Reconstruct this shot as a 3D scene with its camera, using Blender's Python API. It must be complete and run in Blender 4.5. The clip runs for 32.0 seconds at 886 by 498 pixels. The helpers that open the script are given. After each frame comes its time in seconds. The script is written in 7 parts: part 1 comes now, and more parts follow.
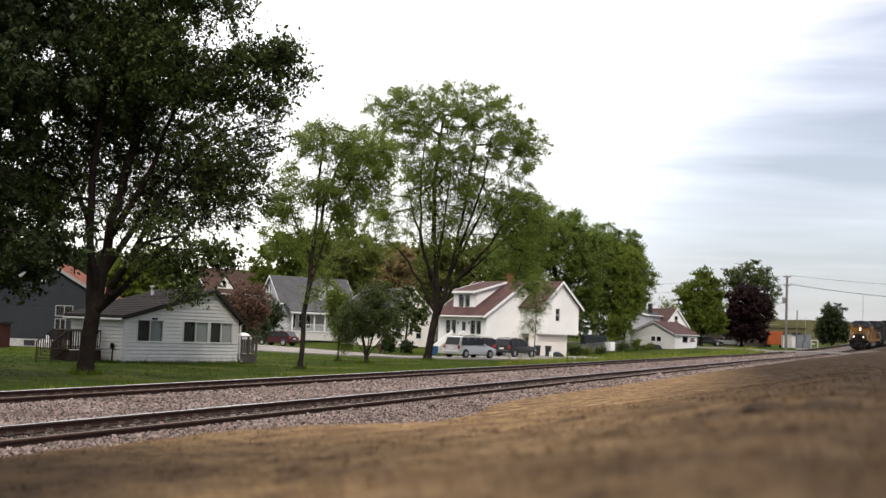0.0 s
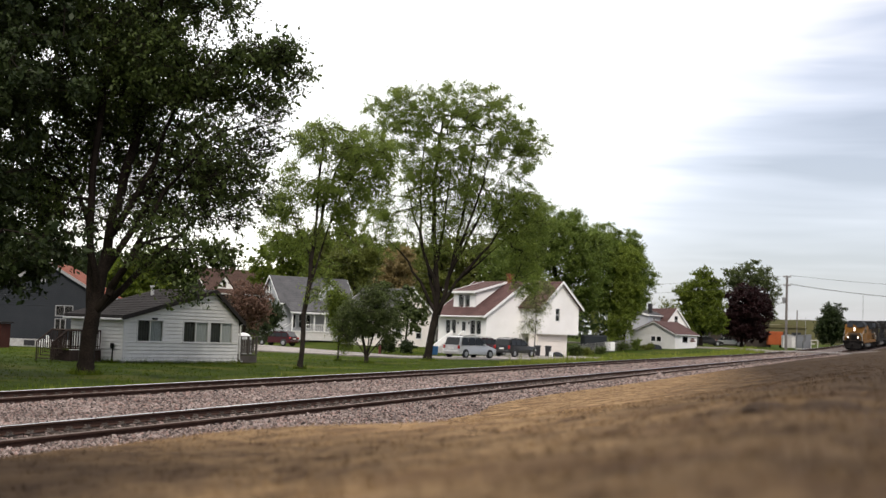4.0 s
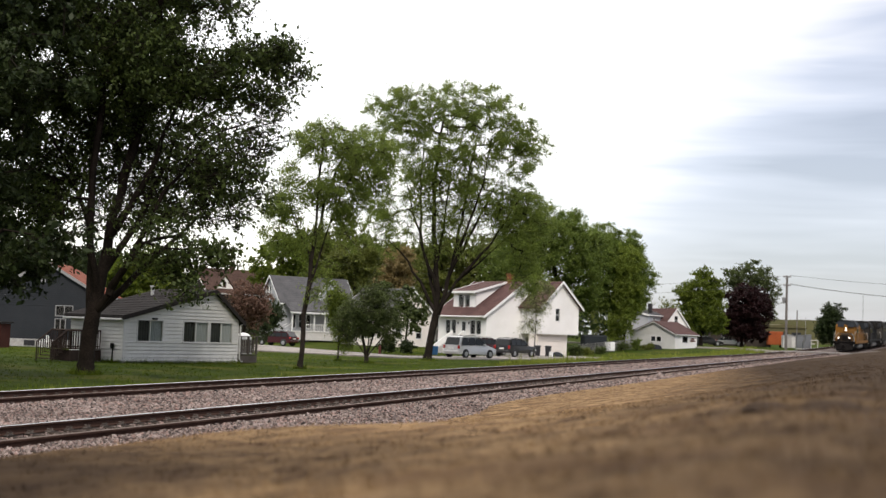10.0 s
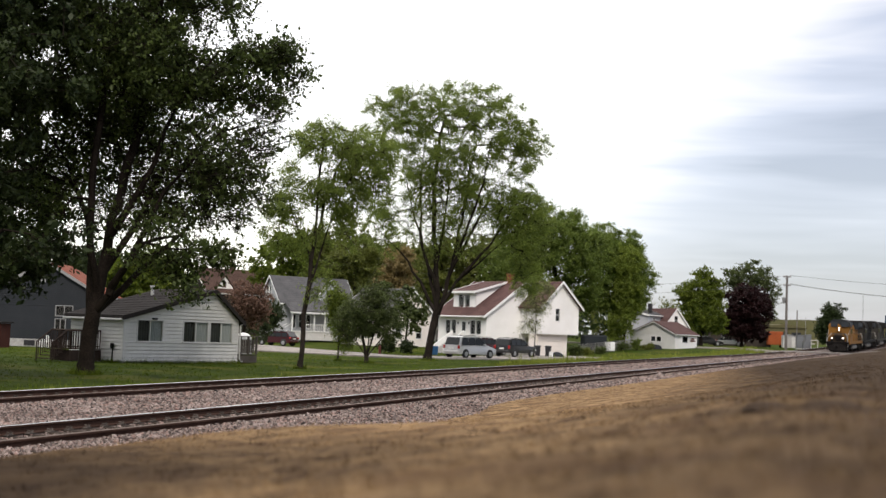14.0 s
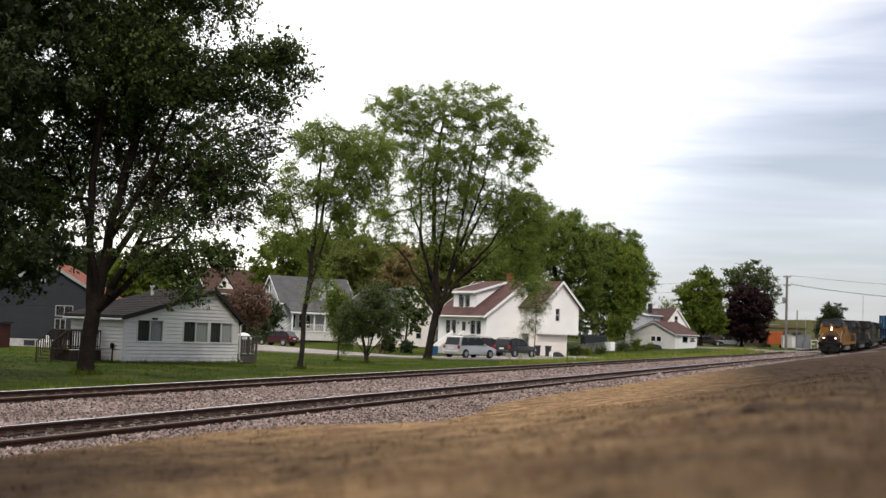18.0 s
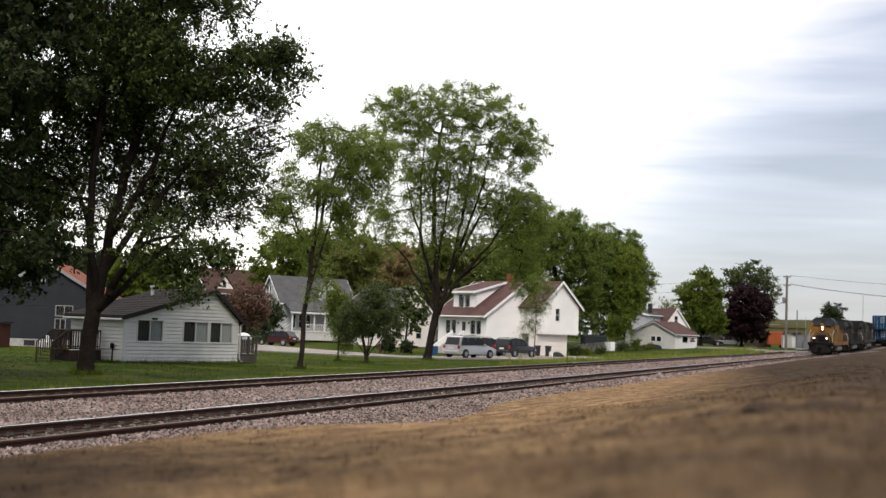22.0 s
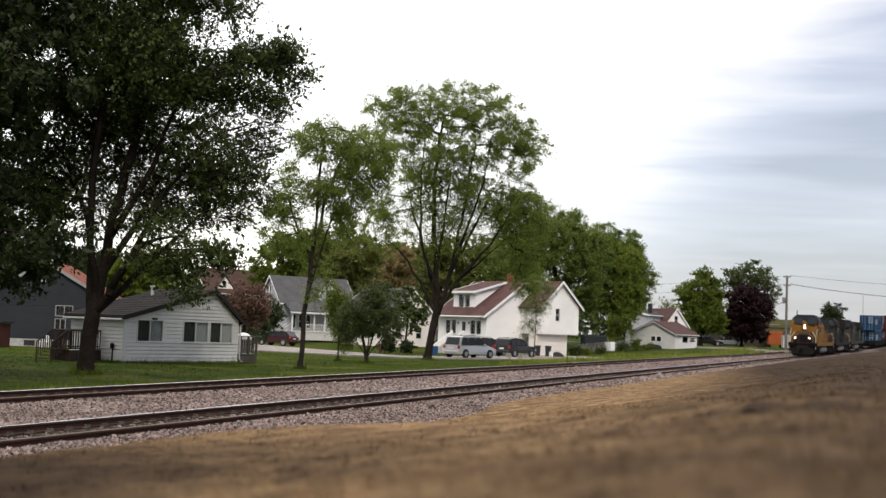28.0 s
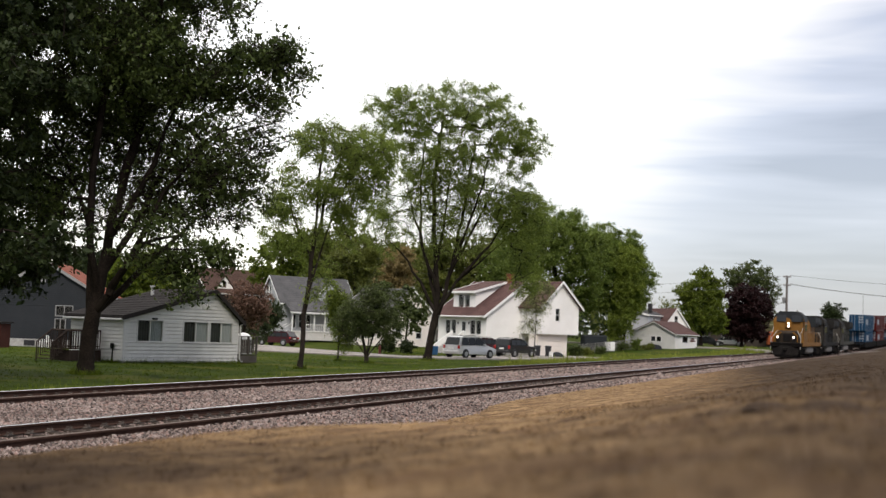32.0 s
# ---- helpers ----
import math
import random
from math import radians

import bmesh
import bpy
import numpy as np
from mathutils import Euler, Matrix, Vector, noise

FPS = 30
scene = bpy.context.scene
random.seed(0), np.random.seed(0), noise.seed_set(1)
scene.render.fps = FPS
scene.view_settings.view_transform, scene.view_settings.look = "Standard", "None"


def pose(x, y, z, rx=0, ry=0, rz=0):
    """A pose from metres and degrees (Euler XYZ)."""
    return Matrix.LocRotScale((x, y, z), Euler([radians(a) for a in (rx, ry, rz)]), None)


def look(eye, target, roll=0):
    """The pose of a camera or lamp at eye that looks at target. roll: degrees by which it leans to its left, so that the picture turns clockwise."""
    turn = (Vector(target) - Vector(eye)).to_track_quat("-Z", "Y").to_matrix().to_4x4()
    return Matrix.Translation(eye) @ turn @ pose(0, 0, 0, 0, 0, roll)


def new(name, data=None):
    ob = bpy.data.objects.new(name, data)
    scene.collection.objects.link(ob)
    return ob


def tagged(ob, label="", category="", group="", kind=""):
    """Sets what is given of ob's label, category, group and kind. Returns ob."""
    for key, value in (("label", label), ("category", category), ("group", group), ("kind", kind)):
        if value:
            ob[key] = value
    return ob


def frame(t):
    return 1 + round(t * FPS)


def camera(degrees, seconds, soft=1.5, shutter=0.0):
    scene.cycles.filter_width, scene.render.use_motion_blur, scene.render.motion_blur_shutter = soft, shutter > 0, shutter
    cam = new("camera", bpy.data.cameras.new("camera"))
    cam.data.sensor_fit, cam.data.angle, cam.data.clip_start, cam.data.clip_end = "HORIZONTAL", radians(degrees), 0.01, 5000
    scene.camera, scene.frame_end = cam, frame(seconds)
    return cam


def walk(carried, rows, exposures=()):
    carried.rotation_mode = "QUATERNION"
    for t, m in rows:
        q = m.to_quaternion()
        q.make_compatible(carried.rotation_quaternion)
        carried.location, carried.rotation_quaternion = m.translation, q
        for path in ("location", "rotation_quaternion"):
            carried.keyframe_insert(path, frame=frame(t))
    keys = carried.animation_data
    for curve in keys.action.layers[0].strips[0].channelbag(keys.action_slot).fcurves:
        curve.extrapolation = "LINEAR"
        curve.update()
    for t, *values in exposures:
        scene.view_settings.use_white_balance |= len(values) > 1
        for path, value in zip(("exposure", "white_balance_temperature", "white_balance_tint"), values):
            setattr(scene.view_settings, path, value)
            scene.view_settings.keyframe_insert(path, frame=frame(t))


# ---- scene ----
cam = camera(37.66, 32.0, soft=1.35)
EYE = 2.3
_pose = Matrix.Translation((0, 0, EYE)) @ Euler((radians(90 + 3.63), 0, radians(18.66))).to_matrix().to_4x4() @ pose(0, 0, 0, 0, 0, 2.12)
walk(cam, [(0, _pose), (32.0, _pose)], exposures=[(0, -0.05, 6950, 12.5), (32.0, -0.18, 6950, 12.5)])
cam.data.dof.use_dof = True
cam.data.dof.focus_distance = 38
cam.data.dof.aperture_fstop = 1.7

# ---- sky and sun ----
SUN_AZ, SUN_EL = -154.0, 42.0   # degrees left of the track's direction, above the horizon
GLOW_AZ, GLOW_EL = 60.0, 48.0   # the thinnest cloud
world = bpy.data.worlds.new("overcast")
scene.world = world
world.use_nodes = True
wt = world.node_tree
for n in list(wt.nodes):
    wt.nodes.remove(n)


def wn(kind, **kw):
    n = wt.nodes.new(kind)
    for k, v in kw.items():
        n.inputs[k].default_value = v
    return n


def build_world():
    sky = wt.nodes.new("ShaderNodeTexSky")
    sky.sky_type = "NISHITA"
    sky.sun_disc = False
    sky.sun_elevation, sky.sun_rotation = radians(SUN_EL), radians(-SUN_AZ)
    tc = wt.nodes.new("ShaderNodeTexCoord")
    mp = wt.nodes.new("ShaderNodeMapping")
    mp.inputs["Scale"].default_value = (1.2, 1.2, 13.0)
    mp.inputs["Location"].default_value = (0.35, 0.1, 0.55)
    wt.links.new(tc.outputs["Generated"], mp.inputs["Vector"])
    nz = wn("ShaderNodeTexNoise", Scale=2.6, Detail=3.5, Roughness=0.52, Distortion=0.4)
    wt.links.new(mp.outputs["Vector"], nz.inputs["Vector"])
    # thin bright cloud in front of the sun, thicker grey cloud away from it
    sun = Vector((-math.sin(radians(SUN_AZ)) * math.cos(radians(SUN_EL)), math.cos(radians(SUN_AZ)) * math.cos(radians(SUN_EL)), math.sin(radians(SUN_EL))))
    dot = wt.nodes.new("ShaderNodeVectorMath")
    dot.operation = "DOT_PRODUCT"
    wt.links.new(tc.outputs["Generated"], dot.inputs[0])
    dot.inputs[1].default_value = (-math.sin(radians(GLOW_AZ)) * math.cos(radians(GLOW_EL)), math.cos(radians(GLOW_AZ)) * math.cos(radians(GLOW_EL)), math.sin(radians(GLOW_EL)))
    glow = wn("ShaderNodeMapRange", **{"From Min": 0.43, "From Max": 0.63, "To Min": 0.0, "To Max": 1.0})
    glow.interpolation_type = "SMOOTHSTEP"
    wt.links.new(dot.outputs["Value"], glow.inputs["Value"])
    amp = wn("ShaderNodeMapRange", **{"From Min": 0.3, "From Max": 0.7, "To Min": -0.13, "To Max": 0.30})
    wt.links.new(nz.outputs["Fac"], amp.inputs["Value"])
    add = wn("ShaderNodeMath")
    add.operation = "ADD"
    wt.links.new(amp.outputs["Result"], add.inputs[0])
    wt.links.new(glow.outputs["Result"], add.inputs[1])
    ramp = wt.nodes.new("ShaderNodeValToRGB")
    e = ramp.color_ramp.elements
    e[0].position, e[0].color = 0.0, (0.385, 0.42, 0.515, 1)
    e[1].position, e[1].color = 1.0, (1.45, 1.45, 1.45, 1)
    e.new(0.3).color = (0.575, 0.62, 0.74, 1)
    e.new(0.62).color = (0.97, 0.98, 1.01, 1)
    wt.links.new(add.outputs[0], ramp.inputs["Fac"])
    # an overcast sky grows brighter towards the zenith
    sep = wt.nodes.new("ShaderNodeSeparateXYZ")
    wt.links.new(tc.outputs["Generated"], sep.inputs[0])
    lift = wn("ShaderNodeMapRange", **{"From Min": 0.24, "From Max": 1.0, "To Min": 1.0, "To Max": 1.75})
    wt.links.new(sep.outputs["Z"], lift.inputs["Value"])
    b1 = wn("ShaderNodeBackground", Strength=0.05)
    b2 = wn("ShaderNodeBackground", Strength=1.0)
    wt.links.new(lift.outputs["Result"], b2.inputs["Strength"])
    wt.links.new(sky.outputs["Color"], b1.inputs["Color"])
    wt.links.new(ramp.outputs["Color"], b2.inputs["Color"])
    s = wt.nodes.new("ShaderNodeAddShader")
    out = wt.nodes.new("ShaderNodeOutputWorld")
    wt.links.new(b1.outputs[0], s.inputs[0])
    wt.links.new(b2.outputs[0], s.inputs[1])
    wt.links.new(s.outputs[0], out.inputs["Surface"])
    ld = bpy.data.lights.new("sun", "SUN")
    ld.energy, ld.angle, ld.color = 2.4, radians(20), (1.0, 0.96, 0.90)
    lo = new("sun", ld)
    lo.matrix_world = look(sun * 100, (0, 0, 0))


build_world()

# ---- materials ----


def mat(name, c1, c2=None, rough=0.7, metal=0.0, scale=3.0, fine=40.0, bump=0.15, spec=0.22, island=0.0, obj_random=0.0, stain=None, coords="Object", stain_detail=6, corner_shade=None, span=0.3):
    """Two-scale noise between c1 and c2, fine bump, optional stain colour and per-piece variation."""
    m = bpy.data.materials.new(name)
    m.use_nodes = True
    t = m.node_tree
    b = t.nodes["Principled BSDF"]
    b.inputs["Roughness"].default_value, b.inputs["Metallic"].default_value = rough, metal
    b.inputs["Specular IOR Level"].default_value = spec
    c2 = c2 or tuple(x * 0.75 for x in c1)
    tc = t.nodes.new("ShaderNodeTexCoord")
    n1 = t.nodes.new("ShaderNodeTexNoise")
    n1.inputs["Scale"].default_value, n1.inputs["Detail"].default_value = scale, 4
    n2 = t.nodes.new("ShaderNodeTexNoise")
    n2.inputs["Scale"].default_value, n2.inputs["Detail"].default_value = fine, 3
    for n in (n1, n2):
        t.links.new(tc.outputs[coords], n.inputs["Vector"])
    av = t.nodes.new("ShaderNodeMath")
    av.operation = "ADD"
    t.links.new(n1.outputs["Fac"], av.inputs[0])
    t.links.new(n2.outputs["Fac"], av.inputs[1])
    mr = t.nodes.new("ShaderNodeMapRange")
    mr.inputs["From Min"].default_value, mr.inputs["From Max"].default_value = 1 - span, 1 + span
    t.links.new(av.outputs[0], mr.inputs["Value"])
    mix = t.nodes.new("ShaderNodeMix")
    mix.data_type = "RGBA"
    mix.inputs["A"].default_value, mix.inputs["B"].default_value = (*c1, 1), (*c2, 1)
    t.links.new(mr.outputs["Result"], mix.inputs["Factor"])
    col = mix.outputs["Result"]
    if stain:
        n3 = t.nodes.new("ShaderNodeTexNoise")
        n3.inputs["Scale"].default_value, n3.inputs["Detail"].default_value = scale * 0.35, stain_detail
        t.links.new(tc.outputs[coords], n3.inputs["Vector"])
        r3 = t.nodes.new("ShaderNodeMapRange")
        r3.inputs["From Min"].default_value, r3.inputs["From Max"].default_value = 0.5, 0.68
        t.links.new(n3.outputs["Fac"], r3.inputs["Value"])
        mx = t.nodes.new("ShaderNodeMix")
        mx.data_type = "RGBA"
        mx.inputs["B"].default_value = (*stain, 1)
        t.links.new(r3.outputs["Result"], mx.inputs["Factor"])
        t.links.new(col, mx.inputs["A"])
        col = mx.outputs["Result"]
    if corner_shade:
        # lens falloff painted into the colour, darker towards the crown of the bank
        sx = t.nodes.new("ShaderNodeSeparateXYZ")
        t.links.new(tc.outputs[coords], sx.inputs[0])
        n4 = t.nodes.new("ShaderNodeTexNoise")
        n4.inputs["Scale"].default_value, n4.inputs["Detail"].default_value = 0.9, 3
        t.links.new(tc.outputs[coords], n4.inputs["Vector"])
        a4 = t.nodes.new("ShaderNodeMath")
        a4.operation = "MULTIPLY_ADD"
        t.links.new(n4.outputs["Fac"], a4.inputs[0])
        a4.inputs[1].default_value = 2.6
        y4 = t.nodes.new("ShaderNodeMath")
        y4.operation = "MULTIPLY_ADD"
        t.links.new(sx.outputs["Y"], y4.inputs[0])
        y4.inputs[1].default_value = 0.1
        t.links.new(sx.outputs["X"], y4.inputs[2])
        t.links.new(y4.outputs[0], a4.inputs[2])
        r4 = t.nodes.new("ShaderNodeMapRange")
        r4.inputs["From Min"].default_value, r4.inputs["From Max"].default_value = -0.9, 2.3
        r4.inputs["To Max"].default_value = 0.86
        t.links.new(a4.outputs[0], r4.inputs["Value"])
        # a second corner darkened by painted falloff, at the foot of the bank
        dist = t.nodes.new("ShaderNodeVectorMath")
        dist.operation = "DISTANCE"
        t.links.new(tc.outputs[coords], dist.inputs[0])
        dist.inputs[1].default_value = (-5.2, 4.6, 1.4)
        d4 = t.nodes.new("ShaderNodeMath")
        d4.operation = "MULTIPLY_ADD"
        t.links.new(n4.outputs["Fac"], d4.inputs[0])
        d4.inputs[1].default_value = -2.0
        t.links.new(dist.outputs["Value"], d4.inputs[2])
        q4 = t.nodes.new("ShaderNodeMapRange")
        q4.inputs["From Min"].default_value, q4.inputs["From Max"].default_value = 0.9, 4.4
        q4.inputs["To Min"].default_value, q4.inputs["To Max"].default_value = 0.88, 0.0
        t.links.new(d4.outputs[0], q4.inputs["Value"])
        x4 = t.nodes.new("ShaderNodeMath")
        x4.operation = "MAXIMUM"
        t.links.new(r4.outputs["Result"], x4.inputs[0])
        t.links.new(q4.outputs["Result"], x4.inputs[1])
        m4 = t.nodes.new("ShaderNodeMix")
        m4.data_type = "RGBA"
        m4.inputs["B"].default_value = (*corner_shade, 1)
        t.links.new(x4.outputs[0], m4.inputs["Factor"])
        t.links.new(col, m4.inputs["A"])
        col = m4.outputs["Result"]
    if island or obj_random:
        if island:
            src = t.nodes.new("ShaderNodeNewGeometry").outputs["Random Per Island"]
        else:
            src = t.nodes.new("ShaderNodeObjectInfo").outputs["Random"]
        k = island or obj_random
        r = t.nodes.new("ShaderNodeMapRange")
        r.inputs["To Min"].default_value, r.inputs["To Max"].default_value = 1 - k, 1 + k
        t.links.new(src, r.inputs["Value"])
        mul = t.nodes.new("ShaderNodeVectorMath")
        mul.operation = "SCALE"
        t.links.new(col, mul.inputs[0])
        t.links.new(r.outputs["Result"], mul.inputs["Scale"])
        col = mul.outputs["Vector"]
    t.links.new(col, b.inputs["Base Color"])
    if bump:
        bp = t.nodes.new("ShaderNodeBump")
        bp.inputs["Strength"].default_value, bp.inputs["Distance"].default_value = bump, 0.02
        t.links.new(n2.outputs["Fac"], bp.inputs["Height"])
        t.links.new(bp.outputs["Normal"], b.inputs["Normal"])
    return m


def leaf_mat(name, c1, c2, trans=0.35):
    m = bpy.data.materials.new(name)
    m.use_nodes = True
    t = m.node_tree
    b = t.nodes["Principled BSDF"]
    b.inputs["Roughness"].default_value, b.inputs["Specular IOR Level"].default_value = 0.5, 0.2
    g = t.nodes.new("ShaderNodeNewGeometry")
    tc = t.nodes.new("ShaderNodeTexCoord")
    n = t.nodes.new("ShaderNodeTexNoise")
    n.inputs["Scale"].default_value = 0.45
    t.links.new(tc.outputs["Object"], n.inputs["Vector"])
    a = t.nodes.new("ShaderNodeMath")
    a.operation = "ADD"
    t.links.new(g.outputs["Random Per Island"], a.inputs[0])
    t.links.new(n.outputs["Fac"], a.inputs[1])
    r = t.nodes.new("ShaderNodeMapRange")
    r.inputs["From Min"].default_value, r.inputs["From Max"].default_value = 0.35, 1.25
    t.links.new(a.outputs[0], r.inputs["Value"])
    mx = t.nodes.new("ShaderNodeMix")
    mx.data_type = "RGBA"
    mx.inputs["A"].default_value, mx.inputs["B"].default_value = (*c1, 1), (*c2, 1)
    t.links.new(r.outputs["Result"], mx.inputs["Factor"])
    t.links.new(mx.outputs["Result"], b.inputs["Base Color"])
    tr = t.nodes.new("ShaderNodeBsdfTranslucent")
    t.links.new(mx.outputs["Result"], tr.inputs["Color"])
    ms = t.nodes.new("ShaderNodeMixShader")
    ms.inputs["Fac"].default_value = trans
    t.links.new(b.outputs[0], ms.inputs[1])
    t.links.new(tr.outputs[0], ms.inputs[2])
    t.links.new(ms.outputs[0], t.nodes["Material Output"].inputs["Surface"])
    return m


def glass_mat(name, tint=(0.82, 0.85, 0.85)):
    m = bpy.data.materials.new(name)
    m.use_nodes = True
    t = m.node_tree
    t.nodes.remove(t.nodes["Principled BSDF"])
    tp = t.nodes.new("ShaderNodeBsdfTransparent")
    tp.inputs["Color"].default_value = (*tint, 1)
    gl = t.nodes.new("ShaderNodeBsdfGlossy")
    gl.inputs["Roughness"].default_value = 0.04
    fc = t.nodes.new("ShaderNodeLayerWeight")
    fc.inputs["Blend"].default_value = 0.5
    pw = t.nodes.new("ShaderNodeMath")
    pw.operation = "POWER"
    pw.inputs[1].default_value = 4.0
    t.links.new(fc.outputs["Facing"], pw.inputs[0])
    fr = t.nodes.new("ShaderNodeMath")
    fr.operation = "MULTIPLY_ADD"
    fr.inputs[1].default_value, fr.inputs[2].default_value = 0.18, 0.025
    t.links.new(pw.outputs[0], fr.inputs[0])
    ms = t.nodes.new("ShaderNodeMixShader")
    t.links.new(fr.outputs[0], ms.inputs["Fac"])
    t.links.new(tp.outputs[0], ms.inputs[1])
    t.links.new(gl.outputs[0], ms.inputs[2])
    t.links.new(ms.outputs[0], t.nodes["Material Output"].inputs["Surface"])
    return m


def glow_mat(name, color, strength):
    m = bpy.data.materials.new(name)
    m.use_nodes = True
    b = m.node_tree.nodes["Principled BSDF"]
    b.inputs["Base Color"].default_value = (*color, 1)
    b.inputs["Emission Color"].default_value = (*color, 1)
    b.inputs["Emission Strength"].default_value = strength
    return m


M_LAWN = mat("lawn_grass", (0.016, 0.031, 0.004), (0.044, 0.064, 0.008), 0.9, scale=0.6, fine=7, bump=0.9, spec=0.02, stain=(0.078, 0.081, 0.015), span=0.22)
# both dry-grass materials carry painted lens falloff in their colour
M_DRY = mat("dry_grass_ground", (0.090, 0.056, 0.032), (0.31, 0.203, 0.106), 0.95, scale=3.0, fine=10, bump=0.08, spec=0.03, stain=(0.135, 0.082, 0.045), stain_detail=4, corner_shade=(0.020, 0.0140, 0.0105), span=0.19)
M_DRYBLADE = mat("dry_grass_blades", (0.085, 0.053, 0.031), (0.40, 0.265, 0.14), 0.9, scale=3.0, fine=10, bump=0, spec=0.03, island=0.12, corner_shade=(0.028, 0.0195, 0.014), span=0.15)
M_GREENBLADE = mat("green_grass_blades", (0.085, 0.115, 0.017), (0.21, 0.235, 0.045), 0.9, scale=0.5, fine=6, bump=0, spec=0.05, island=0.35, span=0.2)
M_FORM = mat("cinder_bed", (0.13, 0.11, 0.10), (0.22, 0.19, 0.18), 0.95, scale=3, fine=30, bump=0.8, spec=0.1)
M_STONE = mat("pink_grey_ballast", (0.100, 0.078, 0.069), (0.255, 0.206, 0.186), 0.85, scale=0.6, fine=30, bump=0.2, spec=0.2, island=0.9)
M_STONE2 = mat("rose_granite_ballast", (0.112, 0.072, 0.062), (0.230, 0.155, 0.134), 0.85, scale=0.6, fine=30, bump=0.2, spec=0.2, island=0.85)
M_RAILTOP = mat("worn_rail_head", (0.62, 0.62, 0.62), (0.45, 0.45, 0.46), 0.22, 0.9, scale=2, fine=25, bump=0.03)
M_RUST = mat("rusty_rail_side", (0.038, 0.022, 0.017), (0.068, 0.039, 0.030), 0.95, 0.0, scale=2, fine=30, bump=0.3, spec=0.04)
M_RAILDULL = mat("dull_rail_head", (0.11, 0.078, 0.062), (0.17, 0.13, 0.11), 0.6, 0.2, scale=2, fine=25, bump=0.1)
M_TIE = mat("creosoted_sleeper", (0.030, 0.023, 0.019), (0.06, 0.048, 0.04), 0.95, scale=3, fine=22, bump=0.6, obj_random=0.25, spec=0.06)
M_ASPH = mat("pale_worn_road", (0.23, 0.205, 0.19), (0.31, 0.28, 0.26), 0.9, scale=0.5, fine=18, bump=0.3, stain=(0.13, 0.12, 0.11))
M_BARK = mat("dark_bark", (0.011, 0.0088, 0.007), (0.027, 0.021, 0.017), 0.95, scale=2.0, fine=18, bump=0.9, spec=0.06, span=0.22)
M_BARK2 = mat("grey_brown_bark", (0.018, 0.0145, 0.012), (0.040, 0.032, 0.027), 0.95, scale=2.0, fine=18, bump=0.9, spec=0.06, span=0.22)
L_MAPLE = leaf_mat("maple_leaves", (0.016, 0.029, 0.009), (0.076, 0.106, 0.026), 0.38)
L_LOCUST = leaf_mat("locust_leaves", (0.080, 0.125, 0.022), (0.21, 0.27, 0.055), 0.55)
L_MID = leaf_mat("mid_green_leaves", (0.056, 0.096, 0.020), (0.168, 0.222, 0.046), 0.45)
L_WEEP = leaf_mat("pale_grey_green_leaves", (0.12, 0.14, 0.055), (0.26, 0.28, 0.12), 0.5)
L_WILLOW = leaf_mat("yellow_green_leaves", (0.080, 0.120, 0.020), (0.21, 0.265, 0.045), 0.5)
L_DARK = leaf_mat("dark_green_leaves", (0.012, 0.022, 0.008), (0.036, 0.052, 0.016), 0.3)
L_LIME = leaf_mat("lime_green_leaves", (0.045, 0.078, 0.010), (0.145, 0.185, 0.024), 0.42)
L_PURPLE = leaf_mat("purple_leaves", (0.010, 0.0040, 0.0042), (0.028, 0.0095, 0.010), 0.2)
L_PINK = leaf_mat("pink_blossom", (0.11, 0.062, 0.044), (0.20, 0.118, 0.085))
L_OLIVE = leaf_mat("olive_leaves", (0.060, 0.078, 0.015), (0.138, 0.155, 0.033))
L_BUSH = leaf_mat("grey_green_leaves", (0.034, 0.052, 0.017), (0.092, 0.118, 0.036), 0.35)
L_GOLD = leaf_mat("ochre_leaves", (0.16, 0.13, 0.05), (0.28, 0.21, 0.09))
M_WHITE = mat("white_siding", (0.87, 0.855, 0.83), (0.80, 0.785, 0.76), 0.6, scale=0.6, fine=12, bump=0.05, stain=(0.74, 0.72, 0.69))
M_WHITE2 = mat("cream_siding", (0.78, 0.72, 0.66), (0.70, 0.65, 0.60), 0.6, scale=0.6, fine=12, bump=0.05)
M_PALE = mat("weathered_white_siding", (0.68, 0.665, 0.63), (0.55, 0.54, 0.51), 0.65, scale=0.9, fine=16, bump=0.12, stain=(0.48, 0.475, 0.455))
M_GREYSIDE = mat("pale_grey_siding", (0.42, 0.435, 0.45), (0.34, 0.355, 0.37), 0.65, scale=0.7, fine=14, bump=0.08)
M_BTRIM = mat("dull_grey_trim", (0.30, 0.30, 0.30), (0.22, 0.22, 0.22), 0.6, scale=1.5, fine=14, bump=0.04)
M_CTRIM = mat("chalky_white_trim", (0.62, 0.61, 0.58), (0.50, 0.49, 0.47), 0.6, scale=1.5, fine=14, bump=0.06)
M_DRAPE = mat("dull_green_grey_drape", (0.10, 0.105, 0.095), (0.065, 0.07, 0.063), 0.9, scale=4, fine=30, bump=0.1)
M_OLIVEB = mat("olive_metal_cladding", (0.085, 0.076, 0.034), (0.115, 0.10, 0.046), 0.7, scale=0.4, fine=6, bump=0.1)
M_BLUE = mat("slate_blue_siding", (0.034, 0.038, 0.043), (0.025, 0.028, 0.032), 0.65, scale=0.7, fine=14, bump=0.08, spec=0.08)
M_BSIDE = mat("brown_siding", (0.055, 0.045, 0.038), (0.04, 0.033, 0.028), 0.7, scale=0.7, fine=14, bump=0.08, spec=0.05)
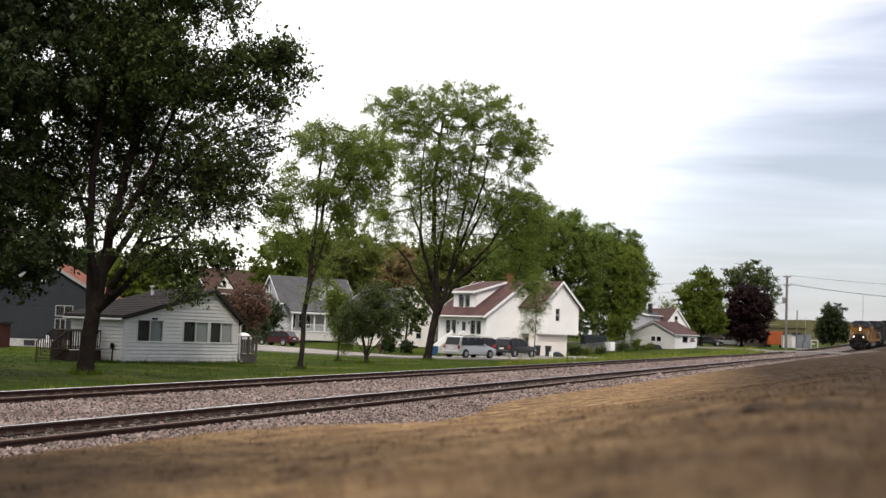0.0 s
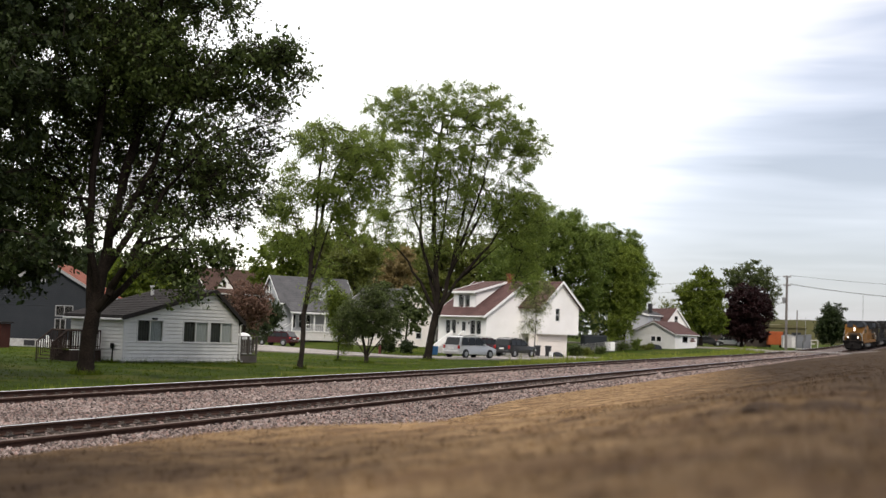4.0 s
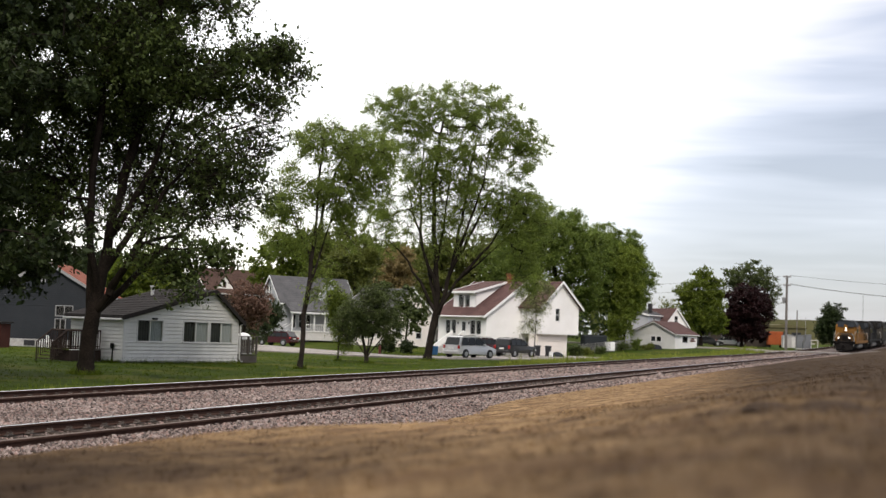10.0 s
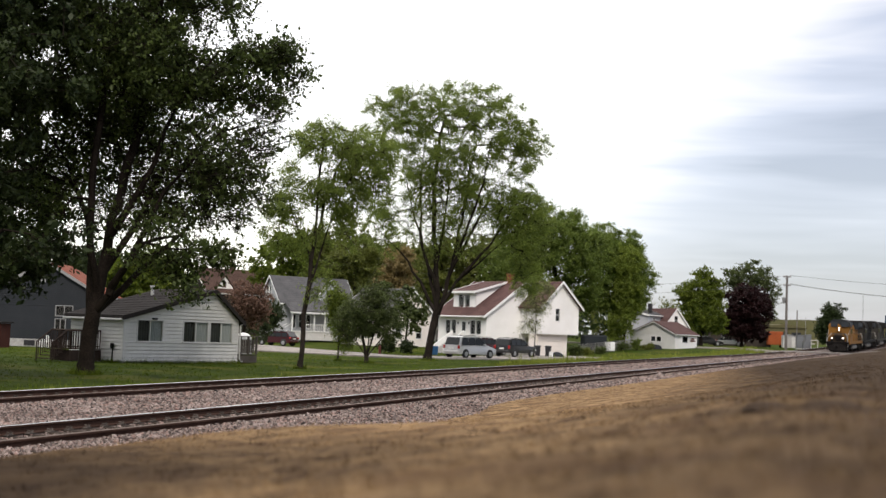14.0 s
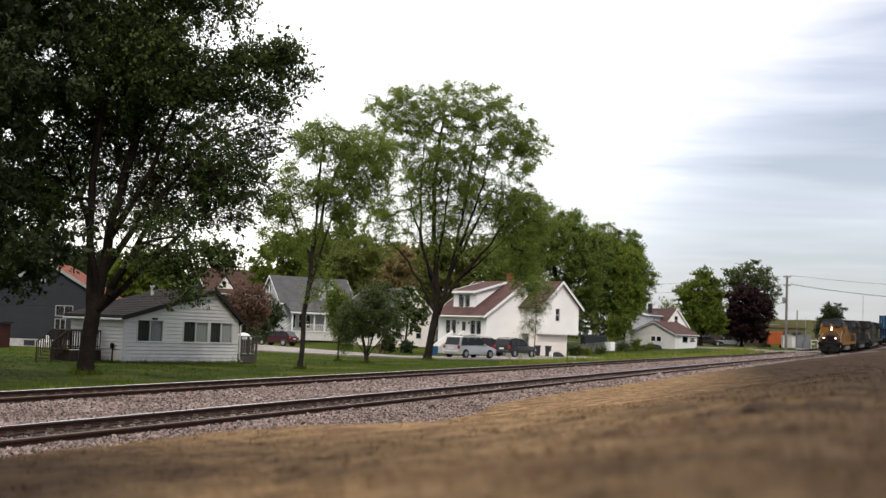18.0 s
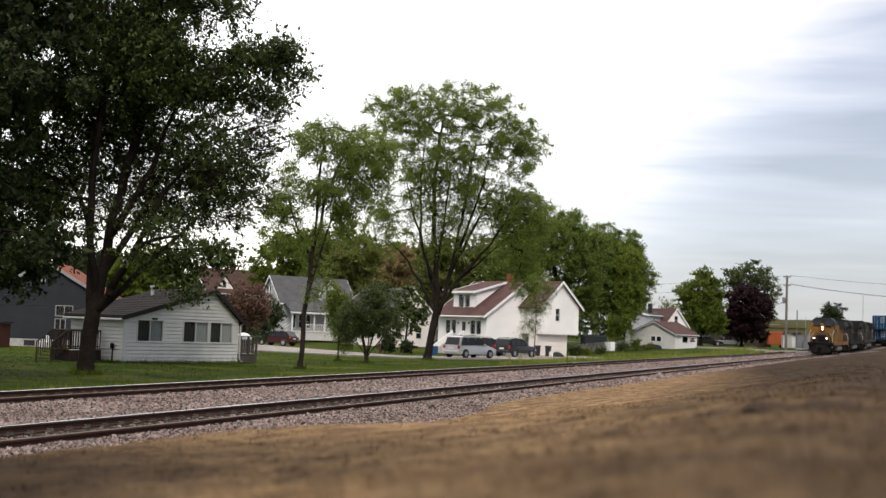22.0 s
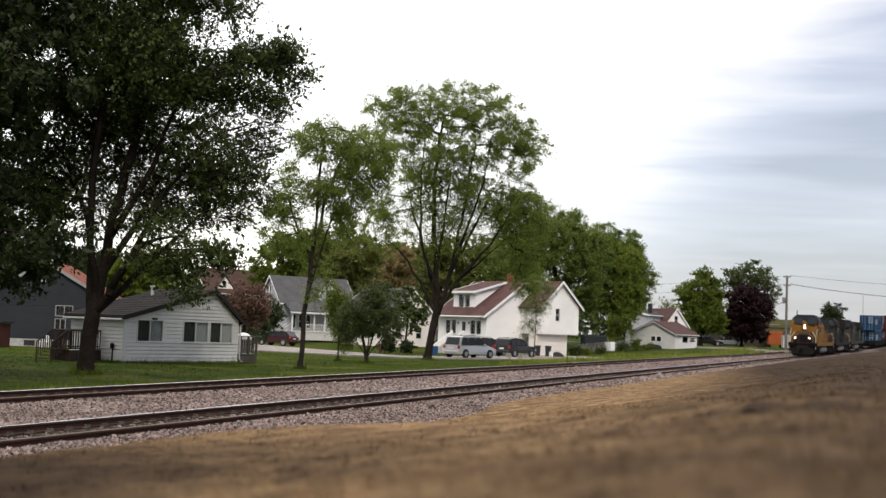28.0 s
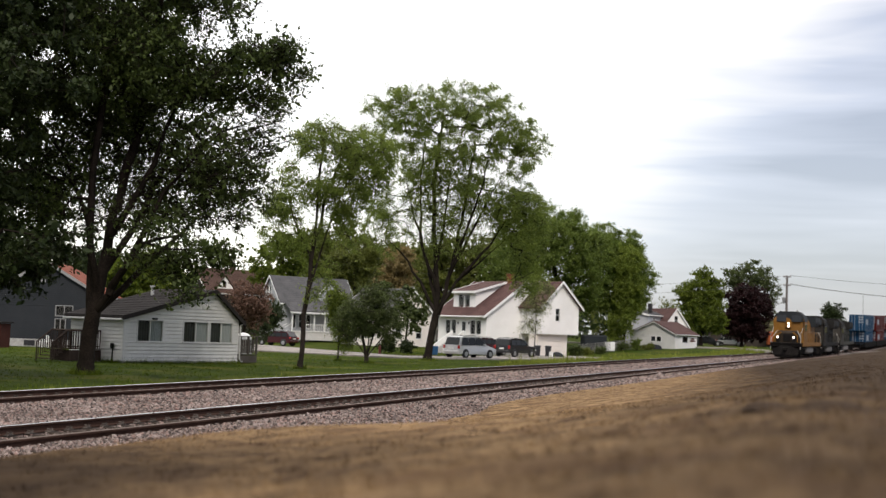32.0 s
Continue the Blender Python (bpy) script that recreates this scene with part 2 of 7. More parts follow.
M_HYD = mat("faded_red_iron", (0.15, 0.045, 0.032), (0.11, 0.034, 0.026), 0.7, scale=3, fine=20, bump=0.1)
# white garage boards with the shade on them put into the colour
M_GARAGE = mat("shaded_white_siding", (0.62, 0.62, 0.60), (0.50, 0.50, 0.485), 0.65, scale=0.7, fine=14, bump=0.08)
M_TRIM = mat("white_trim", (0.80, 0.80, 0.78), (0.70, 0.70, 0.68), 0.5, scale=1.5, fine=14, bump=0.04)
M_SHING = mat("dark_shingles", (0.020, 0.0175, 0.0165), (0.040, 0.035, 0.033), 0.9, scale=1.0, fine=9, bump=0.5, spec=0.06)
M_FENCE = mat("dull_grey_wire", (0.13, 0.128, 0.12), (0.19, 0.185, 0.175), 0.7, 0.2, scale=3, fine=30, bump=0.05)
M_GSHING = mat("grey_shingles", (0.062, 0.062, 0.064), (0.115, 0.113, 0.115), 0.9, scale=1.0, fine=9, bump=0.5, spec=0.06)
M_RSHING = mat("maroon_shingles", (0.058, 0.030, 0.027), (0.100, 0.052, 0.047), 0.9, scale=1.0, fine=9, bump=0.5)
M_OSHING = mat("orange_red_shingles", (0.16, 0.046, 0.027), (0.23, 0.070, 0.040), 0.9, scale=1.0, fine=9, bump=0.5)
M_BSHING = mat("brown_shingles", (0.055, 0.034, 0.028), (0.09, 0.057, 0.047), 0.9, scale=1.0, fine=9, bump=0.5, spec=0.05)
M_GLASS = glass_mat("window_glass", (0.74, 0.77, 0.77))
M_CURT = mat("curtain_cloth", (0.76, 0.75, 0.72), (0.58, 0.58, 0.55), 0.9, scale=4, fine=30, bump=0.1)
# near-black: the gloom of unlit rooms is put into this colour
M_ROOM = mat("unlit_room_black", (0.014, 0.0145, 0.014), (0.024, 0.025, 0.024), 0.9, scale=1, fine=8, bump=0, spec=0.05)
M_STONEW = mat("rubble_foundation", (0.45, 0.44, 0.42), (0.28, 0.27, 0.26), 0.9, scale=2.5, fine=12, bump=0.6)
M_CONC = mat("concrete", (0.42, 0.41, 0.39), (0.33, 0.32, 0.31), 0.9, scale=1.2, fine=20, bump=0.3)
M_WOOD = mat("weathered_deck_wood", (0.040, 0.027, 0.022), (0.075, 0.052, 0.042), 0.85, scale=2, fine=25, bump=0.4, spec=0.08)
M_GWOOD = mat("grey_deck_wood", (0.075, 0.064, 0.056), (0.12, 0.105, 0.094), 0.85, scale=2, fine=25, bump=0.4, spec=0.06)
M_POLE = mat("weathered_pole_wood", (0.115, 0.105, 0.098), (0.17, 0.155, 0.145), 0.9, scale=2, fine=25, bump=0.5, spec=0.06)
M_BLACK = mat("black_plastic", (0.02, 0.02, 0.022), (0.035, 0.035, 0.037), 0.55, scale=3, fine=30, bump=0.05)
M_STEEL = mat("galvanised_steel", (0.40, 0.41, 0.42), (0.30, 0.31, 0.32), 0.45, 0.7, scale=3, fine=30, bump=0.05)
M_TYRE = mat("tyre_rubber", (0.022, 0.022, 0.022), (0.035, 0.035, 0.035), 0.85, scale=4, fine=40, bump=0.2)
M_RIM = mat("alloy_rim", (0.50, 0.50, 0.51), (0.40, 0.40, 0.41), 0.3, 0.8, scale=4, fine=30, bump=0.03)
M_DGLASS = mat("tinted_car_glass", (0.018, 0.02, 0.022), (0.025, 0.028, 0.03), 0.08, scale=1, fine=5, bump=0, spec=0.18)
M_SILVER = mat("silver_car_paint", (0.55, 0.55, 0.54), (0.48, 0.48, 0.47), 0.3, 0.2, scale=0.6, fine=20, bump=0.0, spec=0.6)
M_MAROON = mat("maroon_car_paint", (0.055, 0.008, 0.010), (0.04, 0.006, 0.008), 0.25, 0.1, scale=0.6, fine=20, bump=0.0, spec=0.5)
M_BLKCAR = mat("black_car_paint", (0.018, 0.018, 0.02), (0.026, 0.026, 0.028), 0.22, 0.1, scale=0.6, fine=20, bump=0.0, spec=0.6)
M_PLUM = mat("dark_plum_car_paint", (0.045, 0.016, 0.02), (0.035, 0.014, 0.018), 0.25, 0.1, scale=0.6, fine=20, bump=0.0, spec=0.6)
M_TAIL = mat("red_tail_lamp", (0.42, 0.02, 0.02), (0.32, 0.015, 0.015), 0.2, scale=4, fine=20, bump=0, spec=0.6)
M_YEL = mat("armour_yellow_paint", (0.215, 0.10, 0.020), (0.165, 0.076, 0.016), 0.55, scale=0.7, fine=10, bump=0.05, spec=0.08, stain=(0.16, 0.078, 0.020))
M_LGREY = mat("locomotive_grey_paint", (0.030, 0.034, 0.037), (0.020, 0.023, 0.026), 0.6, scale=0.7, fine=10, bump=0.05, spec=0.06, stain=(0.04, 0.04, 0.04))
M_UNDER = mat("sooty_underframe", (0.009, 0.0085, 0.008), (0.018, 0.016, 0.015), 0.9, scale=1.5, fine=14, bump=0.3, spec=0.03)
M_OLDLOCO = mat("faded_dark_green_grey_paint", (0.013, 0.013, 0.0125), (0.026, 0.024, 0.022), 0.7, scale=0.7, fine=10, bump=0.05, spec=0.05, stain=(0.03, 0.026, 0.022))
M_CBLUE = mat("blue_container_paint", (0.009, 0.040, 0.085), (0.012, 0.052, 0.105), 0.5, scale=0.5, fine=8, bump=0.05, spec=0.1, stain=(0.010, 0.038, 0.08))
M_CRED = mat("red_container_paint", (0.075, 0.010, 0.010), (0.055, 0.008, 0.007), 0.5, scale=0.5, fine=8, bump=0.05, spec=0.1)
M_CWHT = mat("white_container_paint", (0.26, 0.29, 0.32), (0.21, 0.235, 0.26), 0.5, scale=0.5, fine=8, bump=0.05, spec=0.1)
M_OLDLOCO2 = mat("faded_green_grey_paint", (0.040, 0.042, 0.036), (0.058, 0.056, 0.048), 0.7, scale=0.7, fine=10, bump=0.05, spec=0.05, stain=(0.045, 0.040, 0.034))
M_NOSE = mat("sooty_brown_nose_paint", (0.022, 0.016, 0.012), (0.036, 0.026, 0.018), 0.6, scale=1.0, fine=10, bump=0.05, spec=0.06)
M_ORANGE = mat("orange_painted_steel", (0.36, 0.085, 0.022), (0.28, 0.065, 0.02), 0.6, scale=0.9, fine=12, bump=0.1)
M_BIN = mat("blue_bin_plastic", (0.03, 0.10, 0.22), (0.04, 0.12, 0.25), 0.5, scale=3, fine=20, bump=0.02)
M_RIDGE = mat("far_ridge_scrub", (0.042, 0.042, 0.018), (0.068, 0.064, 0.028), 0.95, scale=0.05, fine=0.6, bump=0.3, spec=0.02)
M_LAMP = glow_mat("lit_headlight", (1.0, 0.93, 0.86), 5.0)
M_DITCH = glow_mat("lit_ditch_light", (1.0, 0.86, 0.82), 4.0)
M_WIRE = mat("black_wire", (0.03, 0.03, 0.03), (0.04, 0.04, 0.04), 0.6, scale=2, fine=20, bump=0)
M_REDFENCE = mat("red_brown_shed_boards", (0.075, 0.022, 0.015), (0.05, 0.015, 0.011), 0.8, scale=2, fine=18, bump=0.3)

# ---- mesh tools ----


class Geo:
    """Collects vertices and faces for one mesh."""

    def __init__(self):
        self.v, self.f, self.mi = [], [], []

    def add(self, verts, faces, slot=0):
        n = len(self.v)
        self.v.extend(verts)
        self.f.extend([tuple(i + n for i in f) for f in faces])
        self.mi.extend([slot] * len(faces))
        return self

    def box(self, x0, y0, z0, x1, y1, z1, c=0.0, slot=0):
        """A box; c chamfers its edges."""
        if x0 > x1:
            x0, x1 = x1, x0
        if y0 > y1:
            y0, y1 = y1, y0
        if z0 > z1:
            z0, z1 = z1, z0
        c = min(c, (x1 - x0) * 0.45, (y1 - y0) * 0.45, (z1 - z0) * 0.45)
        if c <= 0:
            v = [(x, y, z) for z in (z0, z1) for y in (y0, y1) for x in (x0, x1)]
            return self.add(v, [(0, 2, 3, 1), (4, 5, 7, 6), (0, 1, 5, 4), (2, 6, 7, 3), (0, 4, 6, 2), (1, 3, 7, 5)], slot)
        rings = []
        for z, k in ((z0, c), (z0 + c, 0), (z1 - c, 0), (z1, c)):
            a, b = x0 + k, x1 - k
            d, e = y0 + k, y1 - k
            rings.append([(a + c, d, z), (b - c, d, z), (b, d + c, z), (b, e - c, z), (b - c, e, z), (a + c, e, z), (a, e - c, z), (a, d + c, z)])
        return self.loft(rings, slot=slot)

    def loft(self, rings, caps=True, slot=0, closed=True):
        n = len(rings[0])
        v = [p for r in rings for p in r]
        f = []
        for i in range(len(rings) - 1):
            for j in range(n if closed else n - 1):
                k = (j + 1) % n
                f.append((i * n + j, i * n + k, (i + 1) * n + k, (i + 1) * n + j))
        if caps:
            f.append(tuple(reversed(range(n))))
            f.append(tuple((len(rings) - 1) * n + j for j in range(n)))
        return self.add(v, f, slot)

    def tube(self, pts, radii, n=6, caps=True, slot=0):
        pts = [Vector(p) for p in pts]
        if not hasattr(radii, "__len__"):
            radii = [radii] * len(pts)
        rings = []
        for i, p in enumerate(pts):
            d = (pts[min(i + 1, len(pts) - 1)] - pts[max(i - 1, 0)])
            d = d.normalized() if d.length > 1e-6 else Vector((0, 0, 1))
            a = d.cross(Vector((0, 0, 1)) if abs(d.z) < 0.9 else Vector((0, 1, 0))).normalized()
            b = d.cross(a)
            rings.append([tuple(p + (a * math.cos(2 * math.pi * k / n) + b * math.sin(2 * math.pi * k / n)) * radii[i]) for k in range(n)])
        return self.loft(rings, caps, slot)

    def prism(self, pts, a0, a1, axis="y", slot=0):
        """A polygon of (p, q) pairs, extruded along an axis: x (p=y, q=z), y (p=x, q=z), z (p=x, q=y)."""
        def at(p, q, a):
            return (a, p, q) if axis == "x" else (p, a, q) if axis == "y" else (p, q, a)
        n = len(pts)
        v = [at(p, q, a0) for p, q in pts] + [at(p, q, a1) for p, q in pts]
        f = [tuple(range(n)), tuple(reversed(range(n, 2 * n)))] + [(i, i + n, (i + 1) % n + n, (i + 1) % n) for i in range(n)]
        return self.add(v, f, slot)

    def wheel(self, x, y, z, r, w, n=20, axis="y", inner=0.0, slot=0):
        """A disc round an axis with bevelled rims."""
        rings = []
        for a, k in ((-w / 2, 0.9), (-w / 2 + w * 0.15, 1.0), (w / 2 - w * 0.15, 1.0), (w / 2, 0.9)):
            ring = []
            for i in range(n):
                t = 2 * math.pi * i / n
                p, q = r * k * math.cos(t), r * k * math.sin(t)
                ring.append((x + p, y + a, z + q) if axis == "y" else (x + a, y + p, z + q) if axis == "x" else (x + p, y + q, z + a))
            rings.append(ring)
        return self.loft(rings, slot=slot)

    def mesh(self, name, mats, smooth=False):
        me = bpy.data.meshes.new(name)
        me.from_pydata([tuple(p) for p in self.v], [], self.f)
        for m in (mats if isinstance(mats, (list, tuple)) else [mats]):
            me.materials.append(m)
        if max(self.mi, default=0) > 0:
            me.polygons.foreach_set("material_index", self.mi)
        bm = bmesh.new()
        bm.from_mesh(me)
        bmesh.ops.remove_doubles(bm, verts=bm.verts, dist=0.0004)
        bmesh.ops.recalc_face_normals(bm, faces=bm.faces)
        bm.to_mesh(me)
        bm.free()
        if smooth:
            me.polygons.foreach_set("use_smooth", [True] * len(me.polygons))
            me.set_sharp_from_angle(angle=radians(40))
        return me


def part(name, geo, material, parent=None, label="", smooth=False, m=None):
    """One mesh object, under a thing or a part."""
    data = geo.mesh(name, material, smooth) if isinstance(geo, Geo) else geo
    ob = new(name, data)
    if parent is not None:
        ob.parent = parent
    if m is not None:
        ob.matrix_basis = m
    if label:
        ob["label"] = label
    return ob


def thing(name, m, label, category, group="", kind=""):
    ob = new(name)
    ob.empty_display_size = 0.2
    ob.matrix_basis = m
    return tagged(ob, label, category, group, kind)


def quads_mesh(name, centers, half_u, half_v, material, tri=False):
    """Many small two-sided leaves or blades: centres with two half-axes each."""
    n = len(centers)
    if tri:
        v = np.stack([centers - half_u, centers + half_u, centers + half_v], 1).reshape(-1, 3)
        k = 3
    else:
        v = np.stack([centers - half_v, centers + half_u, centers + half_v, centers - half_u], 1).reshape(-1, 3)
        k = 4
    me = bpy.data.meshes.new(name)
    me.vertices.add(n * k)
    me.vertices.foreach_set("co", v.astype(np.float32).ravel())
    me.loops.add(n * k)
    me.loops.foreach_set("vertex_index", np.arange(n * k, dtype=np.int32))
    me.polygons.add(n)
    me.polygons.foreach_set("loop_start", np.arange(0, n * k, k, dtype=np.int32))
    me.update(calc_edges=True)
    me.validate()
    me.materials.append(material)
    return me


# ---- the line of the tracks and the lie of the land ----
S0, RAD, X0, HEADING = 110.0, 2018.0, -12.49, 0.0274
SPACING = 5.81   # between the two tracks' centre lines


def line(s, u=0.0):
    """A point u metres to the right of the near track's centre line, s metres along it, and the line's bearing."""
    e, a = min(s, S0), HEADING
    x, y = X0 + math.sin(a) * e, math.cos(a) * e
    if s > S0:
        b = HEADING + min((s - S0) / RAD, 0.14)
        e = s - S0 - (b - HEADING) * RAD
        x += RAD * (math.cos(a) - math.cos(b)) + math.sin(b) * e
        y += RAD * (math.sin(b) - math.sin(a)) + math.cos(b) * e
        a = b
    return x + u * math.cos(a), y - u * math.sin(a), a


def rail_z(s):
    return 0.554 + 0.0028 * max(-40.0, min(s, 300)) + 0.0000881 * max(0.0, min(s, 300) - 134.4) ** 2 + max(0, min(s, 900) - 300) * 0.004


def smooth01(a, b, x):
    t = min(1.0, max(0.0, (x - a) / (b - a)))
    return t * t * (3 - 2 * t)


def lawn_z(s):
    return 1.55 * smooth01(135, 205, s) + 0.004 * max(0, min(s, 900) - 205)


def lumps(x, y, k):
    return noise.noise(Vector((x * k, y * k, 0.37)))


def ground_z(s, u):
    """Height of the open ground, below the ballast."""
    rz = rail_z(s)
    if u >= 1.5:
        # the bank beside the near track, which climbs to a level crown
        far = smooth01(40, 110, s)
        foot = 1.6 + 0.65 * far
        edge = rz - 0.16 + 0.10 * far - 0.26 * math.exp(-((s - 24.5) / 6.0) ** 2)
        crown = 1.85 + 0.00008 * max(0.0, min(s, 300) - 130) ** 2 + max(0, min(s, 900) - 300) * 0.0032 + 0.22 * (1 - smooth01(2, 36, s))
        if u < foot:
            return edge - (foot - u) * 0.9
        k = min(1.0, (u - foot) / (max(9.05, 12.26 - 0.0274 * s) - foot))
        z = edge + (crown - edge) * k ** (1.25 - 0.45 * far)
        z += 0.26 * math.exp(-((u - 6.5) / 2.4) ** 2) * (1 - smooth01(10.0, 14.5, s))
        rough = min(1.0, max(0, u - foot - 0.3))
        z += 0.05 * lumps(s, u, 0.33) * rough * (1 - 0.85 * k) + 0.016 * lumps(s, u, 1.3) * rough
        if s < 30:
            w = rough * (1.0 if s < 15 else (30 - s) / 15)
            z += w * (1.0 if s < 9 else 0.4) * (0.020 * lumps(s, u, 3.1) + 0.012 * lumps(s + 7, u - 3, 6.5))
        return z - 0.004 * max(0, u - 60)
    if u >= -8.2:
        return rz - 0.42
    k = smooth01(-15, -8.2, u)
    lo = lawn_z(s)
    return lo + (rz - 0.42 - lo) * k + 0.06 * lumps(s, u, 0.12) * (1 - k)


# ---- ground ----


def build_ground():
    ss = [-80, -50, -30, -18, -10, -6, -3, -2, -1.2, -0.6] + [0.1 * i for i in range(0, 21)] + [2.1 + 0.085 * i for i in range(0, 150)] + [15 + 0.2 * i for i in range(0, 75)] + [30 + 0.5 * i for i in range(0, 20)] + [40 + 2 * i for i in range(0, 60)] + [160 + 6 * i for i in range(0, 24)] + [310, 340, 380, 440, 520, 640, 800, 1000, 1400, 2000, 3000]
    us = [-1500, -900, -500, -320, -220, -160, -120, -95, -80, -66, -54, -44, -36, -30, -25, -21, -18, -16.5, -15, -14, -13, -12, -11, -10, -9.2, -8.6, -8.2, -7, -5, -2, 1.5, 1.6, 1.8, 2.0, 2.25, 2.5]
    us += [2.6 + 0.1 * i for i in range(0, 112)] + [14, 14.6, 15.4, 16.5, 19, 24, 32, 45, 70, 120, 220, 420, 800]
    g = Geo()
    for s in ss:
        for u in us:
            x, y, _ = line(s, u)
            g.v.append((x, y, ground_z(s, u)))
    n = len(us)
    for i in range(len(ss) - 1):
        for j in range(n - 1):
            g.f.append((i * n + j, i * n + j + 1, (i + 1) * n + j + 1, (i + 1) * n + j))
            um = (us[j] + us[j + 1]) / 2
            g.mi.append(0 if um < -8.2 else 1 if um < 1.6 else 2)
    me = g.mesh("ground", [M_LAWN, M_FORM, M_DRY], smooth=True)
    tagged(new("ground", me), "mown green lawn and dry straw-coloured grass beside the tracks", "ground", kind="structure")


build_ground()


def build_ballast():
    """The stone bed: a low sheet with many separate stones on it."""
    prof = [(4.4, -0.70), (3.2, -0.27), (2.2, -0.15), (1.5, -0.10), (0.95, -0.10), (0.6, -0.19), (-0.6, -0.19), (-0.95, -0.12), (-1.5, -0.10), (-2.9, -0.14), (-4.3, -0.10), (-4.86, -0.12), (-5.2, -0.19), (-6.4, -0.19), (-6.76, -0.14), (-7.4, -0.15), (-8.2, -0.30), (-9.2, -0.75)]
    ss = [-60, -30, -10] + [2.0 * i for i in range(0, 150)] + [310, 340, 380, 440, 520, 640, 800, 1000, 1400, 2000]
    g = Geo()
    for s in ss:
        for u, dz in prof:
            x, y, _ = line(s, u)
            g.v.append((x, y, rail_z(s) + dz))
    n = len(prof)
    for i in range(len(ss) - 1):
        for j in range(n - 1):
            g.f.append((i * n + j, i * n + j + 1, (i + 1) * n + j + 1, (i + 1) * n + j))
            g.mi.append(0)
    bed = new("ballast_bed", g.mesh("ballast_bed", M_BED, smooth=True))
    tagged(bed, "bed of pinkish grey crushed stone under the two tracks", "ballast", kind="structure")
    rng = np.random.default_rng(5)
    pu, pz = np.array([p[0] for p in prof])[::-1], np.array([p[1] for p in prof])[::-1]
    for which, (m, share) in enumerate(((M_STONE, 0.72), (M_STONE2, 0.28))):
        cs, cu, cr = [], [], []
        for s0, s1, dens, size in ((8, 22, 900, 0.022), (22, 36, 620, 0.025), (36, 56, 300, 0.031), (56, 80, 130, 0.036), (80, 180, 45, 0.046)):
            for u0, u1, k0 in ((0.9, 3.5, 1.0), (-4.9, -0.9, 1.0), (-0.66, 0.66, 0.55), (-6.45, -5.2, 0.45)):
                d = dens * share * k0
                k = int((s1 - s0) * (u1 - u0) * d)
                cs.append(rng.uniform(s0, s1, k))
                cu.append(rng.uniform(u0, u1, k))
                cr.append(size * rng.lognormal(0, 0.28, k))
        cs, cu, cr = map(np.concatenate, (cs, cu, cr))
        n = len(cs)
        z = np.array([rail_z(v) for v in cs]) + np.interp(cu, pu, pz) + cr * rng.uniform(-0.3, 0.55, n)
        x, y = np.array([line(a, b)[:2] for a, b in zip(cs, cu)]).T
        base = np.array([(1, 0, 0.1), (-0.1, 1, 0), (-1, 0.1, -0.1), (0.1, -1, 0.1), (0.1, 0.1, 0.8), (0, -0.1, -0.8)])
        v = base[None] * (1 + rng.uniform(-0.35, 0.35, (n, 6, 3)))
        th = rng.uniform(0, 6.283, n)
        tl = rng.uniform(-0.7, 0.7, n)
        c, sn, c2, s2 = np.cos(th), np.sin(th), np.cos(tl), np.sin(tl)
        v = np.stack([v[..., 0], v[..., 1] * c2[:, None] - v[..., 2] * s2[:, None], v[..., 1] * s2[:, None] + v[..., 2] * c2[:, None]], -1)
        v = np.stack([v[..., 0] * c[:, None] - v[..., 1] * sn[:, None], v[..., 0] * sn[:, None] + v[..., 1] * c[:, None], v[..., 2]], -1)
        v = v * cr[:, None, None] + np.stack([x, y, z], -1)[:, None]
        tri = np.array([(0, 1, 4), (1, 2, 4), (2, 3, 4), (3, 0, 4), (1, 0, 5), (2, 1, 5), (3, 2, 5), (0, 3, 5)])
        idx = (tri[None] + (np.arange(n) * 6)[:, None, None]).reshape(-1)
        me = bpy.data.meshes.new("ballast_stones")
        me.vertices.add(n * 6)
        me.vertices.foreach_set("co", v.astype(np.float32).ravel())
        me.loops.add(len(idx))
        me.loops.foreach_set("vertex_index", idx.astype(np.int32))
        me.polygons.add(len(idx) // 3)
        me.polygons.foreach_set("loop_start", np.arange(0, len(idx), 3, dtype=np.int32))
        me.update(calc_edges=True)
        me.materials.append(m)
        tagged(new("ballast_stones", me), ("loose grey crushed stones between the rails", "loose rose granite stones between the rails")[which], "ballast", kind="stuff")


M_BED = mat("ballast_bed_gravel", (0.05, 0.039, 0.035), (0.16, 0.128, 0.117), 0.9, scale=4, fine=22, bump=0.8, spec=0.1, span=0.2)
build_ballast()


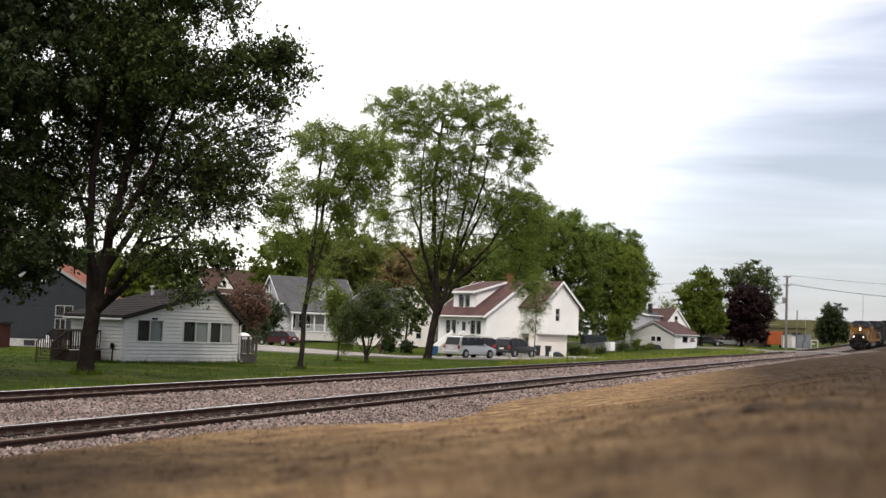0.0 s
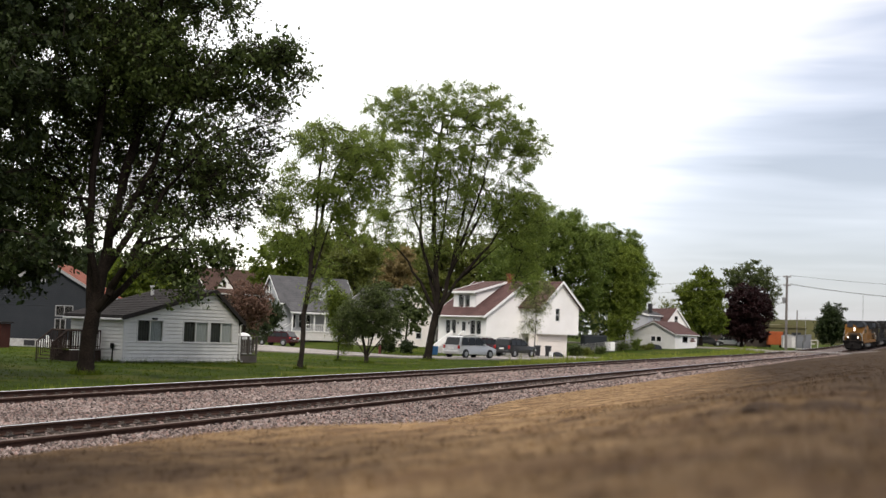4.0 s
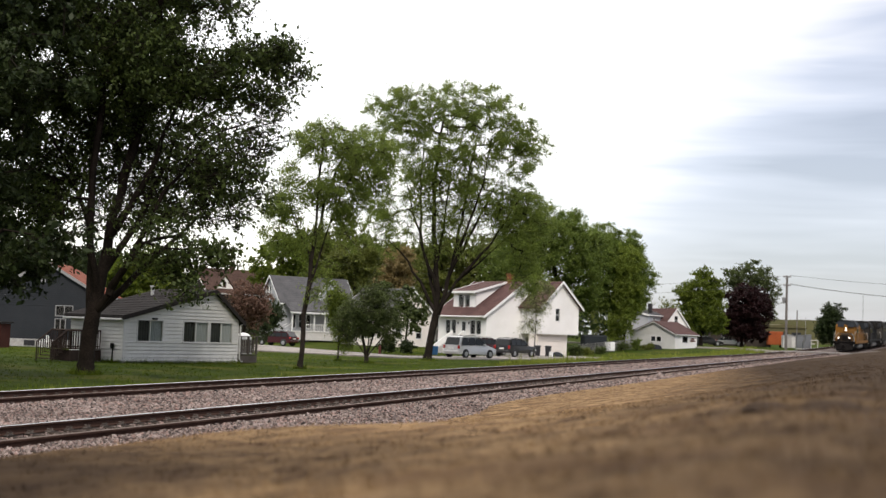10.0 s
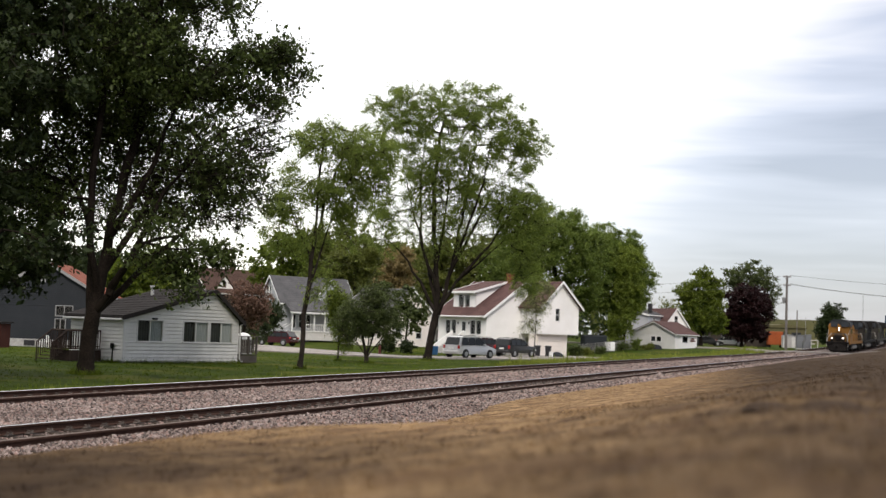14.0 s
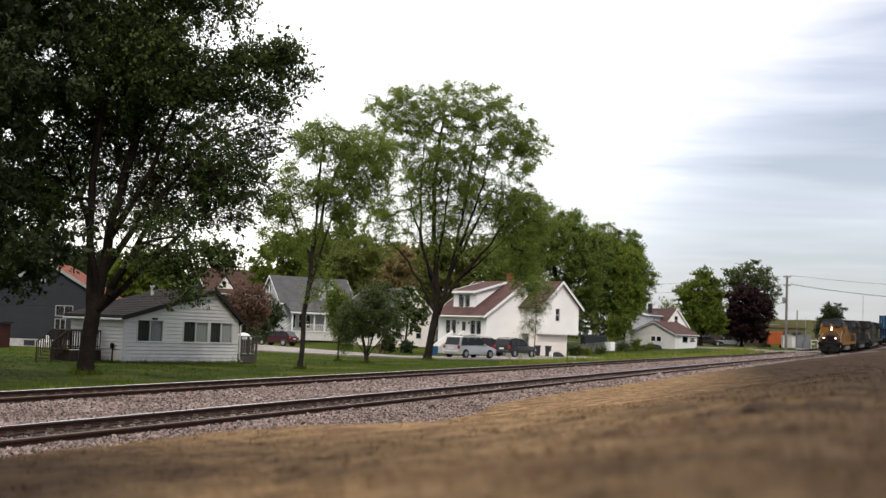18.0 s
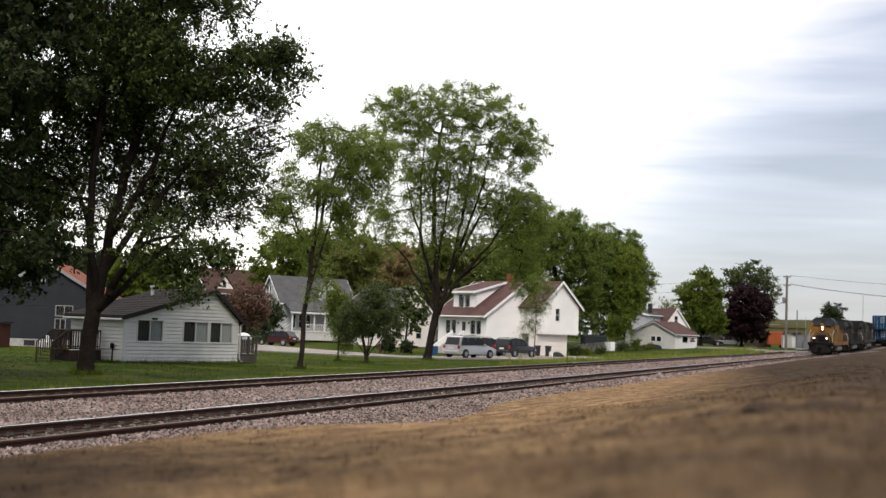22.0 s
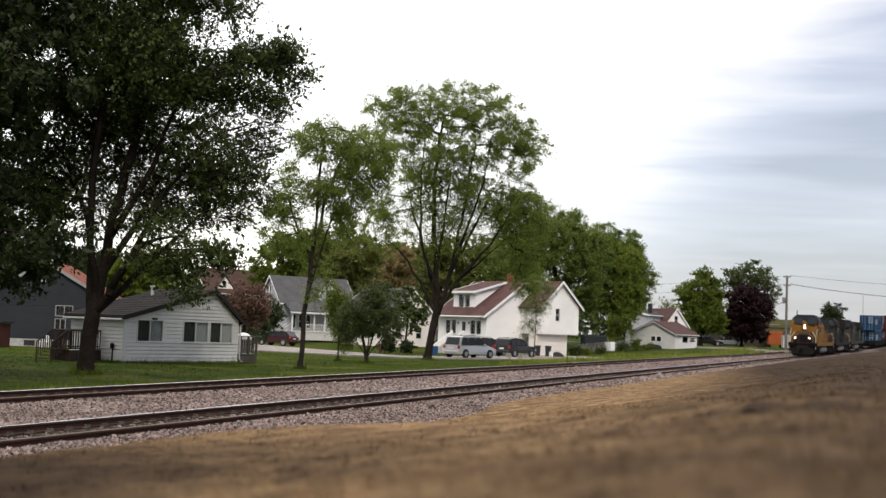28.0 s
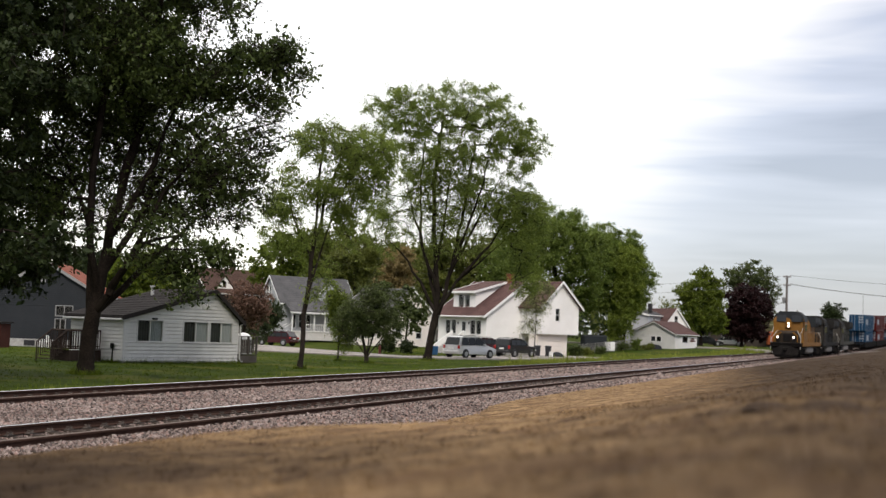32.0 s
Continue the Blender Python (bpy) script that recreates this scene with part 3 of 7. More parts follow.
def build_tracks():
    """Two tracks: rails with head, web and foot; sleepers; plates and clips."""
    prof = [(-0.065, -0.150), (-0.065, -0.138), (-0.008, -0.120), (-0.008, -0.052), (-0.034, -0.040), (-0.034, -0.008), (-0.026, 0.0), (0.026, 0.0), (0.034, -0.008), (0.034, -0.040), (0.008, -0.052), (0.008, -0.120), (0.065, -0.138), (0.065, -0.150)]
    ss = [-50.0, -20.0] + [4.0 * i for i in range(0, 80)] + [330, 360, 400, 460, 540, 640, 800, 1000, 1400]
    sl = Geo().box(-1.3, -0.115, -0.17, 1.3, 0.115, 0.0, 0.015).mesh("sleeper", M_TIE)
    cl = Geo().box(-0.13, -0.09, 0.0, 0.13, 0.09, 0.018, 0.004)
    for sx in (-1, 1):
        for sy in (-1, 1):
            cl.tube([(sx * 0.075, sy * 0.05, 0.02), (sx * 0.085, sy * 0.05, 0.055), (sx * 0.115, sy * 0.045, 0.05), (sx * 0.12, sy * 0.02, 0.02)], 0.011, 5)
    cl = cl.mesh("rail_clip", M_CLIP)
    rng = random.Random(3)
    for nm, off, lab in (("near_track", 0.0, "railway track with worn bright rail heads and rusty sides"), ("far_track", -SPACING, "second railway track with worn bright rail heads and rusty sides")):
        tr = thing("railway_track", Matrix.Identity(4), lab, "railway track", group="parallel tracks", kind="structure")
        for side in (-0.7535, 0.7535):
            g = Geo()
            rings, slots = [], []
            for s in ss:
                ring = []
                for p, q in prof:
                    x, y, _ = line(s, off + side + p)
                    ring.append((x, y, rail_z(s) + q))
                rings.append(ring)
            g.loft(rings)
            n = len(prof)
            for i in range(len(ss) - 1):
                for j in range(n):
                    if 5 <= j <= 7:
                        g.mi[i * n + j] = 1
            worn = side < 0
            part("rail", g, [M_RUST, M_RAILTOP if worn else M_RAILDULL], tr, "rusty steel rail with polished head" if worn else "rusty brown steel rail")
        far = Geo()
        k = 0
        s = -3.0
        while s < 290:
            x, y, a = line(s, off)
            z = rail_z(s) - 0.152
            tw = rng.uniform(-1, 1)
            if s < 100:
                o = part("sleeper", sl, None, tr)
                o.matrix_basis = pose(x, y, z - 0.012 * rng.random(), 0, 0, -math.degrees(a) + tw)
                if s < 60:
                    for side in (-0.7535, 0.7535):
                        xx, yy, _ = line(s, off + side)
                        c = part("clip", cl, None, tr)
                        c.matrix_basis = pose(xx, yy, z, 0, 0, -math.degrees(a))
            elif s < 290:
                x1, y1, _ = line(s, off)
                far.box(x - 1.3, y - 0.115, z - 0.15, x + 1.3, y + 0.115, z)
            s += 0.5 if s < 100 else 0.6
        part("far_sleepers", far, M_TIE, tr)["kind"] = "stuff"


M_CLIP = mat("rusty_clips", (0.055, 0.045, 0.038), (0.14, 0.12, 0.105), 0.75, 0.3, scale=5, fine=40, bump=0.2, obj_random=0.4)
build_tracks()


M_LAWNBLADE = mat("lawn_blades", (0.033, 0.058, 0.006), (0.112, 0.146, 0.019), 0.9, scale=0.5, fine=4, bump=0, spec=0.03, island=0.4, span=0.22)
M_YWEED = mat("yellow_weed_blades", (0.16, 0.12, 0.025), (0.24, 0.19, 0.04), 0.9, scale=0.9, fine=6, bump=0, spec=0.05, island=0.25)


def build_blades(name, label, region, count, size, material, seed, lean=0.5, clump=26, fall=1.5):
    """Grass blades as thin triangles over a stretch of the ground."""
    rng = np.random.default_rng(seed)
    s0, s1, u0, u1 = region
    m = int(count)
    s = s0 + (s1 - s0) * rng.random(m) ** fall
    u = rng.uniform(u0, u1, m)
    # tufts: pull the blades towards scattered centres
    q = max(8, m // clump)
    ids = rng.integers(0, q, m)
    s, u = s[ids] + rng.normal(0, 0.055, m), u[ids] + rng.normal(0, 0.055, m)
    keep = u > u0 if u0 > 0 else u < u1
    s, u = s[keep], u[keep]
    m = len(s)
    P = np.zeros((m, 3))
    for i in range(m):
        x, y, _ = line(s[i], u[i])
        P[i] = (x, y, ground_z(s[i], u[i]) - 0.01)
    th = rng.uniform(0, 6.283, m)
    h = size * rng.lognormal(0, 0.35, m)
    w = 0.05 * h + 0.0025
    hu = np.stack([np.cos(th) * w, np.sin(th) * w, np.zeros(m)], 1)
    ph = rng.uniform(0, 6.283, m)
    ln = rng.random(m) * lean
    hv = np.stack([np.cos(ph) * h * ln, np.sin(ph) * h * ln, h], 1)
    me = quads_mesh(name, P, hu, hv, material, tri=True)
    tagged(new(name, me), label, "grass", kind="stuff")


build_blades("dry_grass", "short dry straw-coloured grass on the bank", (0.9, 80, 2.0, 15.0), 190000, 0.025, M_DRYBLADE, 11, 1.3, 12, 2.6)
build_blades("lawn_grass", "uneven green grass blades on the lawn", (24, 150, -48, -11.0), 120000, 0.085, M_LAWNBLADE, 16, 0.9, 7)
build_blades("yellow_weeds", "small tuft of yellow-green weeds in the ballast edge", (22.0, 24.5, 2.3, 3.3), 900, 0.05, M_YWEED, 14, 1.0)
build_blades("weed_fringe", "pale green weeds along the edge of the far track", (12, 130, -12.0, -8.3), 90000, 0.10, M_GREENBLADE, 13, 0.8)
build_blades("weed_fringe", "tall yellow-green weeds along the fence and the far track", (80, 196, -13.0, -8.3), 60000, 0.30, M_GREENBLADE, 17, 0.6)


def grass_feet():
    """Longer grass round the feet of the trees and walls, where the mower does not reach."""
    rng = np.random.default_rng(91)
    C = []
    for x, y, r, n in ((-31.2, 46.6, 0.52, 700), (-29.7, 64.5, 0.26, 260), (-33.6, 96.7, 0.55, 500), (-32.5, 81.1, 0.4, 400), (-35.9, 84.2, 0.2, 150), (-33.4, 39.0, 0.45, 300)):
        a = rng.uniform(0, 6.283, n)
        q = r * (0.9 + 0.55 * rng.random(n) ** 2)
        C.append(np.stack([x + q * np.cos(a), y + q * np.sin(a), np.full(n, -0.02)], 1))
    a = radians(73.7)
    for x0, y0, x1, y1, n in ((-0.1, -0.12, 8.8, -0.12, 1500), (-0.15, 0, -0.15, 1.6, 300)):
        t = rng.random(n)
        lx, ly = x0 + (x1 - x0) * t, y0 + (y1 - y0) * t - rng.random(n) ** 2 * 0.3
        C.append(np.stack([-37.9 + lx * math.cos(a) - ly * math.sin(a), 59.9 + lx * math.sin(a) + ly * math.cos(a), np.full(n, -0.02)], 1))
    C = np.concatenate(C)
    m = len(C)
    th, ph = rng.uniform(0, 6.283, m), rng.uniform(0, 6.283, m)
    h = 0.17 * rng.lognormal(0, 0.4, m)
    hu = np.stack([np.cos(th) * 0.012, np.sin(th) * 0.012, np.zeros(m)], 1)
    hv = np.stack([np.cos(ph) * h * 0.5, np.sin(ph) * h * 0.5, h], 1)
    tagged(new("long_grass", quads_mesh("long_grass", C, hu, hv, M_LAWNBLADE, tri=True)), "longer unmown grass round tree feet and house walls", "grass", kind="stuff")


grass_feet()


def build_roads():
    g = Geo()
    # house lane: a slab from behind the cottage to the parking place
    near = [(-80.0, 116.0), (-50.9, 101.6), (-43.5, 100.3), (-37.2, 98.8), (-31.5, 108.0), (-27.5, 126.0), (-26.0, 141.0)]
    far = [(-95.0, 152.0), (-64.5, 130.3), (-46.5, 112.5), (-39.0, 106.0), (-37.0, 112.0), (-36.0, 126.0), (-35.0, 142.0)]
    rings = []
    for (x0, y0), (x1, y1) in zip(near, far):
        z = lawn_z((y0 + y1) / 2) + 0.09
        rings.append([(x0, y0, z), (x1, y1, z), (x1, y1, z - 0.3), (x0, y0, z - 0.3)])
    g.loft(rings)
    tagged(new("lane", g.mesh("lane", M_ASPH)), "pale worn concrete lane and parking place", "road", kind="structure")
    g = Geo()
    # the street that crosses the tracks on the level
    rings = []
    for u, dz in ((-150, None), (-60, None), (-30, None), (-20, None), (-12, None), (-9.2, -0.08), (-7.2, -0.012), (2.0, -0.012), (5, 0.40), (20, 0.8)):
        x0, y0, _ = line(186.5, u)
        x1, y1, _ = line(197.5, u)
        z = rail_z(192) + dz if dz is not None else max(lawn_z(192), lawn_z(192) + (rail_z(192) - lawn_z(192)) * smooth01(-24, -7, u)) + 0.05
        rings.append([(x0, y0, z), (x1, y1, z), (x1, y1, z - 0.3), (x0, y0, z - 0.3)])
    g.loft(rings)
    tagged(new("crossing_street", g.mesh("crossing_street", M_ASPH)), "pale street crossing the railway on the level", "road", kind="structure")


build_roads()

# ---- trees ----
SWAY = []


def tree(name, x, y, z, label, blobs, stems, leaf, bark, clusters, leaves, size, r0, seed, spread=0.75, droop=0.0, category="tree", yaw=18.66, twig=0, fan=7, tri=False, flare=1.3):
    """blobs: (right, forward, up, three radii, weight). stems: lists of (right, forward, up). Limbs grow out from the stems to
    each cluster of leaves; their girth follows the number of clusters that they feed."""
    rng = np.random.default_rng(seed)
    th = thing(name, pose(x, y, z, 0, 0, yaw), label, category)
    nodes, par, least = [], [], {}
    for si, st in enumerate(stems):
        prev = -1
        for i, p in enumerate(st):
            p = np.array(p, float)
            if i == 0 and nodes:
                d = [np.linalg.norm(np.array(q) - p) for q in nodes]
                prev = int(np.argmin(d))
                if d[prev] < 0.3:
                    continue
            if prev >= 0:
                a = nodes[prev]
                k = max(1, int(np.linalg.norm(p - a) / 0.9))
                for j in range(1, k + 1):
                    nodes.append(a + (p - a) * j / k + (rng.normal(0, 0.05, 3) if j < k else 0))
                    par.append(prev)
                    prev = len(nodes) - 1
                    least[prev] = (0.5 if si else 0.74) * (1 - 0.94 * (i - 1 + j / k) / (len(st) - 1))
            else:
                nodes.append(p)
                par.append(-1)
                prev = 0
    w = np.array([b[6] if len(b) > 6 else b[3] * b[4] * b[5] for b in blobs], float)
    w /= w.sum()
    cl, full = [], []
    for b, k in zip(blobs, rng.multinomial(clusters, w)):
        full += [b[7] if len(b) > 7 else 1.0] * k
        d = rng.normal(0, 1, (k, 3))
        d /= np.linalg.norm(d, axis=1)[:, None]
        rr = rng.random(k) ** 0.42
        cl.append(np.array(b[:3]) + d * rr[:, None] * np.array(b[3:6]))
    cl = np.concatenate(cl)
    top = np.array(stems[0][-1], float)
    order = np.argsort(np.linalg.norm(cl - top, axis=1))
    tips = []
    N = np.array(nodes)
    for i in order:
        c = cl[i]
        d = np.linalg.norm(N - c, axis=1) + np.maximum(0, N[:, 2] - c[2]) * 0.9
        d[:2] += 50
        j = int(np.argmin(d))
        a = N[j]
        L = np.linalg.norm(c - a)
        k = max(1, int(L / 0.8))
        prev = j
        add = []
        side = rng.normal(0, 0.12, 3) * L
        for q in range(1, k + 1):
            t = q / k
            p = a + (c - a) * t + side * math.sin(math.pi * t) + np.array((0, 0, 0.16 * L * math.sin(math.pi * t) - droop * t * t * 0.5))
            add.append(p)
            par.append(prev)
            prev = len(par) - 1
        N = np.vstack([N, np.array(add)])
        tips.append(prev)
    n = len(N)
    load = np.zeros(n)
    for t in tips:
        load[t] += 1
    for i in range(n - 1, 0, -1):
        if par[i] >= 0:
            load[par[i]] += load[i]
    total = max(load[0], 1)
    rad = np.maximum(r0 * np.sqrt(load / total) ** 1.08, 0.012 * max(1.0, size * 5))
    for i, k in least.items():
        rad[i] = max(rad[i] * 0.9, r0 * k)
    main, limb = Geo(), Geo()
    for i in range(1, n):
        p = par[i]
        if p < 0:
            continue
        big = i in least or rad[i] > r0 * 0.33
        ra = min(rad[p], rad[i] * 1.35)
        (main if big else limb).tube([tuple(N[p]), tuple(N[i])], [ra, rad[i]], 9 if big else 4, caps=False)
    # root flare
    b0 = N[0]
    main.tube([(b0[0], b0[1], b0[2] - 0.3), (b0[0], b0[1], b0[2] + 0.02), (b0[0], b0[1], b0[2] + 0.45)], [r0 * flare * 1.15, r0 * flare, r0 * 1.0], 11, caps=False)
    part("trunk", main, bark, th, "dark rough bark", smooth=True)
    # fans of twigs at the tips, which carry the leaves
    T = N[np.array(tips)]
    pr = N[np.array([par[t] if par[t] >= 0 else t for t in tips])]
    out = T - pr
    out /= np.maximum(np.linalg.norm(out, axis=1), 1e-6)[:, None]
    q = len(T)
    tw = rng.normal(0, 1, (q, fan, 3)) + out[:, None] * 0.7
    tw /= np.linalg.norm(tw, axis=2)[..., None]
    tw *= (spread * 1.75 * rng.uniform(0.45, 1.15, (q, fan)))[..., None] * np.array((1, 1, 0.7))
    tw[..., 2] -= droop * rng.random((q, fan)) * 0.9
    if twig:
        for i in range(q):
            for k in range(fan):
                limb.tube([tuple(T[i]), tuple(T[i] + tw[i, k] * 0.5 + np.array((0, 0, 0.06 * spread))), tuple(T[i] + tw[i, k] * 0.9)], [twig, twig * 0.7, twig * 0.35], 3, caps=False)
    if limb.v:
        me = bpy.data.meshes.new("branchwork")
        me.from_pydata(limb.v, [], limb.f)
        me.materials.append(bark)
        part("branchwork", me, None, th)["kind"] = "stuff"
    share = rng.dirichlet(np.full(q, 2.5)) * np.array(full)[order]
    per = rng.multinomial(leaves, share / share.sum())
    ids = np.repeat(np.arange(q), per)
    m = len(ids)
    C = T[ids] + tw[ids, rng.integers(0, fan, m)] * (0.1 + 0.95 * rng.random(m) ** 0.7)[:, None] + rng.normal(0, spread * (0.2 if tri else 0.14), (m, 3))
    u = rng.normal(0, 1, (m, 3))
    u[:, 2] *= 0.6
    u /= np.linalg.norm(u, axis=1)[:, None]
    v = np.cross(u, rng.normal(0, 1, (m, 3)))
    v /= np.linalg.norm(v, axis=1)[:, None]
    sz = size * rng.lognormal(0, 0.3, m)
    me = quads_mesh("crown", C, u * (sz * 0.36)[:, None], v * (sz * (1.0 if tri else 0.62))[:, None], leaf, tri=tri)
    part("crown", me, None, th)["kind"] = "stuff"
    if twig and leaves > 50000:
        SWAY.append(th)
    return th


def build_trees():
    # its far-left top blob widens the crown out of view, for shade
    tree("maple_tree", -31.2, 46.6, 0.0, "tall dark green maple with several stems beside the white cottage",
         [(-0.6, 0, 17.8, 5.4, 7.0, 4.0, 190, 0.9), (-5.5, 0, 12.5, 4.8, 6, 4.8, 150, 1.0), (-6.4, -2, 16.5, 5.6, 6, 4, 120, 1.2), (4.6, 0, 16.2, 1.9, 3, 1.6, 30, 0.42),
          (6.4, 0, 13.5, 1.6, 2.2, 0.6, 22, 0.4), (7.8, 0, 12.8, 1.0, 1.2, 0.45, 9, 0.34), (7.6, 0, 13.9, 0.8, 1.2, 0.3, 5, 0.34), (6.8, 0, 11.9, 1.3, 2, 0.45, 12, 0.36), (4.4, 0, 12.2, 1.6, 3, 1.3, 30, 0.5),
          (1.8, -1, 13.0, 3.0, 3.5, 2.4, 78, 0.75), (0.4, 2.2, 11.0, 3.2, 3.4, 1.7, 64, 0.5), (4.8, 0, 9.4, 1.7, 3, 2.0, 42, 0.27), (5.6, -0.6, 7.4, 1.3, 2.2, 1.5, 28, 0.2), (2.6, 1.8, 8.3, 2.4, 2.4, 1.8, 70, 0.17),
          (6.9, 0, 10.2, 0.9, 1.5, 1.6, 12, 0.2), (6.8, 0, 8.4, 0.8, 1.5, 1.4, 9, 0.2),
          (-1.8, 1.8, 8.6, 2.2, 2.4, 1.8, 56, 0.38), (1.2, 0, 6.6, 3.4, 3, 1.0, 36, 0.12), (-3.2, -1, 6.9, 2.2, 3, 1.7, 40, 0.65), (-4.6, -1, 5.0, 1.6, 2, 1.5, 18, 0.7), (3.9, -2.5, 5.9, 1.4, 2.2, 0.7, 9, 0.3),
          (4.4, -4.6, 4.5, 1.1, 1.2, 0.8, 14, 0.36), (3.4, -4.6, 4.7, 1.0, 1.0, 0.8, 8, 0.3), (5.3, -5.2, 3.4, 0.5, 0.5, 0.3, 2, 0.5), (6.2, -4.6, 4.9, 0.6, 0.9, 0.5, 5, 0.4)],
         [[(0, 0, 0), (0.05, 0, 1.3), (0.2, 0, 2.5), (0.45, 0.1, 4.2), (0.7, 0.2, 6.5), (1.5, 0.1, 9.5), (2.2, 0, 13), (2.4, 0, 17)],
          [(0.2, 0, 2.3), (0.9, -0.4, 3.3), (1.9, -0.5, 5.2), (3.0, -0.6, 7.6), (4.6, -0.6, 9.6), (6.4, 0, 11.6)],
          [(0.2, 0, 2.4), (1.3, 0.4, 3.6), (2.8, 0.4, 5.2), (4.4, 0.2, 6.8), (6.2, 0, 7.6)],
          [(0.1, 0, 2.0), (-0.1, 0.3, 4.2), (-0.3, 0.5, 6.2), (-1.4, 0.4, 9.0), (-3.6, 0, 12)],
          [(0.5, 0.1, 4.2), (1.6, 0.6, 6.2), (2.8, 1.2, 9.4), (3.8, 1.2, 13)],
          [(0.3, 0.0, 3.2), (0.1, -0.8, 6.0), (0.3, -1.2, 9.5), (0.6, -1.0, 14)],
          [(1.0, -0.4, 3.6), (2.6, -2.0, 5.4), (4.2, -3.8, 5.6)],
          [(0.6, 0.2, 5.6), (2.2, -0.6, 8.0), (3.4, -1.0, 11.0), (5.0, -0.6, 13.6)]],
         L_MAPLE, M_BARK, 3200, 280000, 0.125, 0.36, 21, 0.62, twig=0.010, fan=8, flare=1.14)
    # the far-left blobs extend the crown out of view, added to shade the lawn
    tree("shade_tree", -33.4, 39.0, 0.0, "dark shade tree with a leaning trunk and drooping twigs",
         [(2.0, 0, 7.2, 2.2, 3, 2.6), (0.0, 0, 12.5, 6.5, 5.5, 4.0), (2.9, 0, 4.5, 1.6, 1.6, 1.0, 18, 0.7), (4.5, -1.2, 4.8, 1.2, 1.5, 1.0, 14, 0.5), (4.2, -1.2, 3.7, 1.0, 1.2, 0.6, 6, 0.4), (6.0, -1.4, 5.4, 1.0, 1.2, 0.6, 6, 0.4), (-4, 0, 8, 5, 6, 4), (-5, 2, 5, 4, 5, 2.5), (-9, -4, 9, 5, 7, 4.5), (-3, -6, 12.0, 6, 5, 3.0), (-11, -9, 8.5, 6, 6, 4.0), (-8, -8, 12.5, 6, 6, 3.0)],
         [[(0, 0, 0), (0.3, 0, 1.6), (1.1, 0, 3.0), (1.9, 0, 4.6), (2.1, 0, 6.2), (0.5, 0, 9)], [(1.9, 0, 4.6), (3.2, -0.6, 5.4), (4.6, -1.1, 5.2)]],
         L_DARK, M_BARK, 900, 130000, 0.175, 0.28, 22, 0.58, 0.3, twig=0.011)
    # trees added out of view, only to shade the left lawn and bank
    for i, (x, y, h, r) in enumerate(((-36.5, 27.0, 18.0, 6.4), (-27.5, 21.0, 18.5, 5.2), (-25.0, 7.0, 18.0, 6.5), (-17.0, -5.0, 19.0, 6.5), (-8.0, -9.0, 16.5, 5.4))):
        tree("shade_tree", x, y, 0.0 if x < -20 else 1.2, "unseen maple added beside the railway line to shade the lawn",
             [(0, 0, h * 0.62, r, r, h * 0.3), (r * 0.4, 0, h * 0.4, r * 0.7, r * 0.7, h * 0.16), (-r * 0.4, 0, h * 0.42, r * 0.7, r * 0.7, h * 0.16), (0, 0, h * 0.9, r * 0.6, r * 0.6, h * 0.1)],
             [[(0, 0, 0), (0.1, 0, h * 0.15), (0, 0.1, h * 0.4), (0.1, 0, h * 0.85)], [(0, 0, h * 0.15), (r * 0.3, 0.3, h * 0.32), (r * 0.6, 0.4, h * 0.5)], [(0, 0, h * 0.15), (-r * 0.3, -0.3, h * 0.32), (-r * 0.6, -0.4, h * 0.5)]],
             L_MAPLE, M_BARK, 420, 26000, 0.38, 0.34, 60 + i, 0.9)
    tree("slim_tree", -29.7, 64.5, 0.0, "slender young tree with a thin forked trunk on the lawn",
         [(0.9, 0, 12.6, 1.7, 2, 1.2), (3.2, 0, 11.6, 1.8, 2, 1.9), (1.9, 0, 9.9, 2.2, 1.8, 1.3), (-1.1, 0, 9.6, 1.3, 1.6, 2.1, 2.0), (0.9, 0, 5.0, 0.9, 0.9, 1.4, 0.8), (-0.4, 0, 7, 1.6, 1.5, 1.2, 1.0), (-1.4, 0, 8.0, 1.3, 1.3, 1.5, 1.6), (1.7, 0, 7.8, 1.4, 1.4, 1.1, 1.6)],
         [[(0, 0, 0), (0.1, 0, 2), (0.25, 0, 4), (0.35, 0, 6), (0.55, 0, 8), (0.6, 0, 10.5), (0.8, 0, 12.5)],
          [(0.3, 0, 4.0), (0.7, 0.1, 5.8), (1.3, 0.1, 8.0), (2.4, 0, 10.6)],
          [(0.35, 0, 5.8), (-0.4, 0, 7.5), (-1.0, 0, 9.2)],
          [(0.5, 0, 7.0), (0.9, 0.3, 9.2), (1.9, 0.3, 11.8)]],
         L_LOCUST, M_BARK2, 420, 74000, 0.082, 0.15, 23, 0.48, 0.35, twig=0.008, tri=True)
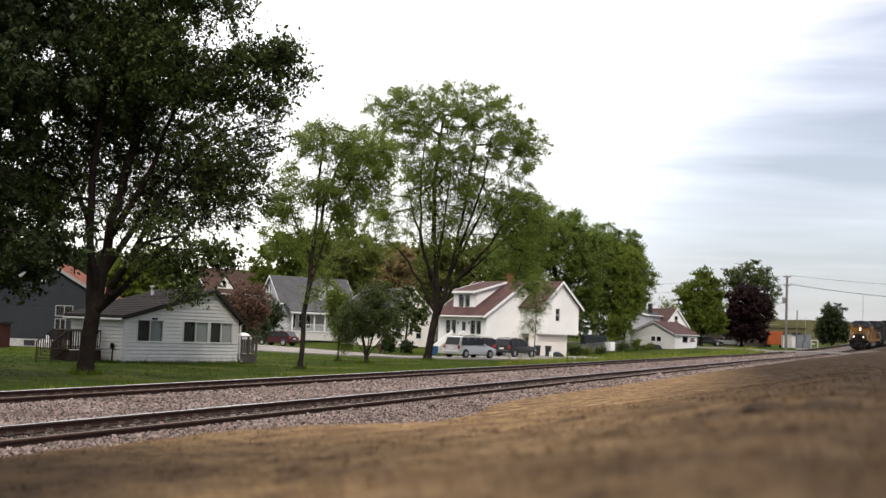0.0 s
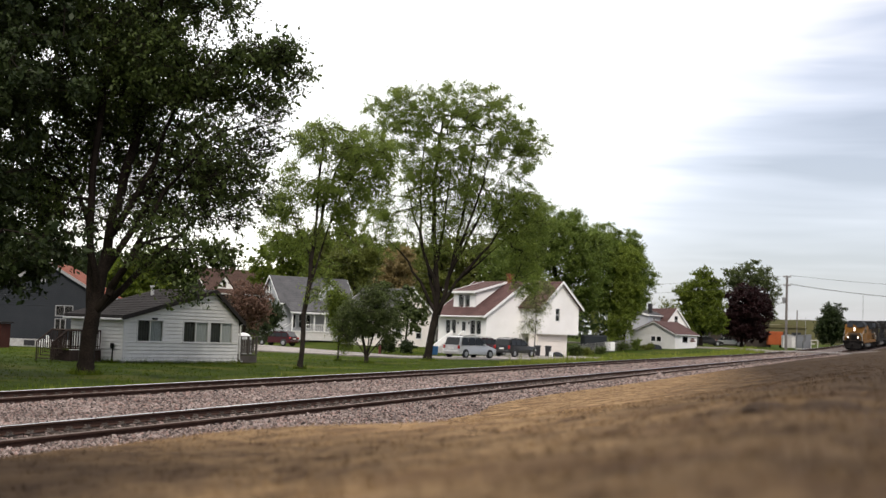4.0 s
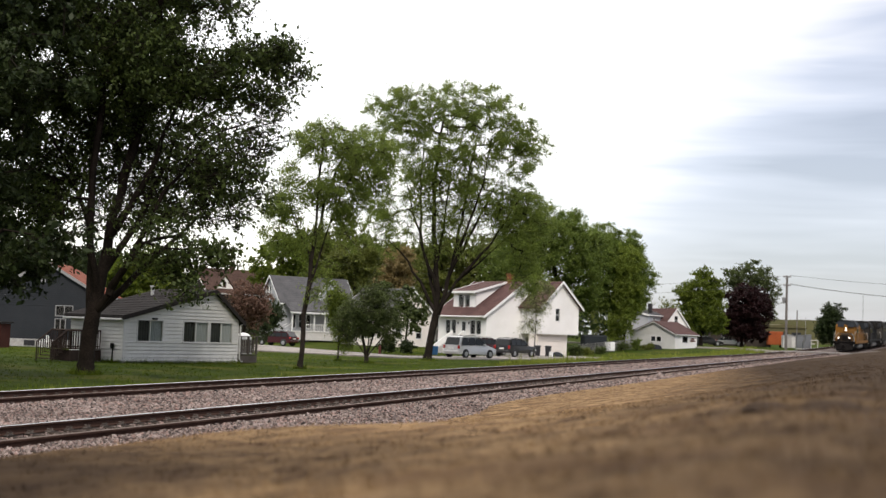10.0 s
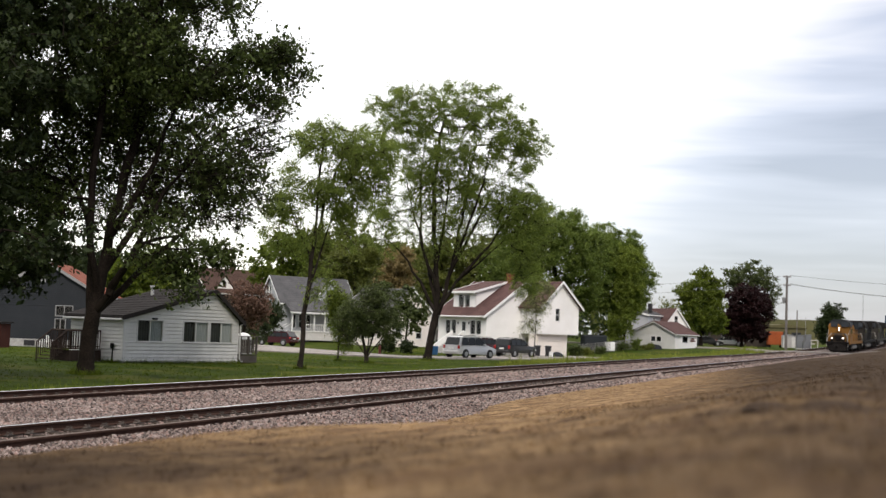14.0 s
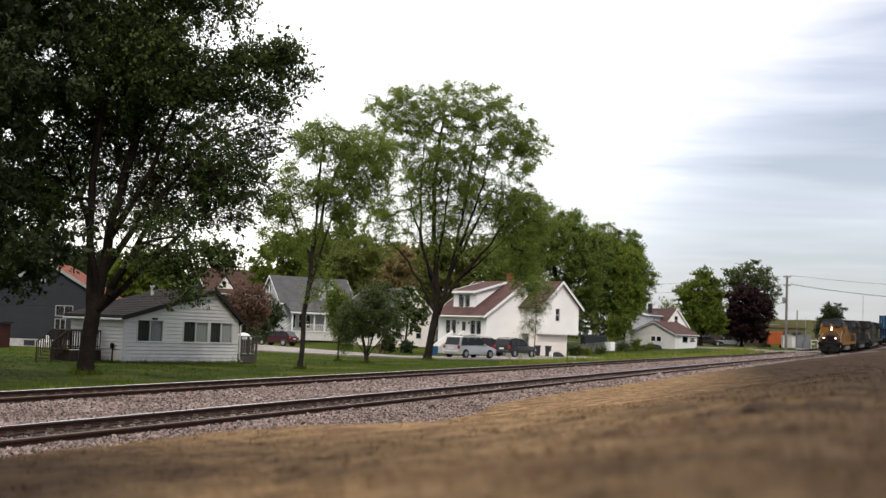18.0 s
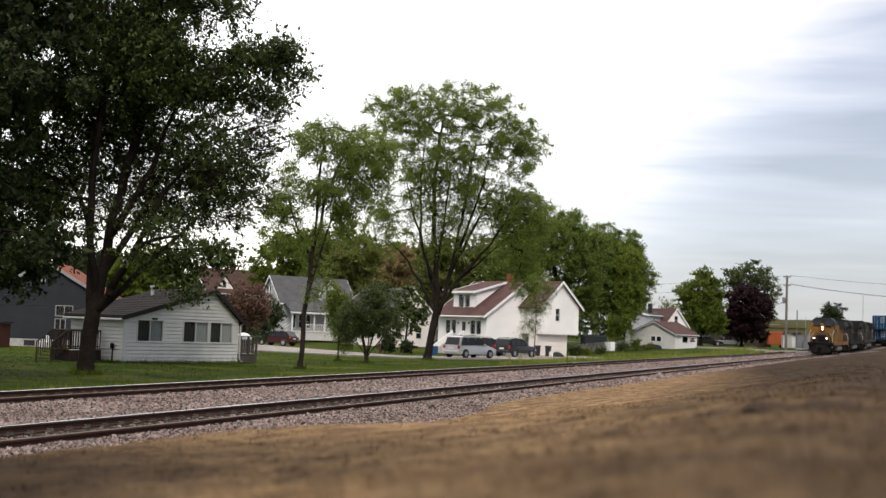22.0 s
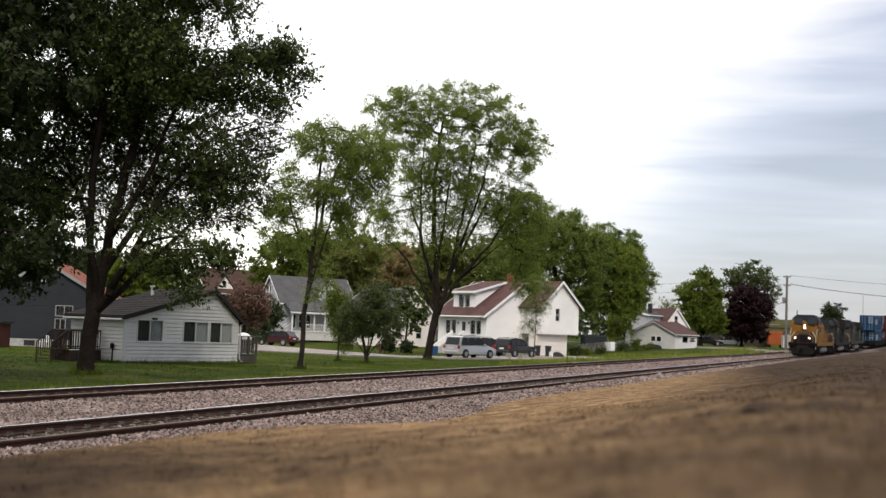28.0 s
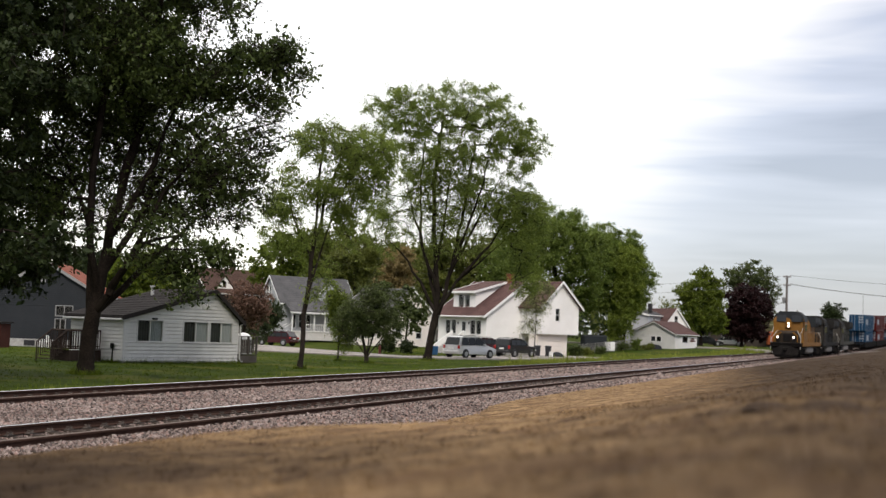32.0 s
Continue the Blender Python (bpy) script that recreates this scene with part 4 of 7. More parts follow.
    tree("locust_tree", -33.6, 96.7, 0.0, "tall spreading honey locust with feathery green leaves",
         [(1.4, 0, 20.2, 5.4, 4.5, 1.9), (6.4, 0, 17.2, 2.7, 3.5, 2.6), (7.0, 0, 11.4, 2.5, 3.5, 3.2, 40), (7.6, 0, 7.4, 1.5, 2.5, 2.0, 12), (-3.2, 0, 19.0, 2.9, 3.5, 2.7), (-3.8, 0, 11.0, 1.6, 2.5, 2.6, 12), (1.0, 0, 16.2, 4.2, 4, 2.6, 42), (3.8, 0, 13.4, 2.4, 3, 1.6, 14), (-1.2, 0, 14, 2.2, 3, 2, 10), (1.2, 0, 11.5, 4.2, 3, 3.4, 70, 0.32)],
         [[(0, 0, 0), (0.15, 0, 1.4), (0.4, 0, 2.9), (0.6, 0, 5.4), (0.35, 0, 8), (0.1, 0, 11), (0.0, 0, 14), (0.5, 0, 18.5)],
          [(0.4, 0, 2.9), (1.2, 0.3, 5.4), (1.8, 0.3, 8.4), (2.4, 0.2, 12), (3.2, 0, 17)],
          [(0.5, 0, 3.4), (2.0, -0.3, 6.2), (4.0, -0.3, 8.0), (6.0, -0.2, 10.0)],
          [(0.5, 0, 3.8), (-0.8, 0.2, 6.2), (-2.4, 0.2, 8.4), (-4.6, 0, 10.6)],
          [(0.5, 0, 4.4), (-0.4, 0.4, 8.0), (-1.6, 0.4, 11.6), (-2.8, 0.2, 16.4)],
          [(1.6, 0.3, 7.4), (3.4, 0.2, 10.8), (5.4, 0, 15.0)],
          [(0.3, 0, 7), (0.9, -0.4, 10.5), (1.3, -0.4, 15)],
          [(0.6, 0, 5.4), (-0.9, -0.5, 9.4), (-1.0, -0.6, 13.5), (-0.8, -0.4, 17.5)],
          [(1.4, 0.3, 6.4), (2.6, -0.8, 10.0), (3.9, -0.8, 14.0), (4.4, -0.6, 17.6)],
          [(2.2, -0.3, 6.4), (4.6, -0.8, 9.2), (6.8, -0.8, 13.0)]],
         L_LOCUST, M_BARK, 1300, 240000, 0.088, 0.33, 24, 0.56, 0.3, twig=0.012, tri=True, fan=6)
    tree("bushy_tree", -32.5, 81.1, 0.0, "low bushy many-stemmed dark green tree on the lawn",
         [(0, 0, 3.4, 1.7, 1.7, 1.4), (1.4, 0, 2.9, 1.2, 1.3, 1.3), (-1.3, 0, 2.8, 1.1, 1.3, 1.3), (0.5, 0, 4.8, 1.3, 1.3, 0.9)],
         [[(0, 0, 0), (-0.1, 0, 0.8), (-0.4, 0, 2.0), (-0.7, 0, 3.4)], [(0, 0, 0.4), (0.3, 0.1, 1.6), (0.6, 0.1, 3.2), (0.7, 0, 4.6)], [(0, 0, 0.3), (-0.7, 0, 1.4), (-1.5, 0, 2.6)], [(0.1, 0, 0.5), (0.9, -0.1, 1.6), (1.7, 0, 2.7)], [(0, 0.1, 0.3), (0.1, 0.4, 1.8), (0.0, 0.6, 3.6)], [(0, -0.1, 0.3), (0.4, -0.5, 1.7), (0.9, -0.7, 3.2)]],
         L_BUSH, M_BARK2, 330, 38000, 0.085, 0.13, 25, 0.36, 0.25, twig=0.008, tri=True)
    tree("weeping_sapling", -35.9, 84.2, 0.0, "slight sapling with trailing yellow-green twigs on the lawn",
         [(0.2, 0, 3.0, 0.75, 0.8, 1.3), (-0.3, 0, 4.6, 0.8, 0.8, 0.9), (0.6, 0, 1.9, 0.45, 0.5, 0.9)],
         [[(0, 0, 0), (0.02, 0, 1.2), (0.0, 0, 2.6), (-0.1, 0, 4.6)], [(0, 0, 1.4), (0.4, 0, 2.6), (0.6, 0, 3.2)]],
         L_LIME, M_BARK2, 110, 16000, 0.085, 0.06, 35, 0.36, 0.7, twig=0.008, tri=True)
    tree("young_tree", -45.3, 123.5, 0.0, "small young tree with a dense green crown",
         [(0.3, 0, 3.6, 1.9, 1.8, 1.3), (-0.2, 0, 5.2, 1.4, 1.3, 1.2)],
         [[(0, 0, 0), (0, 0, 1.4), (0.1, 0, 3), (0.1, 0, 5)]],
         L_BUSH, M_BARK2, 60, 5000, 0.22, 0.11, 26, 0.5)
    tree("weeping_tree", -32.6, 126.0, 0.0, "thin weeping tree with trailing pale green leaves",
         [(0, 0, 6.0, 1.4, 1.2, 1.3), (-0.5, 0, 3.9, 0.9, 0.9, 1.1), (0.2, 0, 7.8, 1.6, 1.4, 0.9)],
         [[(0, 0, 0), (0.05, 0, 1.5), (0.1, 0, 3), (0, 0, 5), (0, 0, 7)]],
         L_WEEP, M_BARK2, 120, 7500, 0.095, 0.05, 27, 0.5, 0.9, twig=0.008, tri=True)
    tree("large_tree", -40.5, 166.0, 0.75, "broad full mid-green tree behind the white house",
         [(0.0, 0, 13.5, 4.8, 4.5, 5.0), (-3.8, 0, 13.0, 3.8, 4, 4.6), (3.6, 0, 11.5, 3.4, 4, 5.6), (-5.5, 2, 10, 3, 3, 4), (1.5, 0, 6.5, 4.2, 3.5, 2.6)],
         [[(0, 0, 0), (0, 0, 3), (0.2, 0, 6), (0, 0, 10), (0, 0, 14)], [(0.1, 0, 3), (1.8, 0, 6), (3.6, 0, 9)], [(0.1, 0, 3), (-2, 0, 7), (-4, 0, 11)]],
         L_MID, M_BARK, 620, 115000, 0.20, 0.42, 28, 0.8, tri=True)
    tree("large_tree", -34.8, 176.3, 0.95, "broad full mid-green tree with trailing lighter twigs beside the garage",
         [(0.6, 0, 12.4, 3.6, 4, 4.6), (3.2, 0, 9.4, 2.4, 3, 4.2), (2.4, 0, 6.4, 1.6, 2, 2.4, 16), (-1.5, 0, 13.4, 3, 3, 4), (-2, 0, 7, 2.4, 3, 2.4)],
         [[(0, 0, 0), (0.1, 0, 3), (0.3, 0, 7), (0.4, 0, 11), (0.4, 0, 14)], [(0.1, 0, 2.4), (1.6, 0, 5.4), (3.2, 0, 8)]],
         L_MID, M_BARK, 500, 85000, 0.20, 0.36, 29, 0.75, 0.4, tri=True)
    tree("willow_tree", -32.4, 173.2, 0.9, "tall narrow yellow-green tree with trailing twigs beside the garage",
         [(0.2, 0, 12.0, 1.7, 1.8, 2.6), (0.3, 0, 8.4, 1.9, 1.8, 3.0), (-0.4, 0, 4.6, 1.6, 1.6, 2.4), (-0.9, 0, 2.8, 1.0, 1.0, 1.2)],
         [[(0, 0, 0), (0.05, 0, 3), (0.1, 0, 7), (0.2, 0, 12)], [(0.05, 0, 2.6), (0.7, 0, 5.4), (1.1, 0, 8)], [(0.05, 0, 2.2), (-0.6, 0, 4.4), (-0.9, 0, 6)]],
         L_WILLOW, M_BARK, 260, 42000, 0.17, 0.22, 36, 0.6, 0.9, tri=True)
    tree("lime_green_tree", -26.7, 207.8, 1.55, "rounded lime-green tree beside the street",
         [(0.2, 0, 5.4, 3.5, 3.4, 3.2), (0.1, 0, 8.6, 3.0, 2.8, 2.6), (0.4, 0, 11.2, 1.7, 1.6, 1.4), (-2.6, 0, 8.2, 1.2, 1.6, 1.6, 10), (2.6, 0, 3.6, 1.2, 1.6, 1.6, 10)],
         [[(0, 0, 0), (0, 0, 1.5), (0, 0, 4), (0.1, 0, 9)], [(0, 0, 1.2), (1.4, 0, 4), (2.2, 0, 6)], [(0, 0, 1.2), (-1.4, 0, 4), (-2.2, 0, 6)]],
         L_LIME, M_BARK, 460, 52000, 0.19, 0.3, 30, 0.62)
    tree("purple_tree", -21.3, 217.1, 1.6, "dense dark purple-leaved tree beside the street",
         [(0.5, 0, 5.4, 4.1, 3.4, 3.4), (0.5, 0, 8.2, 3.4, 2.8, 2.0), (0.8, 0, 2.6, 3.9, 3, 1.8), (-1.6, 0, 4.2, 2.2, 2.4, 2.8), (2.7, 0, 6.4, 2.0, 2.4, 2.6)],
         [[(0, 0, 0), (0, 0, 1.5), (0.1, 0, 4), (0.5, 0, 8)], [(0, 0, 1), (-1.4, 0, 3.4), (-2, 0, 5)], [(0, 0, 1), (1.6, 0, 3.6), (2.6, 0, 5.4)]],
         L_PURPLE, M_BARK, 560, 66000, 0.20, 0.3, 31, 0.55)
    tree("tall_tree", -22.6, 243.0, 1.7, "tall dark green tree rising behind the purple one",
         [(0.2, 0, 12.5, 4.0, 4, 2.9), (3.2, 0, 10, 2.2, 3, 3.0), (-3.2, 0, 11.5, 2.2, 3, 2.6), (3.8, 0, 6.5, 1.3, 2, 1.8, 8)],
         [[(0, 0, 0), (0, 0, 3), (0.1, 0, 7), (0.1, 0, 13)], [(0, 0, 4), (2, 0, 7.6), (3.4, 0, 10)], [(0, 0, 4), (-2, 0, 8), (-3.2, 0, 11.6)]],
         L_BUSH, M_BARK, 260, 15000, 0.22, 0.36, 32, 0.7, twig=0.02)
    tree("round_tree", -10.4, 313.7, 2.3, "rounded dark green tree beyond the crossing",
         [(0.1, 0, 4.2, 3.6, 3.4, 3.2), (0.2, 0, 7.8, 2.5, 2.4, 2.0), (-2.0, 0, 3.4, 1.8, 2, 2.6), (2.2, 0, 3.2, 1.8, 2, 2.6), (0, 0, 2.0, 3.0, 2.6, 1.4)],
         [[(0, 0, 0), (0, 0, 1), (0, 0, 3), (0, 0, 7)]],
         L_DARK, M_BARK, 330, 34000, 0.26, 0.26, 33, 0.75)
    tree("crabapple_tree", -48.9, 95.0, 0.0, "faded pink blossoming crab-apple behind the cottage",
         [(0.2, 0, 4.0, 1.7, 2, 1.5), (-0.4, 0, 5.2, 1.2, 1.4, 0.9), (1.0, 0, 3.2, 1.0, 1.2, 1.2)],
         [[(0, 0, 0), (0, 0, 1), (0.1, 0, 2.4), (0.1, 0, 4.6)], [(0, 0, 0.9), (0.7, 0, 2.2), (1.1, 0, 3.4)]],
         L_PINK, M_BARK, 150, 11000, 0.12, 0.14, 34, 0.42, twig=0.012)
    # trees behind the houses
    far = [("maple_tree", 500, 190, 15.8, 4.6, L_LIME, "yellow-green tree behind the far houses"),
           ("ash_tree", 595, 205, 18.5, 5.6, L_OLIVE, "olive-green tree behind the far houses"),
           ("elm_tree", 660, 215, 17.0, 5.0, L_OLIVE, "thin olive-green tree behind the far houses"),
           ("ochre_tree", 702, 200, 14.0, 3.0, L_GOLD, "ochre-leaved tree behind the far houses"),
           ("ash_tree", 748, 225, 16.5, 4.8, L_OLIVE, "olive-green tree behind the white house"),
           ("ash_tree", 724, 215, 16.0, 4.6, L_OLIVE, "olive-green tree behind the white house"),
           ("ash_tree", 782, 178, 15.0, 4.2, L_OLIVE, "olive-green tree behind the white house"),
           ("ash_tree", 838, 186, 15.5, 4.4, L_OLIVE, "olive-green tree behind the white house"),
           ("maple_tree", 884, 182, 13.5, 3.6, L_MID, "green tree behind the white house"),
           ("ash_tree", 553, 196, 16.5, 5.0, L_OLIVE, "olive-green tree behind the far houses"),
           ("elm_tree", 628, 188, 15.0, 4.6, L_OLIVE, "olive-green tree behind the far houses"),
           ("ash_tree", 690, 230, 15.5, 4.6, L_MID, "green tree behind the far houses"),
           ("maple_tree", 470, 165, 5.0, 2.0, L_DARK, "low dark green tree beside the grey house"),
           ("maple_tree", 238, 115, 8.0, 2.4, L_LIME, "yellow-green tree behind the cottage"),
           ("maple_tree", 915, 205, 17.5, 4.6, L_MID, "green tree behind the white house"),
           ("maple_tree", 268, 125, 9.5, 2.8, L_LIME, "yellow-green tree behind the cottage"),
           ("elm_tree", 60, 150, 13.0, 5.0, L_DARK, "dark tree behind the blue house"),
           ("elm_tree", 165, 140, 10.5, 3.6, L_DARK, "dark tree behind the blue house"),
           ("bare_tree", 1182, 240, 8.5, 2.2, L_OLIVE, "thin nearly bare tree behind the grey house"),
           ("shrub", 455, 118, 3.2, 2.0, L_DARK, "dark green shrub behind the cottage"),
           ("shrub", 620, 150, 3.4, 2.0, L_MID, "green shrub beside the far houses"),
           ("shrub", 695, 128, 1.2, 0.9, L_DARK, "small clipped shrub by the pale house"),
           ("shrub", 727, 127, 1.4, 0.6, L_DARK, "small upright shrub by the pale house"),
           ("shrub", 1132, 172, 1.5, 0.5, L_MID, "pale green shrub at the wire fence"),
           ("shrub", 1024, 147, 1.1, 0.8, L_BUSH, "low grey-green scrub at the foot of the wire fence"),
           ("shrub", 1040, 151, 0.8, 0.9, L_OLIVE, "low olive scrub at the foot of the wire fence"),
           ("shrub", 1066, 158, 0.7, 0.8, L_BUSH, "low grey-green scrub at the foot of the wire fence"),
           ("shrub", 1106, 168, 0.9, 1.0, L_BUSH, "low grey-green scrub at the foot of the wire fence"),
           ("shrub", 1150, 173, 0.7, 0.9, L_OLIVE, "low olive scrub by the pale garage")]
    for i, (nm, px, d, h, r, lf, lab) in enumerate(far):
        X = (px - 784) / 2300 * d
        b = radians(18.66)
        x, y = -math.sin(b) * d + math.cos(b) * X, math.cos(b) * d + math.sin(b) * X
        shrub = nm == "shrub"
        lo = 0.5 if shrub else 0.62
        n = 2200 if shrub else 1600 if nm == "bare_tree" else int(1700 * h)
        tree(nm, x, y, lawn_z(y), lab,
             [(0, 0, h * lo, r, r, h * (0.42 if shrub else 0.34)), (r * 0.3, 0, h * 0.82, r * 0.6, r * 0.6, h * 0.15), (-r * 0.5, 0, h * 0.5, r * 0.55, r * 0.6, h * 0.18)],
             [[(0, 0, 0), (0, 0, h * 0.2), (0.1, 0, h * 0.5), (0, 0, h * 0.85)], [(0, 0, h * 0.2), (r * 0.4, 0, h * 0.5)], [(0, 0, h * 0.2), (-r * 0.4, 0, h * 0.5)]],
             lf, M_BARK2, 40 if shrub else 130, n, 0.13 if shrub else 0.25, 0.02 * h + 0.02, 50 + i, 0.28 if shrub else 0.85, category="shrub" if shrub else "tree")


build_trees()


def build_far_woods():
    """The belt of trees beyond the last houses."""
    rng = np.random.default_rng(77)
    for lf, lab, n0 in ((L_MID, "distant mid-green trees beyond the houses", 0), (L_OLIVE, "distant olive-green trees beyond the houses", 1), (L_DARK, "distant dark green trees beyond the houses", 2)):
        C = []
        b = radians(18.66)
        for k in range(46):
            px = rng.uniform(-250, 1350)
            d = rng.uniform(245, 330)
            X = (px - 784) / 2300 * d
            x, y = -math.sin(b) * d + math.cos(b) * X, math.cos(b) * d + math.sin(b) * X
            h = rng.uniform(7, 12) * (0.6 if px > 1120 else 1.0)
            r = h * 0.36
            for q in range(14):
                c = rng.normal(0, 1, 3) * np.array((r * 0.5, r * 0.5, h * 0.2)) + np.array((x, y, lawn_z(y) + h * 0.5))
                C.append(c + rng.normal(0, 0.9, (26, 3)))
        C = np.concatenate(C)
        C[:, 2] = np.maximum(C[:, 2], 1.2)
        m = len(C)
        u = rng.normal(0, 1, (m, 3))
        u /= np.linalg.norm(u, axis=1)[:, None]
        v = np.cross(u, rng.normal(0, 1, (m, 3)))
        v /= np.linalg.norm(v, axis=1)[:, None]
        sz = 0.75 * rng.lognormal(0, 0.3, m)[:, None]
        tagged(new("far_woods", quads_mesh("far_woods", C, u * sz * 0.4, v * sz * 0.6, lf)), lab, "woods", kind="stuff")


build_far_woods()

# ---- houses ----


def lap_wall(g, ox, oy, ang, width, z0, eave, ridge=None, rpos=None, openings=(), lap=0.2, thick=0.14, groove=0.0):
    """A wall of lapped boards with real openings. ang: its direction in degrees; it faces to the right of that direction.
    ridge and rpos give it a gable."""
    dx, dy = math.cos(radians(ang)), math.sin(radians(ang))
    nx, ny = dy, -dx
    top = ridge if ridge else eave

    def span(z):
        if ridge is None or z <= eave:
            return 0.0, width
        t = (z - eave) / (ridge - eave)
        return rpos * t, width - (width - rpos) * t

    def at(a, z, out):
        return (ox + dx * a + nx * out, oy + dy * a + ny * out, z)
    lip = 0.034 if lap <= 0.2 else 0.014
    zs = [z0]
    cuts = sorted({round(o[1], 4) for o in openings} | {round(o[3], 4) for o in openings} | {eave})
    z = z0
    while z < top - 1e-4:
        nxt = min(z + lap, top)
        for c in cuts:
            if z + 0.02 < c < nxt - 0.02:
                nxt = c
        z = nxt
        zs.append(z)
    for za, zb in zip(zs, zs[1:]):
        la, ra = span(za)
        lb, rb = span(zb)
        xs = sorted({o[0] for o in openings} | {o[2] for o in openings})
        xs = [x for x in xs if max(la, lb) + 0.01 < x < min(ra, rb) - 0.01]
        ends = [None] + xs + [None]
        for s0, s1 in zip(ends, ends[1:]):
            al, bl = (la, lb) if s0 is None else (s0, s0)
            ar, br = (ra, rb) if s1 is None else (s1, s1)
            mid = (max(al, bl) + min(ar, br)) / 2
            if any(o[0] < mid < o[2] and o[1] < (za + zb) / 2 < o[3] for o in openings):
                continue
            if ar - al < 0.01 and br - bl < 0.01:
                continue
            if groove and zb - za > groove * 3:
                # shadow gap under the board above
                zg = zb - groove
                k = (zg - za) / (zb - za)
                gl, gr = al + (bl - al) * k, ar + (br - ar) * k
                g.add([at(gl, zg, -0.03), at(gr, zg, -0.03), at(br, zb, -0.03), at(bl, zb, -0.03), at(gl, zg, -thick), at(gr, zg, -thick), at(br, zb, -thick), at(bl, zb, -thick)], [(0, 1, 2, 3), (5, 4, 7, 6), (4, 0, 3, 7), (1, 5, 6, 2)])
                v = [at(al, za, 0.034), at(ar, za, 0.034), at(gr, zg, 0.01), at(gl, zg, 0.01), at(al, za, -thick), at(ar, za, -thick), at(gr, zg, -thick), at(gl, zg, -thick)]
                g.add(v, [(0, 1, 2, 3), (5, 4, 7, 6), (4, 5, 1, 0), (3, 2, 6, 7), (4, 0, 3, 7), (1, 5, 6, 2)])
                continue
            v = [at(al, za, lip), at(ar, za, lip), at(br, zb, 0.004), at(bl, zb, 0.004), at(al, za, -thick), at(ar, za, -thick), at(br, zb, -thick), at(bl, zb, -thick)]
            g.add(v, [(0, 1, 2, 3), (5, 4, 7, 6), (4, 5, 1, 0), (3, 2, 6, 7), (4, 0, 3, 7), (1, 5, 6, 2)])


def window(house, ox, oy, ang, o, panes=2, curtain=0, frame_mat=None, name="window", across=True):
    """A window in a wall's opening: frame, sill, panes and, where seen, a curtain on one side."""
    frame_mat = frame_mat or M_TRIM
    a0, z0, a1, z1 = o
    w, h = a1 - a0, z1 - z0
    m = Matrix.Translation((ox, oy, 0)) @ pose(0, 0, 0, 0, 0, ang) @ Matrix.Translation((a0, 0, z0))
    f = 0.06
    g = Geo()
    g.box(-0.07, -0.035, -0.05, 0, 0.10, h + 0.07, 0.006).box(w, -0.035, -0.05, w + 0.07, 0.10, h + 0.07, 0.006)
    g.box(0, -0.035, h, w, 0.10, h + 0.07, 0.006)
    g.box(0, -0.035, -0.05, w, 0.10, 0, 0.006)
    k = panes
    for i in range(1, k):
        if across:
            g.box(w * i / k - 0.03, -0.02, 0, w * i / k + 0.03, 0.06, h, 0.004)
        else:
            g.box(0, -0.02, h * i / k - 0.03, w, 0.06, h * i / k + 0.03, 0.004)
    wd = part(name, g, frame_mat, house, m=m)
    part("sill", Geo().box(-0.1, -0.07, -0.085, w + 0.1, 0.02, -0.052, 0.006), frame_mat, wd)
    for i in range(k):
        if across:
            gl = Geo().box(w * i / k + 0.015, 0.03, 0.005, w * (i + 1) / k - 0.015, 0.036, h - 0.005)
        else:
            gl = Geo().box(0.015, 0.03, h * i / k + 0.015, w - 0.015, 0.036, h * (i + 1) / k - 0.015)
        p = part("pane", gl, M_GLASS, wd)
        p.visible_shadow = False
    if curtain:
        gc = Geo()
        x0, x1 = (w * 0.5, w) if curtain == 1 else (0, w)
        n = 24
        ring0 = [(x0 + (x1 - x0) * i / n, 0.075 + 0.015 * math.sin(i * 1.9), 0.0) for i in range(n + 1)]
        v = ring0 + [(x, y, h) for x, y, _ in ring0]
        gc.add(v, [(i, i + 1, n + 2 + i, n + 1 + i) for i in range(n)])
        part("curtain", gc, M_CURT, wd, "pale hanging curtain")
        if curtain == 1:
            gd = Geo()
            ring0 = [(w * 0.5 * i / n, 0.085 + 0.012 * math.sin(i * 1.3), 0.0) for i in range(n + 1)]
            v = ring0 + [(x, y, h) for x, y, _ in ring0]
            gd.add(v, [(i, i + 1, n + 2 + i, n + 1 + i) for i in range(n)])
            part("drape", gd, M_DRAPE, wd, "dull dark drape")
    return wd


def shingle_courses(g, x0, x1, ya, za, yb, zb, n, t=0.14, axis="y", lift=0.02):
    """A roof slope as overlapping courses of shingles, from the eave (x0, za) to the ridge (x1, zb)."""
    for i in range(n):
        a, b = i / n, (i + 1) / n
        xa, xb = x0 + (x1 - x0) * a, x0 + (x1 - x0) * b
        z0, z1 = za + (zb - za) * a, za + (zb - za) * b
        if axis == "y":
            v = [(xa, ya, z0), (xa, yb, z0), (xb, yb, z1), (xb, ya, z1)]
        else:
            v = [(ya, xa, z0), (yb, xa, z0), (yb, xb, z1), (ya, xb, z1)]
        v2 = [(p[0], p[1], p[2] + t + (lift if k < 2 else 0)) for k, p in enumerate(v)]
        g.add(v + v2, [(3, 2, 1, 0), (4, 5, 6, 7), (0, 1, 5, 4), (1, 2, 6, 5), (2, 3, 7, 6), (3, 0, 4, 7)])


